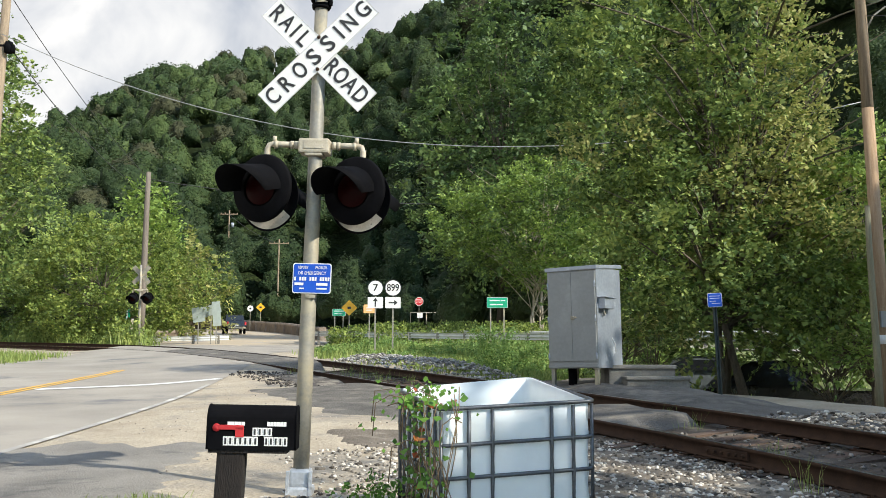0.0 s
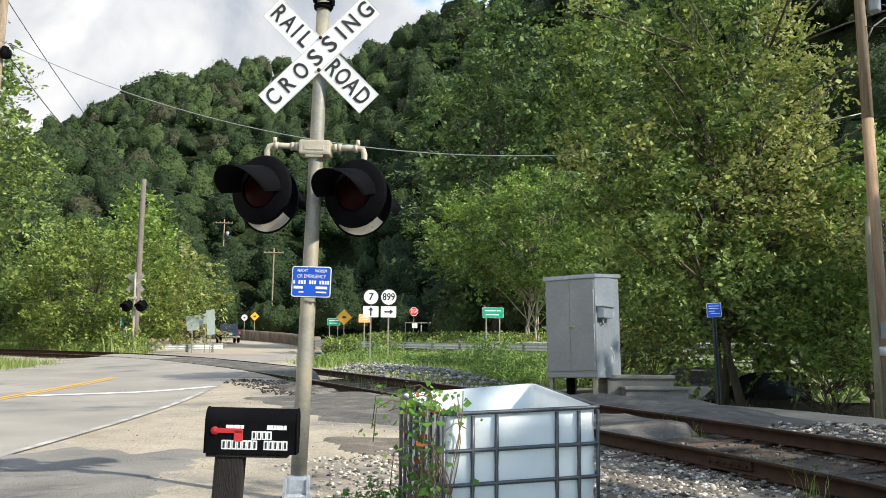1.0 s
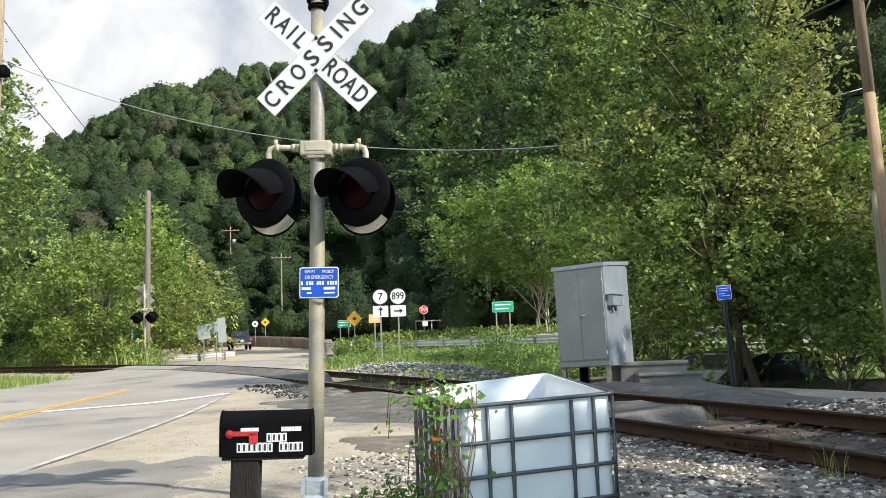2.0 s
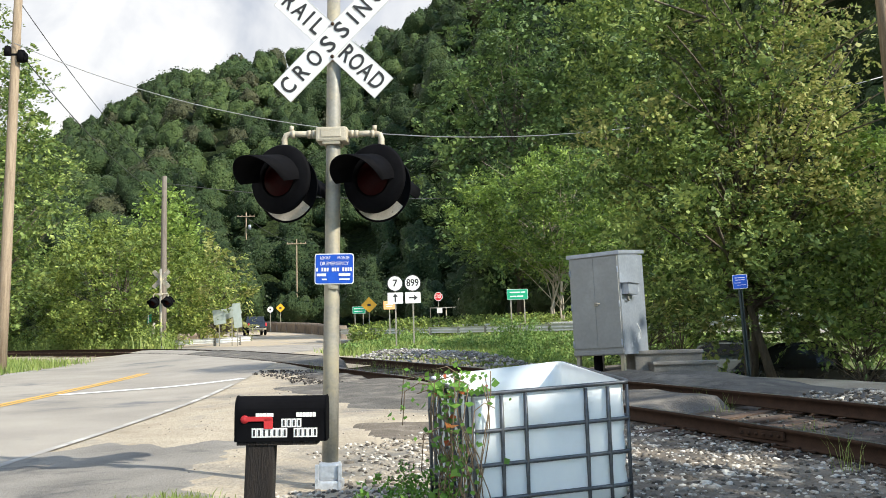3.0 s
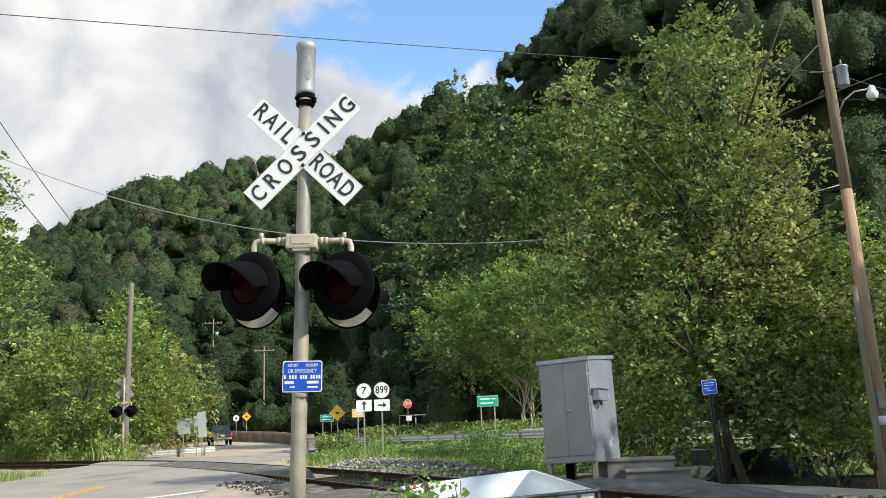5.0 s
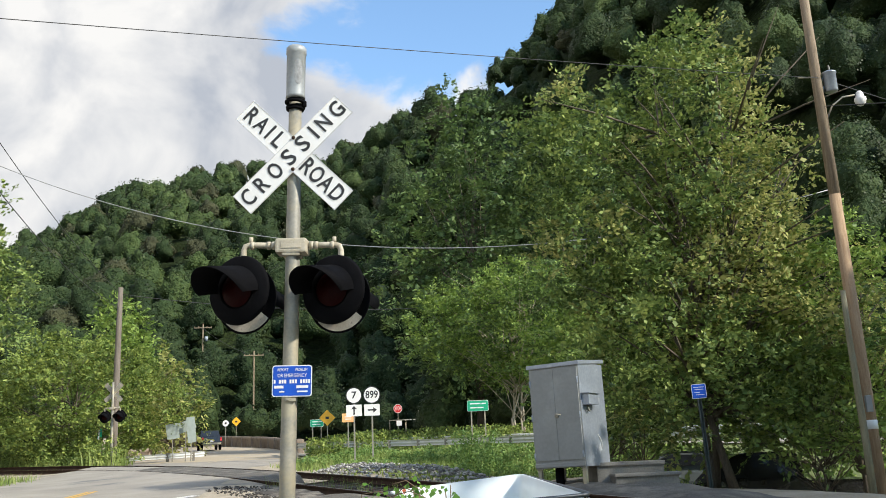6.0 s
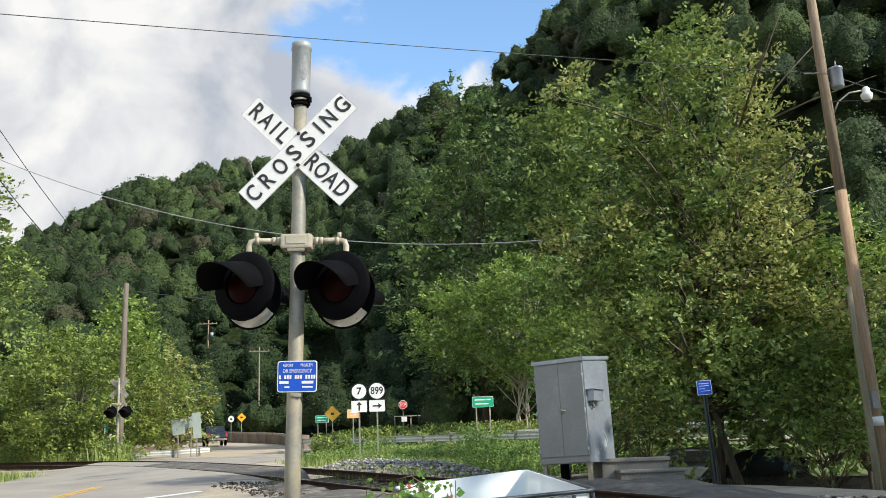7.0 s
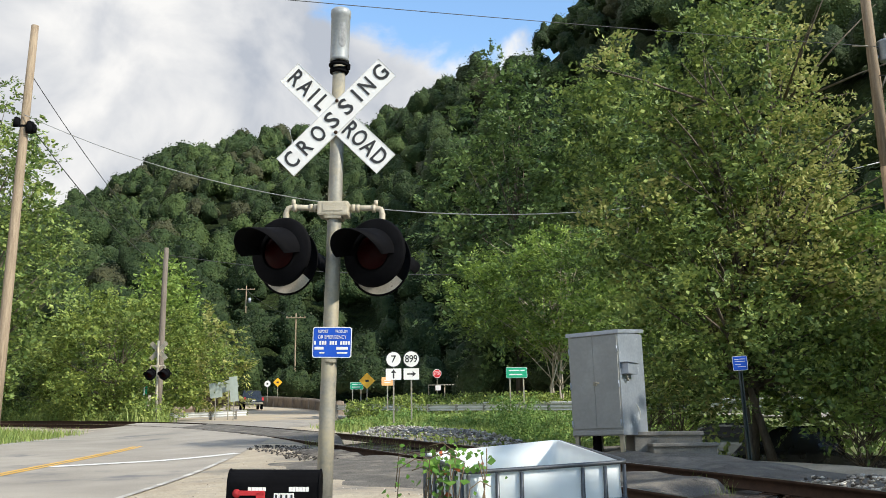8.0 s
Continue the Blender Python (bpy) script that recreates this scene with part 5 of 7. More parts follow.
# ---- mailbox ----
def mailbox():
    root = thing("mailbox", "black metal mailbox on a dark wooden post", "mailbox", m=pose(-1.04, 5.30, 0.0, 0, 1.0, 3))
    L, W, H = 0.50, 0.17, 0.245
    zb = 1.04
    prof = [(-W / 2, 0), (-W / 2, H - W / 2)] + [(-W / 2 * math.cos(a), H - W / 2 + W / 2 * math.sin(a)) for a in (math.pi * k / 14 for k in range(1, 14))] + [(W / 2, H - W / 2), (W / 2, 0)]
    bm = bmesh.new()
    rings = [[bm.verts.new((x, y * s, zb + 0.004 + z * s)) for y, z in prof] for x, s in ((-L / 2, 0.97), (-L / 2 + 0.004, 1.0), (L / 2 - 0.004, 1.0), (L / 2, 0.97))]
    for a, b in zip(rings, rings[1:]):
        for k in range(len(prof)):
            f = bm.faces.new((a[k], a[(k + 1) % len(prof)], b[(k + 1) % len(prof)], b[k]))
    bm.faces.new(rings[0])
    bm.faces.new(rings[-1][::-1])
    body = part("body", bm, M_BLACK, root, "black painted steel box with rounded top")
    for sx in (-1, 1):
        bm = bmesh.new()
        tube(bm, [(sx * (L / 2 - 0.004), y * 1.0, zb + 0.004 + z) for y, z in prof], 0.005, 8)
        part("rim", bm, M_BLACK, body)
    bm = bmesh.new()
    box(bm, -0.02, 0, zb - 0.006, L - 0.06, W - 0.02, 0.02, 0.003)
    part("mounting_board", bm, M_DARKWOOD, root)
    bm = bmesh.new()
    box(bm, -0.115, 0.0, 0.56, 0.155, 0.13, 0.96, 0.012)
    for v in bm.verts:
        v.co.x += 0.006 * math.sin(v.co.z * 9) - 0.035 * (1.04 - v.co.z)
    part("post", bm, M_DARKWOOD, root, "dark weathered wooden post")
    y = -W / 2 - 0.006
    bm = bmesh.new()
    lathe(bm, [(0, 0.008), (0.02, 0.006), (0.023, 0)], 16, m=pose(-0.195, y + 0.004, zb + 0.125, 90, 0, 0))
    box(bm, -0.12, y, zb + 0.127, 0.15, 0.006, 0.026, 0.002)
    box(bm, -0.066, y, zb + 0.103, 0.048, 0.006, 0.06, 0.002)
    part("flag", bm, M_REDFLAG, body, "red plastic signal flag")
    rows = []
    for x0, n, z, w, h in ((-0.156, 7, 0.052, 0.0262, 0.050), (0.072, 5, 0.052, 0.0245, 0.050), (0.005, 4, 0.104, 0.026, 0.046), (-0.135, 5, 0.148, 0.018, 0.020), (0.085, 6, 0.148, 0.0165, 0.024)):
        for k in range(n):
            rows.append((x0 + k * (w + 0.0016) + w / 2, zb + z, w, h))
    for row in rows:
        bars("label_tile", body, [row], M_WHITE, -W / 2 - 0.002, "white stick-on label tile")
    rows = []
    for x0, n, z, w, h in ((-0.156, 7, 0.052, 0.0262, 0.050), (0.072, 5, 0.052, 0.0245, 0.050), (0.005, 4, 0.104, 0.026, 0.046)):
        for k in range(n):
            rows.append((x0 + k * (w + 0.0016) + w / 2, zb + z, w * 0.42, h * 0.70))
    for row in rows:
        bars("number_bar", body, [row], M_INK, -W / 2 - 0.0045, "black bar")
    return root


mailbox()


# ---- cut-open bulk container ----
def container():
    A = radians(15)
    root = thing("bulk_container", "cut-open white plastic bulk container in a steel cage", "container", m=pose(0.0, 0.0, 0.0))
    cx, sx = math.cos(A), math.sin(A)
    W, D, H = 1.045, 1.2, 0.62

    def at(u, v, h, out=0.0):
        """u across the front, v to the back (metres), h above the lower rail."""
        # the cage is racked: its corners stand at uneven heights
        fu, fv = u / W, v / D
        rack = -0.035 * (1 - fu) * (1 - fv) + 0.075 * fu * fv
        x = 0.035 + cx * u - sx * v
        y = 5.84 + sx * u + cx * v
        return Vector((x, y, 0.635 + GRADE * (y - 5.84) + h + rack))

    def ring(inset, h, rad, n=6):
        pts = []
        for u0, v0, a0 in ((W - rad - inset, inset + rad, -90), (W - rad - inset, D - rad - inset, 0), (inset + rad, D - rad - inset, 90), (inset + rad, inset + rad, 180)):
            for k in range(n + 1):
                a = radians(a0 + 90 * k / n)
                pts.append(at(u0 + rad * math.cos(a), v0 + rad * math.sin(a), h(u0, v0) if callable(h) else h))
        return pts

    # plastic tank: outer and inner skin, open at the top, with shallow bulges between the bars
    bm = bmesh.new()

    def rim(u, v):
        return 0.622 + 0.012 * math.sin(u * 7 + v * 4) + 0.045 * (v / D)
    levels = [(-0.10, 0.06), (-0.08, 0.03), (0.0, 0.022), (0.10, 0.03), (0.20, 0.022), (0.30, 0.03), (0.41, 0.022), (0.52, 0.028), (rim, 0.024), (rim, 0.036), (0.5, 0.042), (0.2, 0.042), (-0.06, 0.05), (-0.07, 0.2)]
    rows = [[bm.verts.new(p) for p in ring(ins - 0.012, h, 0.07)] for h, ins in levels]
    for a, b in zip(rows, rows[1:]):
        for k in range(len(a)):
            bm.faces.new((a[k], a[(k + 1) % len(a)], b[(k + 1) % len(a)], b[k])).smooth = True
    bm.faces.new(rows[-1])
    part("tank", bm, M_PLASTIC, root, "milky white plastic tank with the top cut off", True)
    for h in (0.0, 0.205, 0.41, 0.637):
        bm = bmesh.new()
        pts = ring(-0.004, h, 0.06)
        tube(bm, pts + [pts[0]], 0.0135, 10, cap=False)
        part("cage_ring", bm, M_CAGE, root, "dull steel cage tube")
    for face, spots in (("front", (0.19, 0.345, 0.745, 0.895)), ("back", (0.2, 0.4, 0.6, 0.8)), ("left", (0.10, 0.28, 0.46, 0.64, 0.82, 0.98, 1.12)), ("right", (0.2, 0.4, 0.6, 0.8, 1.0))):
        for q in spots:
            a, b = {"front": (q, -0.006), "back": (q, D + 0.006), "left": (-0.006, q), "right": (W + 0.006, q)}[face]
            bm = bmesh.new()
            low = -0.22 if face != "back" else 0
            tube(bm, [at(a, b, low), at(a, b, 0.1), at(a, b, 0.205), at(a, b, 0.3), at(a, b, 0.41), at(a, b, 0.62)], [0.012, 0.011, 0.014, 0.011, 0.014, 0.012], 8)
            part("cage_bar", bm, M_CAGE, root)
    for u, v in ((-0.004, -0.004), (W + 0.004, -0.004), (-0.004, D + 0.004), (W + 0.004, D + 0.004)):
        bm = bmesh.new()
        tube(bm, [at(u * 0.97 + 0.015, v * 0.97 + 0.015, -0.22), at(u * 0.97 + 0.015, v * 0.97 + 0.015, 0.62)], 0.012, 8)
        part("cage_bar", bm, M_CAGE, root)
    bm = bmesh.new()
    for u in (0.12, 0.5, 0.88):
        for v in (0.1, D / 2, D - 0.1):
            p = at(u, v, -0.20)
            box(bm, p.x, p.y, p.z, 0.2, 0.16, 0.18, 0.02, )
    part("pallet_foot", bm, M_BLACK, root, "black plastic pallet feet")
    bm = bmesh.new()
    p = at(W / 2, D / 2, -0.12)
    box(bm, 0, 0, 0, W - 0.02, D - 0.02, 0.03, 0.01, m=pose(p.x, p.y, p.z, math.degrees(GRADE) * 1.3, 0, 15))
    part("pallet_deck", bm, M_BLACK, root)
    bm = bmesh.new()
    p = at(0.53, -0.01, -0.20)
    lathe(bm, [(0.0, 0.05), (0.10, 0.045), (0.125, 0.0), (0.13, -0.08)], 24, m=pose(p.x, p.y, p.z, 90, 0, 15))
    part("valve_cap", bm, M_CONCRETE, root, "round stained outlet cap", True)
    return at


tote_at = container()


# ---- vine on the container ----
def vine():
    root = thing("vine", "green climbing vine with some red leaves on the container cage", "vine")
    rnd = random.Random(12)
    bm = bmesh.new()
    cen, nor, red = [], [], []
    for k in range(30):
        u, v = (rnd.uniform(-0.06, 0.02), rnd.uniform(0.0, 0.9)) if k < 20 else (rnd.uniform(-0.02, 0.16), rnd.uniform(-0.05, 0.0))
        if k < 20:
            v *= 0.75
        p = tote_at(u - 0.03, v - 0.03, -0.2)
        h = rnd.uniform(0.45, 0.98)
        pts = []
        wob = rnd.uniform(0, 6)
        for t in np.linspace(0, 1, 9):
            pts.append(p + Vector((0.05 * math.sin(wob + 5 * t) - 0.03 * t, 0.05 * math.cos(wob + 4 * t), h * t)))
        if rnd.random() < 0.5:
            e = pts[-1]
            side = Vector((rnd.uniform(-0.28, 0.18), rnd.uniform(-0.1, 0.1), rnd.uniform(-0.05, 0.10)))
            pts += [e + side * 0.5 + Vector((0, 0, 0.04)), e + side]
            if rnd.random() < 0.6:
                pts.append(e + side * 1.1 + Vector((0, 0, -0.22)))
        tube(bm, pts, 0.0035, 5)
        for a, b in zip(pts, pts[1:]):
            dense = 3.2 if a.z > 1.05 else 1.5
            for _ in range(int(rnd.uniform(0, 2.4) * dense * (0.9 if k < 20 else 0.45))):
                q = a.lerp(b, rnd.random()) + Vector((rnd.gauss(0, 0.05), rnd.gauss(0, 0.05), rnd.gauss(0, 0.035)))
                cen.append(q)
                red.append(rnd.random() < (0.06 if q.z > 1.0 else 0.03))
    # a spray over the front corner and along the rim
    for k in range(120):
        t = rnd.random()
        q = tote_at(rnd.uniform(-0.12, 0.26) * (1 if t < 0.5 else 0.5), rnd.uniform(-0.05, 0.75), 0.62 + rnd.gauss(0.02, 0.06))
        cen.append(q)
        red.append(rnd.random() < 0.09)
    part("stem", bm, mat("vine_stem", 0.8, ramp=((0.3, (0.10, 0.07, 0.04)), (0.7, (0.20, 0.14, 0.08))), bump=0), root)
    C = np.array([tuple(c) for c in cen])
    O = np.tile(np.array([-0.2, -0.8, 0.4]), (len(C), 1))
    V = leaf_quads(C, np.where(rng.uniform(0, 1, len(C)) < 0.25, 0.06, 0.038), O, aspect=0.8)
    part("leaves", mesh_np("leaves", V, quads(len(C)), [LEAF_VINE, LEAF_VINERED], np.array(red).astype(int)), None, root, "green and reddish vine leaves")


vine()


# ---- signal equipment case ----
def case():
    root = thing("equipment_case", "grey aluminium railway equipment case on legs", "cabinet", m=pose(2.84, 16.92, 1.37, 0, -1.2, -35))
    W, D, H = 1.0, 1.02, 1.84  # the near corner is the origin; the front runs to -x, the side to +y
    bm = bmesh.new()
    box(bm, -W / 2, D / 2, H / 2, W, D, H, 0.008)
    body = part("body", bm, M_CASE, root, "grey painted metal body")
    bm = bmesh.new()
    box(bm, 0.003, D / 2, H / 2, 0.006, D - 0.012, H - 0.012, 0.001)
    part("side_panel", bm, M_CASESIDE, root, "bluish aluminium side, coloured paler as lit, with painted sun dapples")
    bm = bmesh.new()
    v = [bm.verts.new(p) for p in ((-W - 0.03, -0.04, H - 0.05), (0.03, -0.04, H - 0.05), (0.03, D + 0.04, H + 0.03), (-W - 0.03, D + 0.04, H + 0.03), (-W - 0.03, -0.04, H + 0.02), (0.03, -0.04, H + 0.02), (0.03, D + 0.04, H + 0.10), (-W - 0.03, D + 0.04, H + 0.10))]
    for f in ((0, 3, 2, 1), (4, 5, 6, 7), (0, 1, 5, 4), (1, 2, 6, 5), (2, 3, 7, 6), (3, 0, 4, 7)):
        bm.faces.new([v[k] for k in f])
    bmesh.ops.bevel(bm, geom=bm.edges[:], offset=0.006, segments=2, affect="EDGES")
    part("roof", bm, M_CASESIDE, root, "sloped aluminium roof with a drip edge")
    for k, (x0, x1) in enumerate(((-W + 0.02, -W / 2 - 0.002), (-W / 2 + 0.002, -0.02))):
        bm = bmesh.new()
        box(bm, (x0 + x1) / 2, -0.012, H / 2 + 0.03, x1 - x0, 0.022, H - 0.20, 0.005)
        door = part("door", bm, M_CASE, root, "grey metal door")
        xh = x0 if k == 0 else x1
        for zz in (0.22, 0.90, 1.52):
            bm = bmesh.new()
            box(bm, xh, -0.026, zz, 0.03, 0.02, 0.11, 0.004)
            tube(bm, [(xh, -0.034, zz - 0.06), (xh, -0.034, zz + 0.06)], 0.008, 8)
            part("hinge", bm, M_CASESIDE, door, "bright metal hinge")
    bm = bmesh.new()
    box(bm, -W / 2 + 0.02, -0.035, 0.92, 0.07, 0.03, 0.07, 0.008)
    tube(bm, [(-W / 2 + 0.02, -0.05, 0.925), (-W / 2 + 0.02, -0.075, 0.925), (-W / 2 + 0.12, -0.08, 0.925)], 0.011, 8)
    part("handle", bm, M_GALV, root, "metal door handle with padlock hasp")
    bm = bmesh.new()
    box(bm, -W / 2, -0.01, 0.05, W - 0.01, 0.03, 0.07, 0.006)
    part("sill", bm, M_CASE, root)
    # meter box and conduit on the side
    bm = bmesh.new()
    box(bm, 0.07, 0.26, 1.17, 0.14, 0.40, 0.20, 0.008)
    box(bm, 0.085, 0.24, 1.275, 0.18, 0.46, 0.015, 0.003)
    mb = part("meter_box", bm, M_CASESIDE, root, "small metal box on the side")
    bm = bmesh.new()
    tube(bm, [(0.06, 0.16, 1.08), (0.065, 0.16, 1.00), (0.06, 0.20, 0.96), (0.04, 0.25, 0.98), (0.01, 0.27, 1.02)], 0.016, 8)
    part("conduit", bm, M_GALV, mb)
    bm = bmesh.new()
    tube(bm, [(0.012, 0.58, 0.55), (0.02, 0.66, 0.46), (0.02, 0.70, 0.40), (0.012, 0.72, 0.30)], 0.008, 6)
    part("cable", bm, M_WHITE, root)
    for x, y in ((-W + 0.06, 0.06), (-0.06, 0.06), (-W + 0.06, D - 0.06), (-0.06, D - 0.06)):
        bm = bmesh.new()
        box(bm, x, y, -0.30, 0.07, 0.07, 0.60, 0.005)
        box(bm, x, y, -0.01, 0.10, 0.10, 0.02, 0.004)
        part("leg", bm, M_GALV, root)
    bm = bmesh.new()
    tube(bm, [(-W * 0.68, 0.3, 0.0), (-W * 0.68, 0.3, -0.6)], 0.08, 14)
    part("cable_duct", bm, M_BLACK, root)


case()


# ---- concrete steps ----
steps = thing("concrete_steps", "weathered grey concrete steps beside the equipment case", "steps", m=pose(3.12, 17.25, 0.57, 0, 0, 3))
bm = bmesh.new()
box(bm, 0.62, 0.55, 0.40, 1.24, 0.75, 0.88, 0.02)
box(bm, 0.62, 0.53, 0.82, 1.27, 0.80, 0.07, 0.015)
part("upper_step", bm, M_CONCRETE, steps)
bm = bmesh.new()
box(bm, 0.82, 0.02, 0.30, 1.15, 0.40, 0.66, 0.02)
box(bm, 0.82, 0.0, 0.62, 1.19, 0.45, 0.06, 0.015)
part("lower_step", bm, M_CONCRETE, steps)


# ---- poles and wires ----
def wood_pole(name, x, y, h, r, material, label, lean=0.0, upper=None, z=None, m=None):
    z = gz(x, y) - 0.1 if z is None else z
    root = thing(name, label, "utility pole", m=pose(x, y, z, 0, lean, 0) if m is None else m)
    cut = h * 0.52
    bm = bmesh.new()
    tube(bm, [(0, 0, 0), (0.01, 0, cut * 0.5), (0, 0, cut), (-0.01, 0, h * 0.8), (0, 0, h)] if not upper else [(0, 0, 0), (0.01, 0, cut * 0.5), (0, 0, cut)], [r, r * 0.95, r * 0.88, r * 0.78, r * 0.68] if not upper else [r, r * 0.95, r * 0.88], 16)
    part("shaft", bm, material, root)
    if upper:
        bm = bmesh.new()
        tube(bm, [(0, 0, cut + 0.001), (-0.01, 0, h * 0.8), (0, 0, h)], [r * 0.88, r * 0.78, r * 0.68], 16)
        part("upper_shaft", bm, upper, root, "pale weathered upper shaft")
    return root


pole = wood_pole("utility_pole", 11.52, 24.4, 15.8, 0.17, M_POLERED, "tall leaning wooden utility pole with transformer and street lamp", -1.1, M_POLE, z=-0.1, m=pose(8.26, 17.5, 0.42, 0, -1.1, 0) @ Matrix.Scale(0.717, 4))
bm = bmesh.new()
lathe(bm, [(0, -0.3), (0.16, -0.3), (0.18, -0.27), (0.18, 0.22), (0.20, 0.24), (0.20, 0.27), (0.12, 0.31), (0, 0.32)], 24, m=pose(0.34, -0.05, 11.45))
box(bm, 0.16, 0, 11.55, 0.12, 0.06, 0.08, 0.005)
box(bm, 0.16, 0, 11.30, 0.12, 0.06, 0.08, 0.005)
tr = part("transformer", bm, M_CASESIDE, pole, "pale grey cylindrical transformer", True)
bm = bmesh.new()
tube(bm, [(0.34, -0.1, 11.75), (0.34, -0.1, 11.92)], [0.035, 0.02], 8)
tube(bm, [(0.10, -0.05, 11.60), (-0.55, -0.08, 11.60)], 0.02, 6)
part("bushing", bm, M_GALV, tr)
bm = bmesh.new()
tube(bm, [(0.10, 0, 10.35), (0.30, -0.02, 10.75), (0.62, -0.06, 10.98), (1.00, -0.1, 11.02)], 0.025, 10)
arm = part("lamp_arm", bm, M_GALV, pole, "curved galvanised lamp arm")
bm = bmesh.new()
lathe(bm, [(0, 0.16), (0.06, 0.16), (0.10, 0.10), (0.11, 0.0), (0.155, -0.04), (0.16, -0.10), (0.13, -0.20), (0.06, -0.26), (0, -0.265)], 24, m=pose(1.08, -0.1, 10.95))
part("lamp_head", bm, M_WHITE, arm, "white street lamp head with glass bowl", True)
bm = bmesh.new()
box(bm, -0.05, -0.18, 2.6, 0.16, 0.10, 0.42, 0.01)
part("meter_cabinet", bm, M_CASE, pole, "small grey meter box")
bm = bmesh.new()
tube(bm, [(0, 0, 0), (0, 0, 0.01), (0, 0, 0.24), (0, 0, 0.25)], [0.0, 0.178, 0.178, 0.0], 16)
bmesh.ops.translate(bm, verts=bm.verts, vec=(0.0, 0, 1.95))
part("reflector_band", bm, M_WHITE, pole, "white reflective band")
wood_pole("stub_pole", 8.02, 17.3, 3.9, 0.07, mat("green_treated_wood", 0.9, ramp=((0.3, (0.13, 0.12, 0.075)), (0.7, (0.27, 0.25, 0.16))), scale=3, fine=30, bump=0.7, depth=0.01, stretch=(6, 6, 0.5)), "short greenish wooden stub pole beside the utility pole", -0.9)

lp = wood_pole("utility_pole", -15.75, 32.0, 15.0, 0.19, M_POLE, "tan wooden utility pole at the roadside", 1.6)
bm = bmesh.new()
for dx, dz, s in ((-0.25, 11.3, 0.16), (0.25, 11.1, 0.2), (0.38, 11.05, 0.14)):
    lathe(bm, [(0, -s), (s * 0.7, -s), (s * 0.8, 0), (s * 0.6, s), (0, s)], 14, m=pose(dx, -0.1, dz))
box(bm, 0, -0.12, 11.15, 0.7, 0.08, 0.08, 0.01)
part("cable_closure", bm, M_BLACK, lp, "black cable closures")
fp = wood_pole("utility_pole", -16.6, 52.0, 9.8, 0.19, mat("old_grey_pole", 0.9, ramp=((0.3, (0.09, 0.075, 0.06)), (0.7, (0.21, 0.175, 0.14))), scale=3, fine=30, bump=0.7, depth=0.01, stretch=(6, 6, 0.5)), "grey-brown wooden utility pole beside the track", 0.6)
stake = thing("guy_stake", "pale leaning wooden stake beside the pole", "stake", m=pose(-17.0, 51.3, gz(-17, 51.3), 0, 6, 0))
bm = bmesh.new()
tube(bm, [(0, 0, -0.1), (0, 0, 1.5)], 0.07, 8)
part("shaft", bm, M_PALEBARK, stake)
for x, y, z, h, nm in ((-21.9, 124.5, 4.9, 12.1, 1), (-31.8, 138.5, 14.0, 9.0, 2)):
    p = wood_pole("utility_pole", x, y, h, 0.12, M_POLE, "distant wooden utility pole with a crossarm", 0.4, z=z)
    bm = bmesh.new()
    box(bm, 0, -0.15, h - 0.6, 2.6, 0.10, 0.12, 0.01)
    for q in (-1.2, -0.6, 0.6, 1.2):
        lathe(bm, [(0, 0), (0.05, 0), (0.07, 0.08), (0.03, 0.16), (0, 0.16)], 8, m=pose(q, -0.15, h - 0.54))
    part("crossarm", bm, M_POLE, p)
    if nm == 1:
        bm = bmesh.new()
        box(bm, 0, -0.2, 1.5, 0.8, 0.04, 0.7, 0.01)
        part("yellow_marker", bm, M_YELLOW, p, "yellow marker board")
    else:
        bm = bmesh.new()
        lathe(bm, [(0, -0.4), (0.25, -0.4), (0.25, 0.3), (0, 0.35)], 12, m=pose(0.55, -0.2, h - 2.2))
        part("transformer", bm, M_CASESIDE, p)


def wire(a, b, sag, r, label="thin black overhead cable", n=30, material=None):
    a, b = Vector(a), Vector(b)
    bm = bmesh.new()
    tube(bm, [a.lerp(b, t) - Vector((0, 0, 4 * sag * t * (1 - t))) for t in np.linspace(0, 1, n)], r, 6)
    ob = new("overhead_wire", mesh_of(bm, material or M_CABLE, "overhead_wire"))
    return tagged(ob, label, "cable", group="overhead wires")


M_CABLE = mat("pale_cable_sheath", 0.5, 0.2, ramp=((0.3, (0.22, 0.22, 0.22)), (0.7, (0.38, 0.38, 0.37))), bump=0)
M_CABLED = mat("black_cable_sheath", 0.6, ramp=((0.3, (0.02, 0.02, 0.02)), (0.7, (0.05, 0.05, 0.05))), bump=0)
wire((-15.4, 31.8, 12.7), (12.1, 26.1, 8.85), 2.5, 0.014, "pale sagging overhead cable over the road")
wire((-14.0, 1.4, 3.9), (8.1, 17.4, 8.7), 0.12, 0.005, "thin dark overhead wire", material=M_CABLED)
wire((-15.4, 31.9, 12.6), (-16.55, 51.9, 10.6), 0.6, 0.018, material=M_CABLED)
wire((-15.4, 31.9, 14.4), (-16.55, 51.9, 11.5), 0.4, 0.015, material=M_CABLED)
wire((-16.5, 52.0, 11.4), (9.0, 56.0, 11.2), 0.9, 0.02, material=M_CABLED)
wire((8.1, 17.4, 8.7), (30, 30, 9.5), 0.5, 0.009, material=M_CABLED)
wire((8.15, 17.4, 8.1), (26, 8, 7.0), 0.5, 0.009, material=M_CABLED)
wire((-21.9, 124.4, 16.4), (-31.8, 138.4, 22.4), 0.5, 0.03, material=M_CABLED)


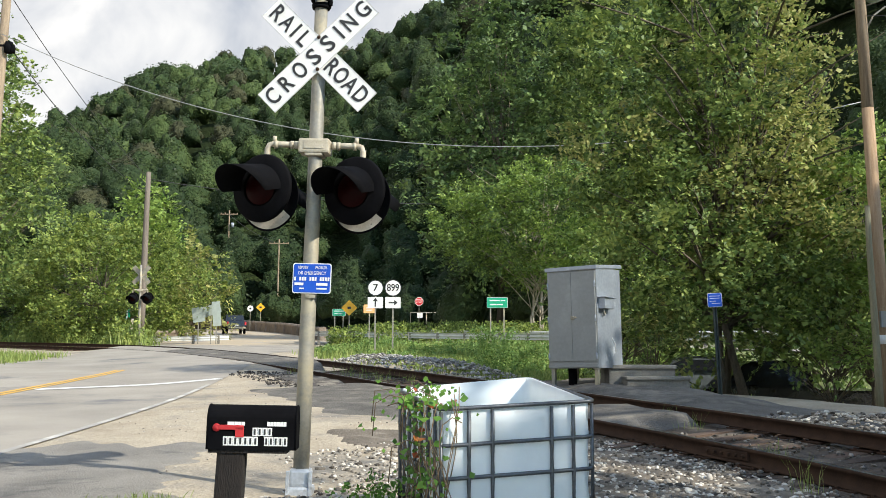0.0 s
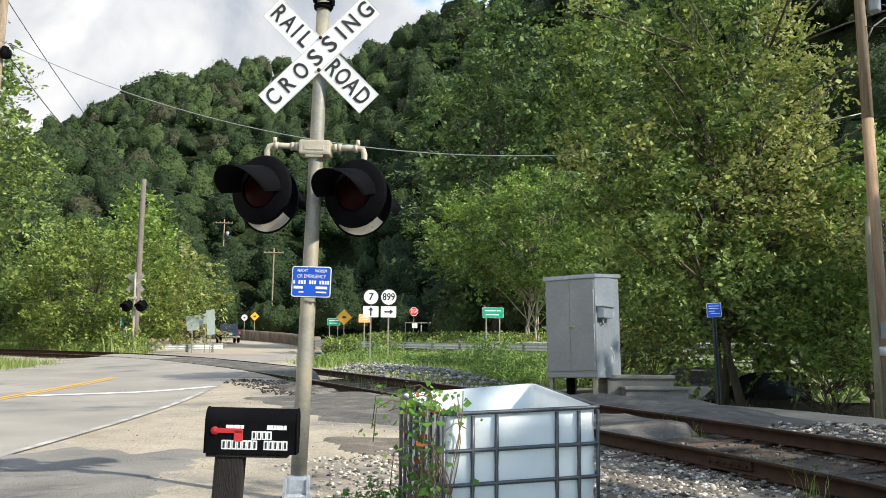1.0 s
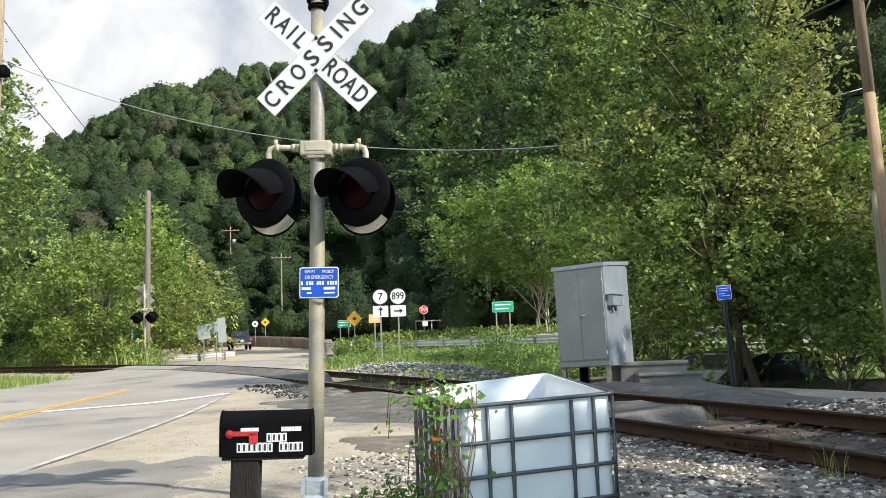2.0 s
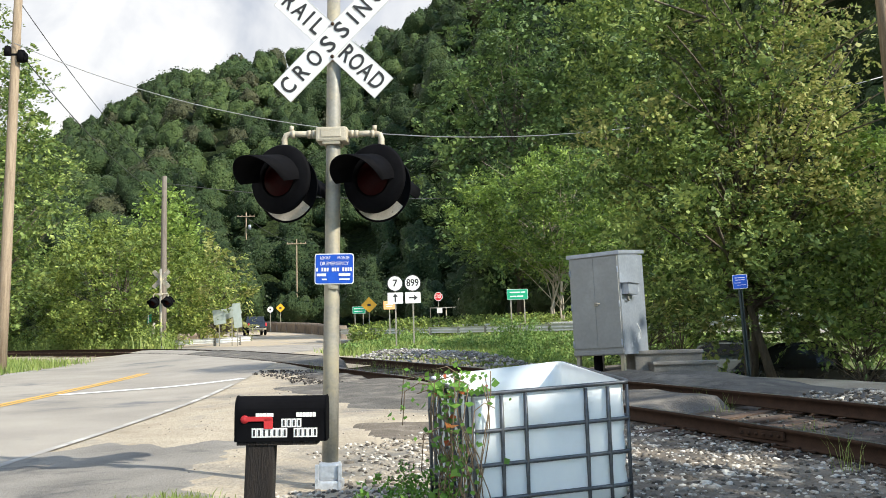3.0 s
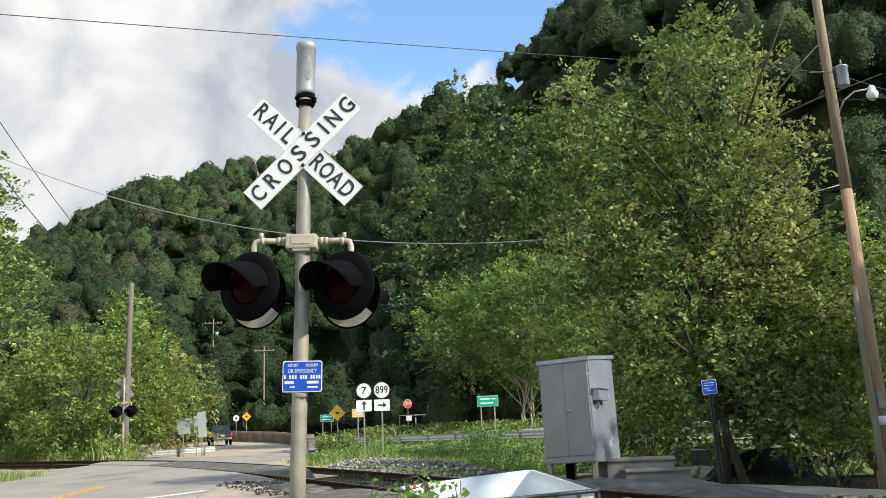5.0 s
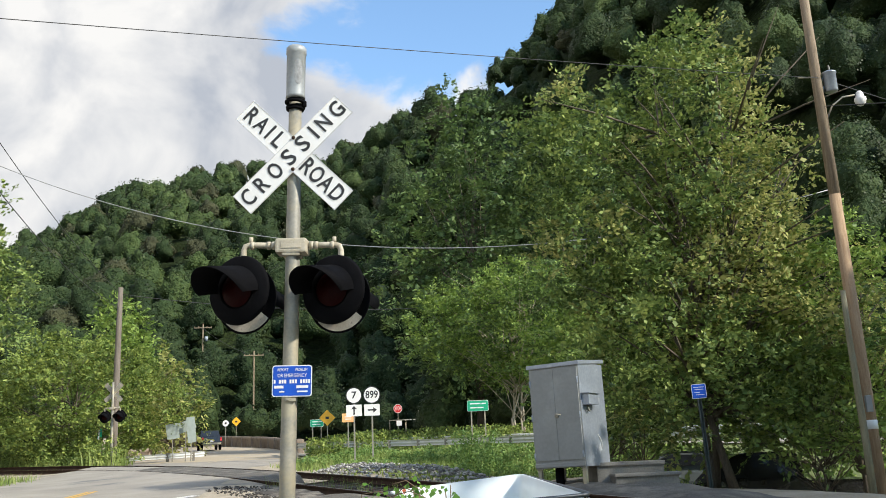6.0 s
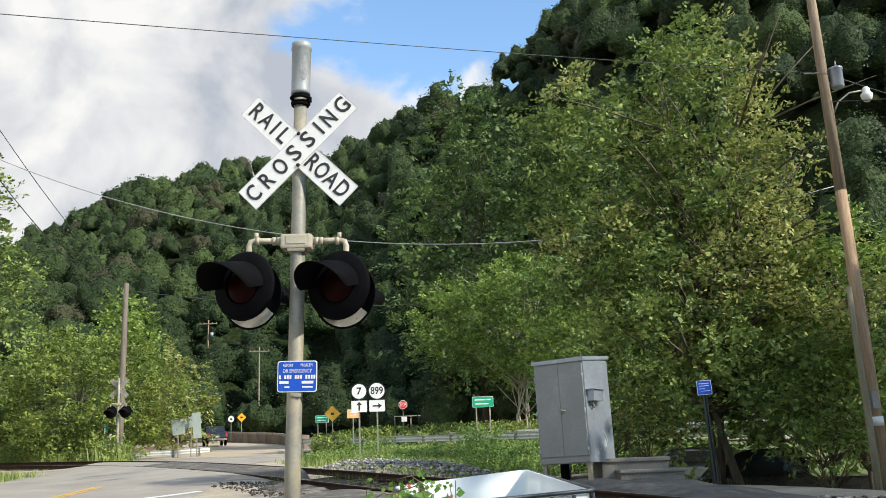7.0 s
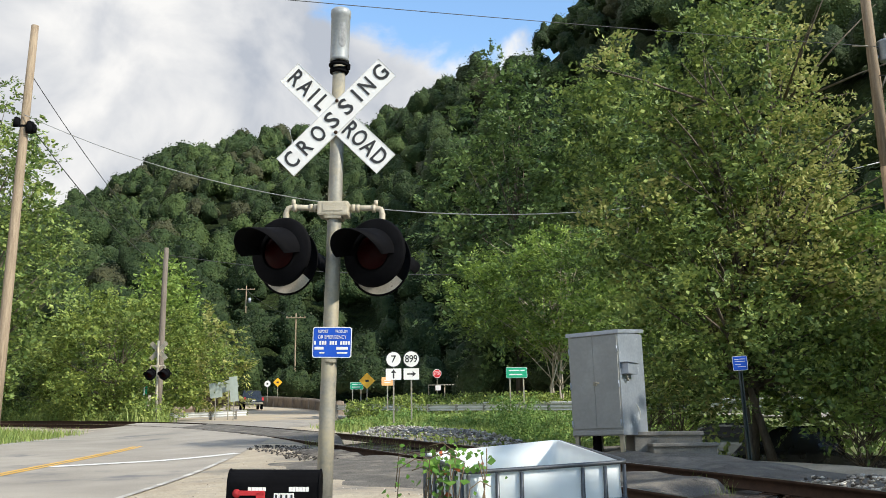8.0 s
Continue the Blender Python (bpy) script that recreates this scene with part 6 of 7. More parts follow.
# ---- road signs ----
def posts(root, xs, z_top, base, r=0.03, material=None):
    for x in xs:
        bm = bmesh.new()
        box(bm, x, 0.04, (z_top + base) / 2, r * 2, r, z_top - base, 0.003)
        part("post", bm, material or M_GALV, root)


def sign(name, x, y, zc, w, h, material, label, round_=0.04, shape="plate", turn=0.0, n_posts=1, text=None, barrows=None, border=None, base=None, ink=None, post_mat=None, yaw=0.0):
    g = gz(x, y) - 0.1 if base is None else base
    root = thing(name, label, "road sign", m=pose(x, y, 0, 0, 0, yaw))
    bm = bmesh.new()

    def form(b, ww, hh, yy):
        if shape == "disc":
            lathe(b, [(0, 0.0), (ww / 2, 0.0), (ww / 2, -0.004), (0, -0.004)], 32, m=pose(0, yy, zc, 90, 0, 0))
            for f in b.faces:
                f.smooth = False
        elif shape == "octagon":
            lathe(b, [(0, 0.0), (ww / 2 / math.cos(math.pi / 8), 0.0), (ww / 2 / math.cos(math.pi / 8), -0.004), (0, -0.004)], 8, m=pose(0, yy, zc, 90, 0, 0) @ pose(0, 0, 0, 0, 0, 22.5))
            for f in b.faces:
                f.smooth = False
        elif shape == "diamond":
            plate(b, ww, hh, 0.004, round_, m=pose(0, yy, zc, 0, 45, 0))
        else:
            plate(b, ww, hh, 0.004, round_, m=pose(0, yy, zc, 0, turn, 0))
    form(bm, w, h, 0)
    pl = part("panel", bm, border or material, root, "sign panel")
    if border:
        bm = bmesh.new()
        form(bm, w * 0.90 if shape != "plate" else w - 0.03, h * 0.90 if shape != "plate" else h - 0.03, -0.008)
        part("field", bm, material, pl)
    if text:
        words("lettering", text, h * 0.62, ink or M_INK, pl, 0, zc, -0.014, width=min(w * 0.72, h * 0.22 * len(text) + 0.06), bold=0.006)
    if barrows:
        bars("number_bars", pl, [(a * w, zc + b * h, c * w, d * h) for a, b, c, d in barrows], ink or M_WHITE, -0.014)
    xs = [0] if n_posts == 1 else [-w * 0.32, w * 0.32]
    posts(root, xs, zc + h * 0.3, g, 0.03, post_mat)
    return root


def arrow_plate(root, zc, way):
    bm = bmesh.new()
    plate(bm, 0.62, 0.45, 0.004, 0.03, m=pose(0, 0, zc))
    pl = part("arrow_panel", bm, M_WHITE, root, "white arrow panel")
    bm = bmesh.new()
    pts = [(-0.17, -0.03), (0.05, -0.03), (0.05, -0.11), (0.19, 0.0), (0.05, 0.11), (0.05, 0.03), (-0.17, 0.03)]
    f = [bm.verts.new((a, -0.003, b)) for a, b in pts]
    bm.faces.new(f)
    bmesh.ops.transform(bm, matrix=pose(0, 0, zc, 0, way, 0), verts=bm.verts)
    part("arrow", bm, M_INK, pl, "black arrow")


a7 = sign("route_sign", -2.70, 37.95, 4.31, 0.64, 0.64, M_WHITE, "round white route 7 sign with an arrow panel on a post", shape="disc", text="7", border=M_INK)
arrow_plate(a7, 3.72, -90)
a9 = sign("route_sign", -1.99, 37.95, 4.31, 0.68, 0.66, M_WHITE, "round white route 899 sign with an arrow panel on a post", shape="disc", text="899", border=M_INK)
arrow_plate(a9, 3.72, 0)
st = sign("stop_sign", -2.48, 97.1, 7.2, 0.86, 0.86, M_REDSIGN, "red octagonal stop sign with white border", shape="octagon", text="STOP", ink=M_WHITE, border=M_WHITE, base=4.0)
bm = bmesh.new()
plate(bm, 0.55, 0.5, 0.004, 0.02, m=pose(0.1, 0, 5.75))
part("lower_panel", bm, M_WHITE, st, "small white panel")
fr = thing("pipe_frame", "grey pipe barrier frame behind the guardrail", "barrier", m=pose(-2.3, 96, 0))
bm = bmesh.new()
tube(bm, [(-1.0, 0, 4.0), (-1.0, 0, 6.0), (1.9, 0, 6.0)], 0.05, 8)
tube(bm, [(0.6, 0, 4.0), (0.6, 0, 6.0)], 0.05, 8)
tube(bm, [(1.9, 0, 4.0), (1.9, 0, 6.9)], 0.06, 8)
part("frame", bm, M_GALV, fr)
WR = [(-0.12, 0.2, 0.5, 0.11), (0.28, 0.2, 0.2, 0.11), (-0.2, -0.18, 0.3, 0.11), (0.12, -0.18, 0.3, 0.11)]
sign("guide_sign", 2.62, 45.1, 4.14, 1.0, 0.50, M_GREEN, "green guide sign with white lettering on two posts", n_posts=2, barrows=WR, border=M_WHITE)
sign("guide_sign", -6.83, 62.1, 4.42, 0.85, 0.46, M_GREEN, "small green guide sign with white lettering", n_posts=2, barrows=WR, border=M_WHITE)
sign("warning_sign", -5.96, 60.1, 4.63, 0.72, 0.72, M_YELLOW, "yellow diamond warning sign on a post", shape="diamond", barrows=[(0, 0, 0.3, 0.2)], ink=M_INK)
sign("notice_sign", -3.89, 50.1, 4.07, 0.62, 0.45, M_ORANGE, "faded orange rectangular sign on a post", barrows=[(0, 0.1, 0.6, 0.1), (0, -0.15, 0.5, 0.1)], ink=M_WHITE)
sign("warning_sign", -21.27, 110.0, 7.2, 0.75, 0.75, M_YELLOW, "yellow diamond warning sign near the bridge", shape="diamond", barrows=[(0, 0, 0.35, 0.25)], ink=M_INK, base=4.2)
sign("route_sign", -22.46, 110.0, 7.05, 0.7, 0.7, M_WHITE, "small white round route sign near the bridge", shape="disc", barrows=[(0, 0, 0.3, 0.3)], ink=M_INK, base=4.2)
sign("notice_sign", 18.7, 45.5, 2.5, 0.9, 0.55, M_CASESIDE, "pale rectangular notice sign beyond the trees", barrows=[(0, 0.1, 0.7, 0.1), (0, -0.15, 0.6, 0.1)], ink=M_WHITE, base=0.5)
sign("guide_sign", -19.0, 57.0, 3.6, 0.26, 1.5, M_GREEN, "narrow green and white marker sign edge-on", n_posts=2, barrows=[(-0.2, 0.0, 0.3, 0.9)], base=1.8)
for dx, dy, z, w, h, t, lab in ((-14.9, 57.6, 4.05, 0.75, 0.9, -8, "white tilted sign panel seen from behind"), (-14.2, 57.9, 4.35, 1.15, 0.62, -20, "white tilted sign panel seen from behind"), (-13.75, 57.4, 4.1, 0.5, 1.5, -5, "white narrow sign panel seen from behind")):
    sign("sign_back", dx, dy, z, w, h, mat("pale_sign_back", 0.5, 0.2, ramp=((0.3, (0.30, 0.34, 0.30)), (0.7, (0.42, 0.46, 0.42))), scale=5, bump=0), lab, turn=t, base=1.9)
# emergency notice on a steel channel post beyond the track
b2 = thing("notice_post", "dark steel channel post with a small blue notice plate", "sign", m=pose(5.12, 17.3, 0.80, 0, -2.2, 0))
bm = bmesh.new()
box(bm, -0.025, 0, 0.85, 0.018, 0.05, 2.0, 0.003)
box(bm, 0.025, 0, 0.85, 0.018, 0.05, 2.0, 0.003)
box(bm, 0.0, 0.02, 0.85, 0.05, 0.008, 2.0, 0.002)
part("post", bm, mat("dark_post_paint", 0.7, 0.2, ramp=((0.3, (0.025, 0.035, 0.03)), (0.7, (0.06, 0.075, 0.07))), scale=10, bump=0.2), b2)
info_plate(b2, 1.82, 0.26, 0.26, -0.04, text=False, turn=-12)


# ---- guardrails and bridge walls ----
BEAM = [(0.0, 0.155), (-0.03, 0.13), (-0.08, 0.11), (-0.08, 0.06), (-0.02, 0.02), (-0.02, -0.02), (-0.08, -0.06), (-0.08, -0.11), (-0.03, -0.13), (0.0, -0.155),
        (0.004, -0.155), (-0.026, -0.127), (-0.076, -0.108), (-0.076, -0.062), (-0.016, -0.022), (-0.016, 0.022), (-0.076, 0.062), (-0.076, 0.108), (-0.026, 0.127), (0.004, 0.155)]


def guardrail(pts, label, gap=1.9, face=1):
    plan = spline([(p[0], p[1]) for p in pts], 0.6)
    t = np.linspace(0, 1, len(pts))
    zz = np.interp(np.linspace(0, 1, len(plan)), t, [p[2] for p in pts])
    root = thing("guardrail", label, "guardrail", group="guardrails")
    part("beam", sweep(plan, zz - 0.155, [(face * a, b) for a, b in BEAM], [M_RAILGALV]), None, root, "pale galvanised W-beam")
    arc = np.concatenate([[0], np.cumsum(np.linalg.norm(np.diff(plan, axis=0), axis=1))])
    for s in np.arange(0.4, arc[-1], gap):
        i = int(np.searchsorted(arc, s))
        x, y = plan[min(i, len(plan) - 1)]
        zt = zz[min(i, len(zz) - 1)]
        g = min(gz(x, y), zt - 0.5)
        bm = bmesh.new()
        box(bm, x, y + 0.09, (zt + 0.02 + g) / 2, 0.15, 0.15, zt + 0.02 - g, 0.01)
        part("post", bm, M_POSTWOOD, root)
    return root


M_RAILGALV = mat("guardrail_steel", 0.5, 0.35, ramp=((0.3, (0.48, 0.48, 0.46)), (0.7, (0.66, 0.66, 0.63))), scale=1.5, fine=20, bump=0.1, depth=0.002, wear=(0.30, 0.27, 0.22), wear_scale=1.5, wear_at=(0.6, 0.8))
M_POSTWOOD = mat("grey_post_wood", 0.9, ramp=((0.3, (0.12, 0.11, 0.09)), (0.7, (0.26, 0.24, 0.20))), scale=5, fine=40, bump=0.6, depth=0.01)
guardrail([(-9.3, 66.0, 3.55), (-6.9, 55.2, 3.07), (-0.27, 50.3, 2.84), (5.14, 45.4, 2.66), (11.5, 41.0, 2.6), (19, 37, 2.5), (30, 33, 2.4)], "long galvanised guardrail along the far road")
guardrail([(-3.5, 57.0, 3.15), (4.0, 52.0, 2.95), (12, 47.0, 2.85), (24, 41, 2.8)], "galvanised guardrail on the far side of the road", face=-1)
guardrail([(-18.5, 57.6, 2.70), (-16.3, 58.2, 2.74), (-14.6, 58.5, 2.80), (-13.3, 59.0, 2.86)], "short pale guardrail end by the bridge")
far_road = new("road_branch", strip("road_branch", spline([(-6.5, 62), (-2.5, 56), (3, 50.6), (9, 46), (18, 41), (40, 32), (80, 18)], 0.6), 2.6, 2.6, 0.09, M_ASPHALT, None, None, 6))
tagged(far_road, "pale asphalt side road behind the guardrail", "road", kind="structure")


def parapet(pts, h, label):
    plan = spline([(p[0], p[1]) for p in pts], 1.0)
    zz = np.interp(np.linspace(0, 1, len(plan)), np.linspace(0, 1, len(pts)), [p[2] for p in pts])
    root = thing("bridge_parapet", label, "parapet", group="bridge parapets")
    part("wall", sweep(plan, zz, [(-0.15, -h - 1.2), (-0.15, -0.28), (-0.22, -0.25), (-0.22, 0.0), (0.22, 0.0), (0.22, -0.25), (0.15, -0.28), (0.15, -h - 1.2)], [M_CONCRETEB]), None, root)
    for i in range(0, len(plan), 4):
        bm = bmesh.new()
        box(bm, plan[i, 0], plan[i, 1], zz[i] - h / 2 - 0.3, 0.5, 0.35, h + 0.55, 0.02)
        part("pilaster", bm, M_CONCRETEB, root)


M_CONCRETEB = mat("brown_stained_concrete", 0.9, ramp=((0.3, (0.17, 0.13, 0.10)), (0.7, (0.34, 0.275, 0.21))), scale=0.8, fine=15, bump=0.4, depth=0.02, wear=(0.08, 0.065, 0.05), wear_scale=0.7, wear_at=(0.56, 0.72))
parapet([(-8.9, 70, 3.70), (-10.6, 78, 4.15), (-14.2, 92, 4.85), (-18.8, 104, 5.5), (-26, 117, 6.2), (-38, 130, 6.8)], 0.9, "brown-stained concrete bridge parapet")
parapet([(-19.2, 62, 3.2), (-20.5, 74, 3.6), (-23, 84, 4.2)], 0.7, "dark low bridge wall on the far side of the road")


# ---- vehicles ----
def pickup(m, paint, label, bed=True):
    root = thing("pickup_truck" if bed else "car", label, "vehicle", m=m)
    M_GLASS = mat("dark_window_glass", 0.08, ramp=((0.3, (0.01, 0.012, 0.014)), (0.7, (0.02, 0.022, 0.025))), bump=0)
    # side outline, nose at +x
    if bed:
        side = [(-2.75, 0.55), (-2.78, 0.75), (-2.72, 1.22), (-1.05, 1.24), (-0.95, 1.28), (-0.82, 1.86), (-0.55, 1.92), (0.45, 1.90), (0.68, 1.82), (1.25, 1.28), (2.45, 1.16), (2.66, 1.02), (2.70, 0.55), (2.3, 0.42), (-2.4, 0.46)]
    else:
        side = [(-2.2, 0.40), (-2.25, 0.75), (-2.1, 1.02), (-1.7, 1.06), (-1.05, 1.42), (-0.3, 1.48), (0.3, 1.42), (1.05, 1.02), (2.0, 0.90), (2.25, 0.72), (2.28, 0.40), (1.9, 0.30), (-1.9, 0.30)]
    bm = bmesh.new()
    rows = []
    for y, ins in ((-0.93, 0.05), (-0.97, 0.0), (-0.90, -0.0), (0.90, -0.0), (0.97, 0.0), (0.93, 0.05)):
        row = []
        for x, z in side:
            narrow = 1 - 0.16 * max(0, (z - 1.15) / 0.75)
            row.append(bm.verts.new((x * (1 - ins * 0.15), y * narrow, z - (ins * 0.3 if z > 0.8 else -ins * 0.3))))
        rows.append(row)
    for a, b in zip(rows, rows[1:]):
        for k in range(len(side)):
            bm.faces.new((a[k], a[(k + 1) % len(side)], b[(k + 1) % len(side)], b[k]))
    bm.faces.new(rows[0][::-1])
    bm.faces.new(rows[-1])
    bmesh.ops.recalc_face_normals(bm, faces=bm.faces[:])
    body = part("body", bm, paint, root)
    tops = [p for p in side if p[1] > 1.2] if bed else [p for p in side if p[1] > 1.1]
    for s in (-1, 1):
        bm = bmesh.new()
        if bed:
            w = [(-0.78, 1.34), (-0.70, 1.78), (0.50, 1.78), (0.98, 1.34)]
        else:
            w = [(-1.45, 1.08), (-0.95, 1.36), (0.2, 1.38), (0.80, 1.08)]
        vs = [bm.verts.new((x, s * (0.985 * (1 - 0.16 * max(0, (z - 1.15) / 0.75))), z)) for x, z in w]
        bm.faces.new(vs)
        part("side_window", bm, M_GLASS, body, "dark window glass")
    bm = bmesh.new()
    if bed:
        vs = [bm.verts.new(p) for p in ((-0.955, -0.72, 1.36), (-0.955, 0.72, 1.36), (-0.86, 0.66, 1.80), (-0.86, -0.66, 1.80))]
    else:
        vs = [bm.verts.new(p) for p in ((-1.66, -0.72, 1.10), (-1.66, 0.72, 1.10), (-1.09, 0.66, 1.42), (-1.09, -0.66, 1.42))]
    bm.faces.new(vs)
    bmesh.ops.translate(bm, verts=bm.verts, vec=(-0.02, 0, 0.01))
    part("rear_window", bm, M_GLASS, body, "dark window glass")
    back = side[1][0]
    for s in (-1, 1):
        bm = bmesh.new()
        box(bm, back + 0.02, s * 0.84, 1.0 if bed else 0.85, 0.10, 0.16, 0.32 if bed else 0.18, 0.01)
        part("tail_light", bm, M_REDSIGN, body, "red tail light")
    bm = bmesh.new()
    box(bm, back - 0.06, 0, 0.58 if bed else 0.5, 0.16, 1.7, 0.18, 0.03)
    part("bumper", bm, M_GALV if bed else paint, root)
    bm = bmesh.new()
    box(bm, back - 0.01, 0, 0.85 if bed else 0.75, 0.02, 0.32, 0.16, 0.003)
    part("plate_panel", bm, M_WHITE, root, "plain pale plate")
    for x in ((-1.75, 1.75) if bed else (-1.4, 1.4)):
        for s in (-1, 1):
            bm = bmesh.new()
            lathe(bm, [(0.20, -0.11), (0.33, -0.11), (0.37, -0.07), (0.37, 0.07), (0.33, 0.11), (0.20, 0.11)], 24, m=pose(x, s * 0.86, 0.37, 90, 0, 0))
            wheel = part("wheel", bm, M_BLACK, root, "black tyre", True)
            bm = bmesh.new()
            lathe(bm, [(0, 0.08), (0.10, 0.10), (0.21, 0.06), (0.21, -0.06), (0.10, -0.10), (0, -0.08)], 16, m=pose(x, s * 0.86, 0.37, 90, 0, 0))
            part("rim", bm, M_GALV, wheel, "grey wheel rim", True)
    return root


P_BLACK = mat("black_car_paint", 0.15, 0.0, ramp=((0.3, (0.010, 0.010, 0.012)), (0.7, (0.018, 0.018, 0.02))), bump=0)
P_GREY = mat("grey_car_paint", 0.2, 0.3, ramp=((0.3, (0.12, 0.14, 0.15)), (0.7, (0.18, 0.20, 0.21))), bump=0)
pickup(pose(-21.0, 95.0, gz(-21, 95) + 0.0, 0, 0, 108), P_BLACK, "black pickup truck driving off over the bridge")
pickup(pose(7.95, 23.3, gz(7.95, 23.3) - 0.03, 0, 0, 174), P_BLACK, "black parked pickup truck with red tail lights beyond the berm")
pickup(pose(7.0, 26.8, gz(7.0, 26.8) - 0.03, 0, 0, 168), P_GREY, "grey parked car under the trees", bed=False)


# ---- weeds and grass ----
def weeds(name, xs, ys, hs, label, material, leaf=0.07, per=26, spread=0.18, zs=None):
    """Leafy weeds: leaves round upright stalks."""
    C, O, S = [], [], []
    base = ground_z(np.asarray(xs), np.asarray(ys)) if zs is None else zs
    for x, y, h, z in zip(xs, ys, hs, base):
        n = int(per * (0.5 + h))
        t = rng.uniform(0.05, 1, n) ** 0.8
        a = rng.uniform(0, 2 * math.pi, n)
        r = spread * (0.35 + 0.65 * rng.uniform(0, 1, n)) * (1.15 - 0.6 * t) * (0.5 + h)
        d = np.stack([np.cos(a), np.sin(a), 0.3 + 0 * a], 1)
        C.append(np.stack([x + r * np.cos(a), y + r * np.sin(a), z + h * t], 1))
        O.append(d)
    C, O = np.concatenate(C), np.concatenate(O)
    V = leaf_quads(C, np.full(len(C), leaf), O, aspect=0.5)
    ob = new(name, mesh_np(name, V, quads(len(C)), [material]))
    return tagged(ob, label, "plants", kind="stuff")


def grass(name, xs, ys, hs, label, material, blades=14, w=0.012, spread=0.12, zs=None):
    """Tufts of bent grass blades."""
    base = ground_z(np.asarray(xs), np.asarray(ys)) if zs is None else np.asarray(zs)
    n = len(xs) * blades
    x0 = np.repeat(xs, blades) + rng.normal(0, spread, n)
    y0 = np.repeat(ys, blades) + rng.normal(0, spread, n)
    z0, h = np.repeat(base, blades), np.repeat(hs, blades) * rng.uniform(0.5, 1.15, n)
    a = rng.uniform(0, 2 * math.pi, n)
    lean = rng.uniform(0.1, 0.55, n) * h
    b = rng.uniform(0, math.pi, n)
    wx, wy = np.cos(b) * w, np.sin(b) * w
    p0 = np.stack([x0, y0, z0], 1)
    p1 = np.stack([x0 + np.cos(a) * lean * 0.35, y0 + np.sin(a) * lean * 0.35, z0 + h * 0.6], 1)
    p2 = np.stack([x0 + np.cos(a) * lean, y0 + np.sin(a) * lean, z0 + h], 1)
    W = np.stack([wx, wy, 0 * wx], 1)
    V = np.stack([p0 - W, p0 + W, p1 + W * 0.8, p1 - W * 0.8, p2 + W * 0.12, p2 - W * 0.12], 1).reshape(-1, 3)
    k = np.arange(n)[:, None] * 6
    F = np.concatenate([k + np.array([[0, 1, 2, 3]]), k + np.array([[3, 2, 4, 5]])])
    ob = new(name, mesh_np(name, V, F, [material]))
    return tagged(ob, label, "plants", kind="stuff")


bed = new("ground_grass", grid_mesh("ground_grass", np.linspace(-6, 24, 70), np.linspace(24, 60, 70), lambda X, Y: ground_z(X, Y) + 0.02 - 0.6 * (1 - smooth(3.0, 4.2, to_track(X, Y)[0])) - 0.6 * (1 - smooth(5.0, 6.5, to_road(X, Y).reshape(X.shape))), M_GRASSBED))
tagged(bed, "rough grassy ground between track and guardrail", "ground", kind="structure")
# weedy bank between track and guardrail
x, y = scatter(3000, -6, 11, 22, 47)
s, i = to_track(x, y)
r = to_road(x, y)
gl = np.interp(x, [-9.3, -6.9, -0.27, 5.14, 11.5, 19], [66, 55.2, 50.3, 45.4, 41, 37])
patch = np.sin(x * 0.9 + 1.0) * np.sin(y * 0.55 + x * 0.3)
ok = (s > 4.0) & (r > 5.6) & (y > 21.5) & (y < gl - 0.8) & (x < 11) & ~((x > 1.5) & (x < 6) & (y < 19.5)) & (patch > -0.15)
x1, y1 = x[ok], y[ok]
weeds("weeds", x1, y1, rng.uniform(0.16, 0.44, len(x1)) * (1 + 0.5 * (patch[ok] > 0.5)) * (1 - 0.5 * smooth(-12, -2, (y - gl)[ok])), "tangled green roadside weeds", LEAF_WEED, 0.10, 30, 0.3)
ok = (s > 3.2) & (r > 5.2) & (y < gl + 0.5)
grass("bank_grass", x[ok], y[ok], rng.uniform(0.15, 0.36, ok.sum()), "long light green grass", LEAF_GRASS, 10, 0.018, 0.26)
# tall weeds in front of the guardrail
x, y = scatter(36, 0.9, 2.3, 26, 28.8)
weeds("tall_weeds", x, y, rng.uniform(0.5, 1.45, 36), "tall leafy green weeds", LEAF_WEED, 0.085, 48, 0.17)
x, y = scatter(700, -6.5, 12, 51, 60)
ok = (to_road(x, y) > 5.5)
weeds("far_weeds", x[ok], y[ok], rng.uniform(0.4, 1.3, ok.sum()), "tall green weeds behind the guardrail", LEAF_BUSH, 0.16, 34, 0.32)
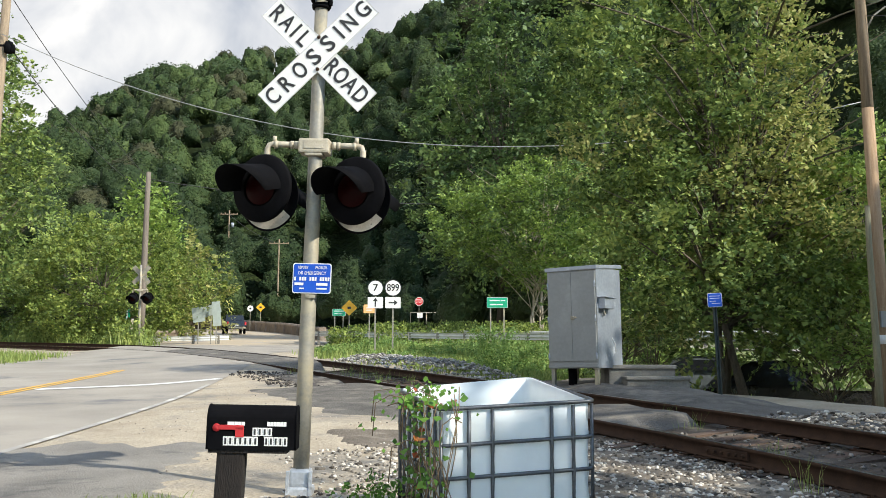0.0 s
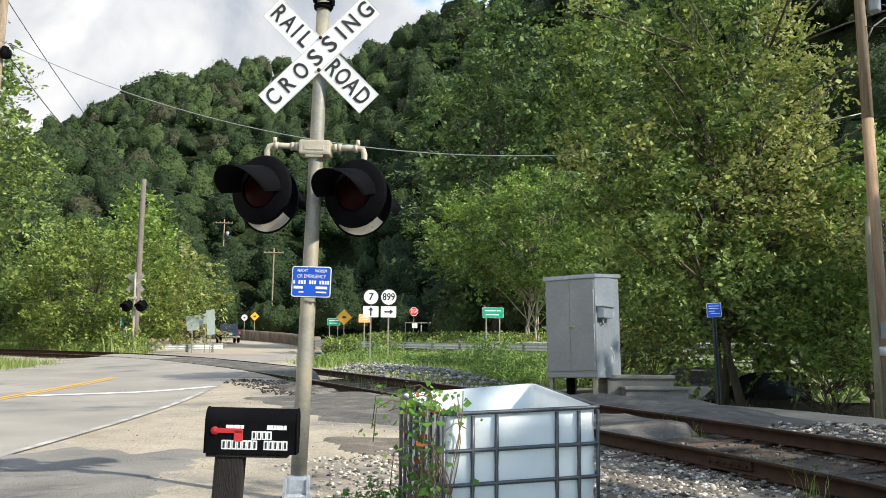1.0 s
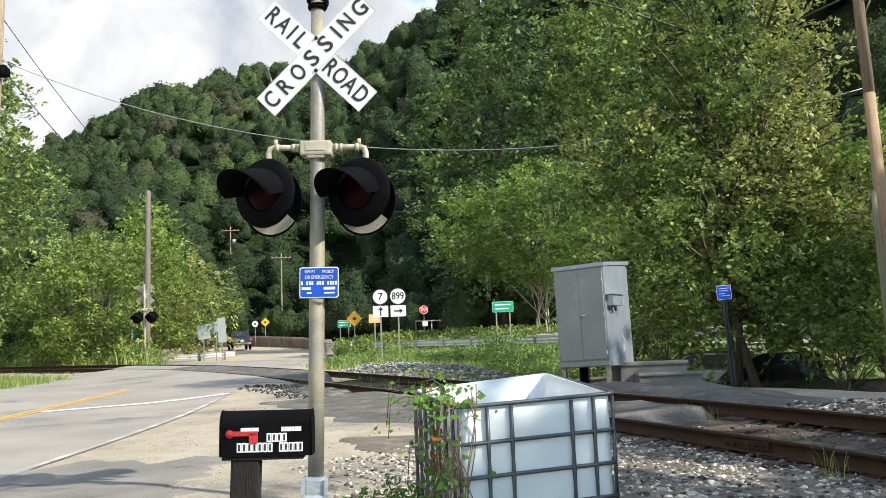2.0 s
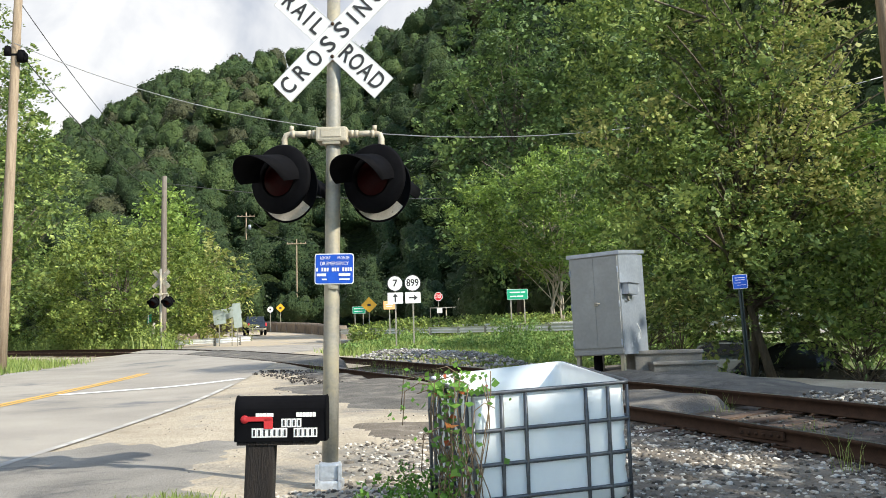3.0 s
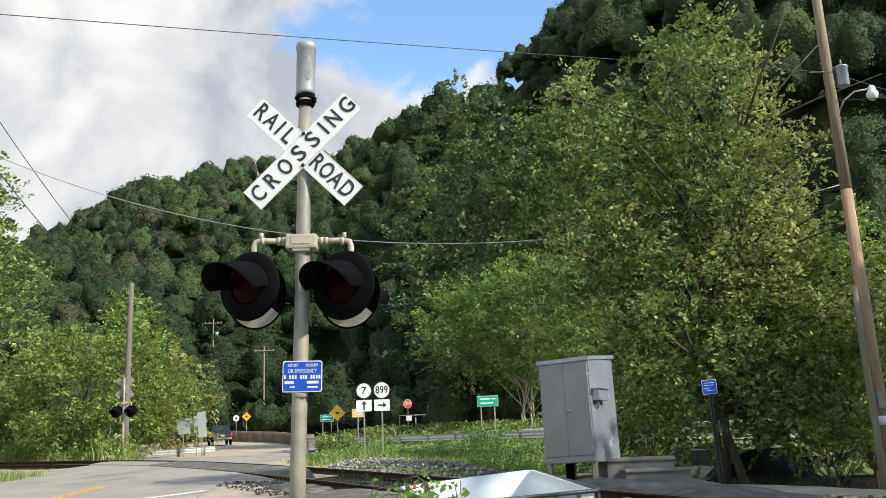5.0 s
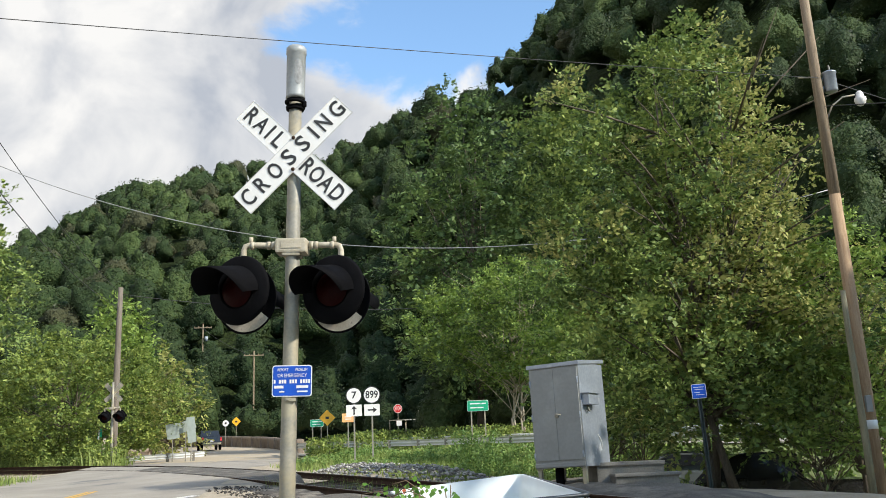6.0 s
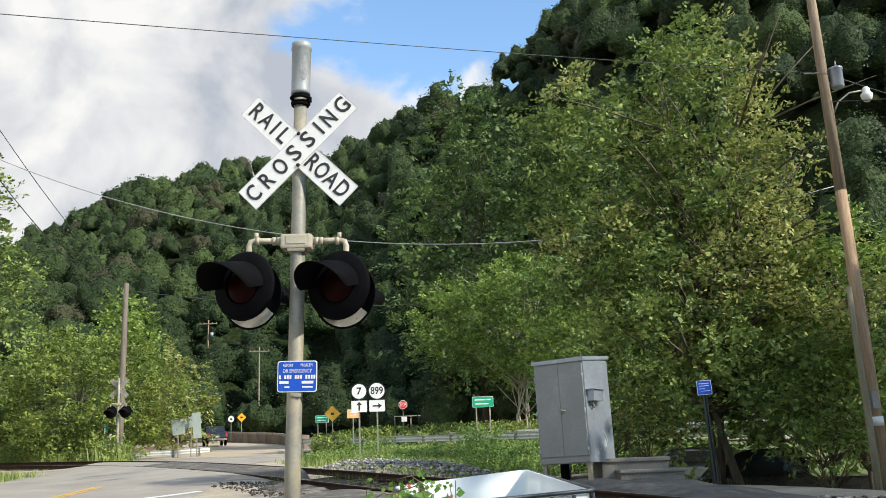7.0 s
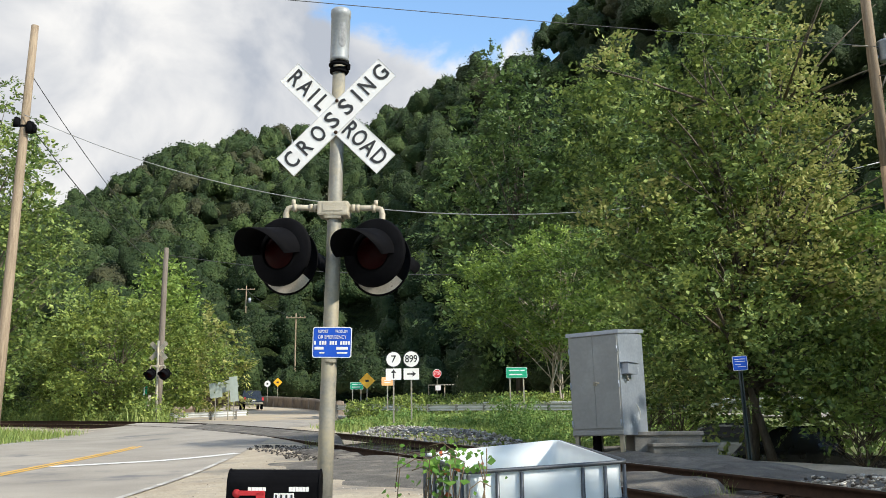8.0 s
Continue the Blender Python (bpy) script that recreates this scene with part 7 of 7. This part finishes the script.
# grass on the near roadside corner and by the far signal
x, y = scatter(2200, -26, -13.4, 27, 39)
r, (s, _) = to_road(x, y), to_track(x, y)
ok = (r < -4.7) & (s < -2.2)
grass("verge_grass", x[ok], y[ok], rng.uniform(0.15, 0.4, ok.sum()), "short green verge grass", LEAF_GRASS, 8, 0.014, 0.2)
x, y = scatter(1600, -34, -13.0, 46, 62)
r, (s, _) = to_road(x, y), to_track(x, y)
ok = (r < -4.4) & (s > 1.7) & ((x < -18.7) | (y < 53))
grass("verge_grass", x[ok], y[ok], rng.uniform(0.4, 1.0, ok.sum()), "tall pale green verge grass", LEAF_GRASS, 24, 0.02, 0.3)
x1, y1 = x[ok][:700], y[ok][:700]
weeds("verge_weeds", x1, y1, rng.uniform(0.5, 1.6, len(x1)), "bushy green verge weeds", LEAF_BUSH, 0.18, 24, 0.4)
# tufts along the rails
tx, ty, th, tz = [], [], [], []
for a, o, h in ((9.5, -1.5, 0.3), (10.4, -1.1, 0.35), (12.2, -1.2, 0.32), (12.4, 0.2, 0.28), (14.2, -0.2, 0.22), (16.2, 0.35, 0.28), (16.6, 1.1, 0.2), (17.2, 0.5, 0.34), (19.2, 0.3, 0.24), (26.0, 0.2, 0.3), (26.8, -0.2, 0.34), (27.6, 0.3, 0.3), (28.4, 0.0, 0.36), (29.2, -0.3, 0.4), (30.0, 0.1, 0.4), (30.6, -0.9, 0.35), (31.2, -1.1, 0.4), (31.4, 0.2, 0.3), (29.0, 0.4, 0.3), (27.0, 0.5, 0.25)):
    i = int(np.searchsorted(ARC, a))
    p = TRACK[i] + TRACK_N[i] * o
    tx.append(p[0]), ty.append(p[1]), th.append(h), tz.append(float(plane(p[1])) - 0.03)
grass("rail_grass", np.array(tx), np.array(ty), np.array(th), "grass tufts growing between the rails", LEAF_GRASS, 18, 0.0035, 0.09, np.array(tz))
x, y = scatter(46, -0.75, -0.1, 5.9, 7.6)
weeds("near_weeds", x, y, rng.uniform(0.12, 0.34, len(x)), "low green weeds beside the container", LEAF_VINE, 0.045, 26, 0.09)
x, y = scatter(40, -2.5, -1.9, 6.6, 7.2)
grass("near_grass", x, y, rng.uniform(0.05, 0.12, len(x)), "small patch of grass by the mailbox", LEAF_GRASS, 30, 0.005, 0.08)
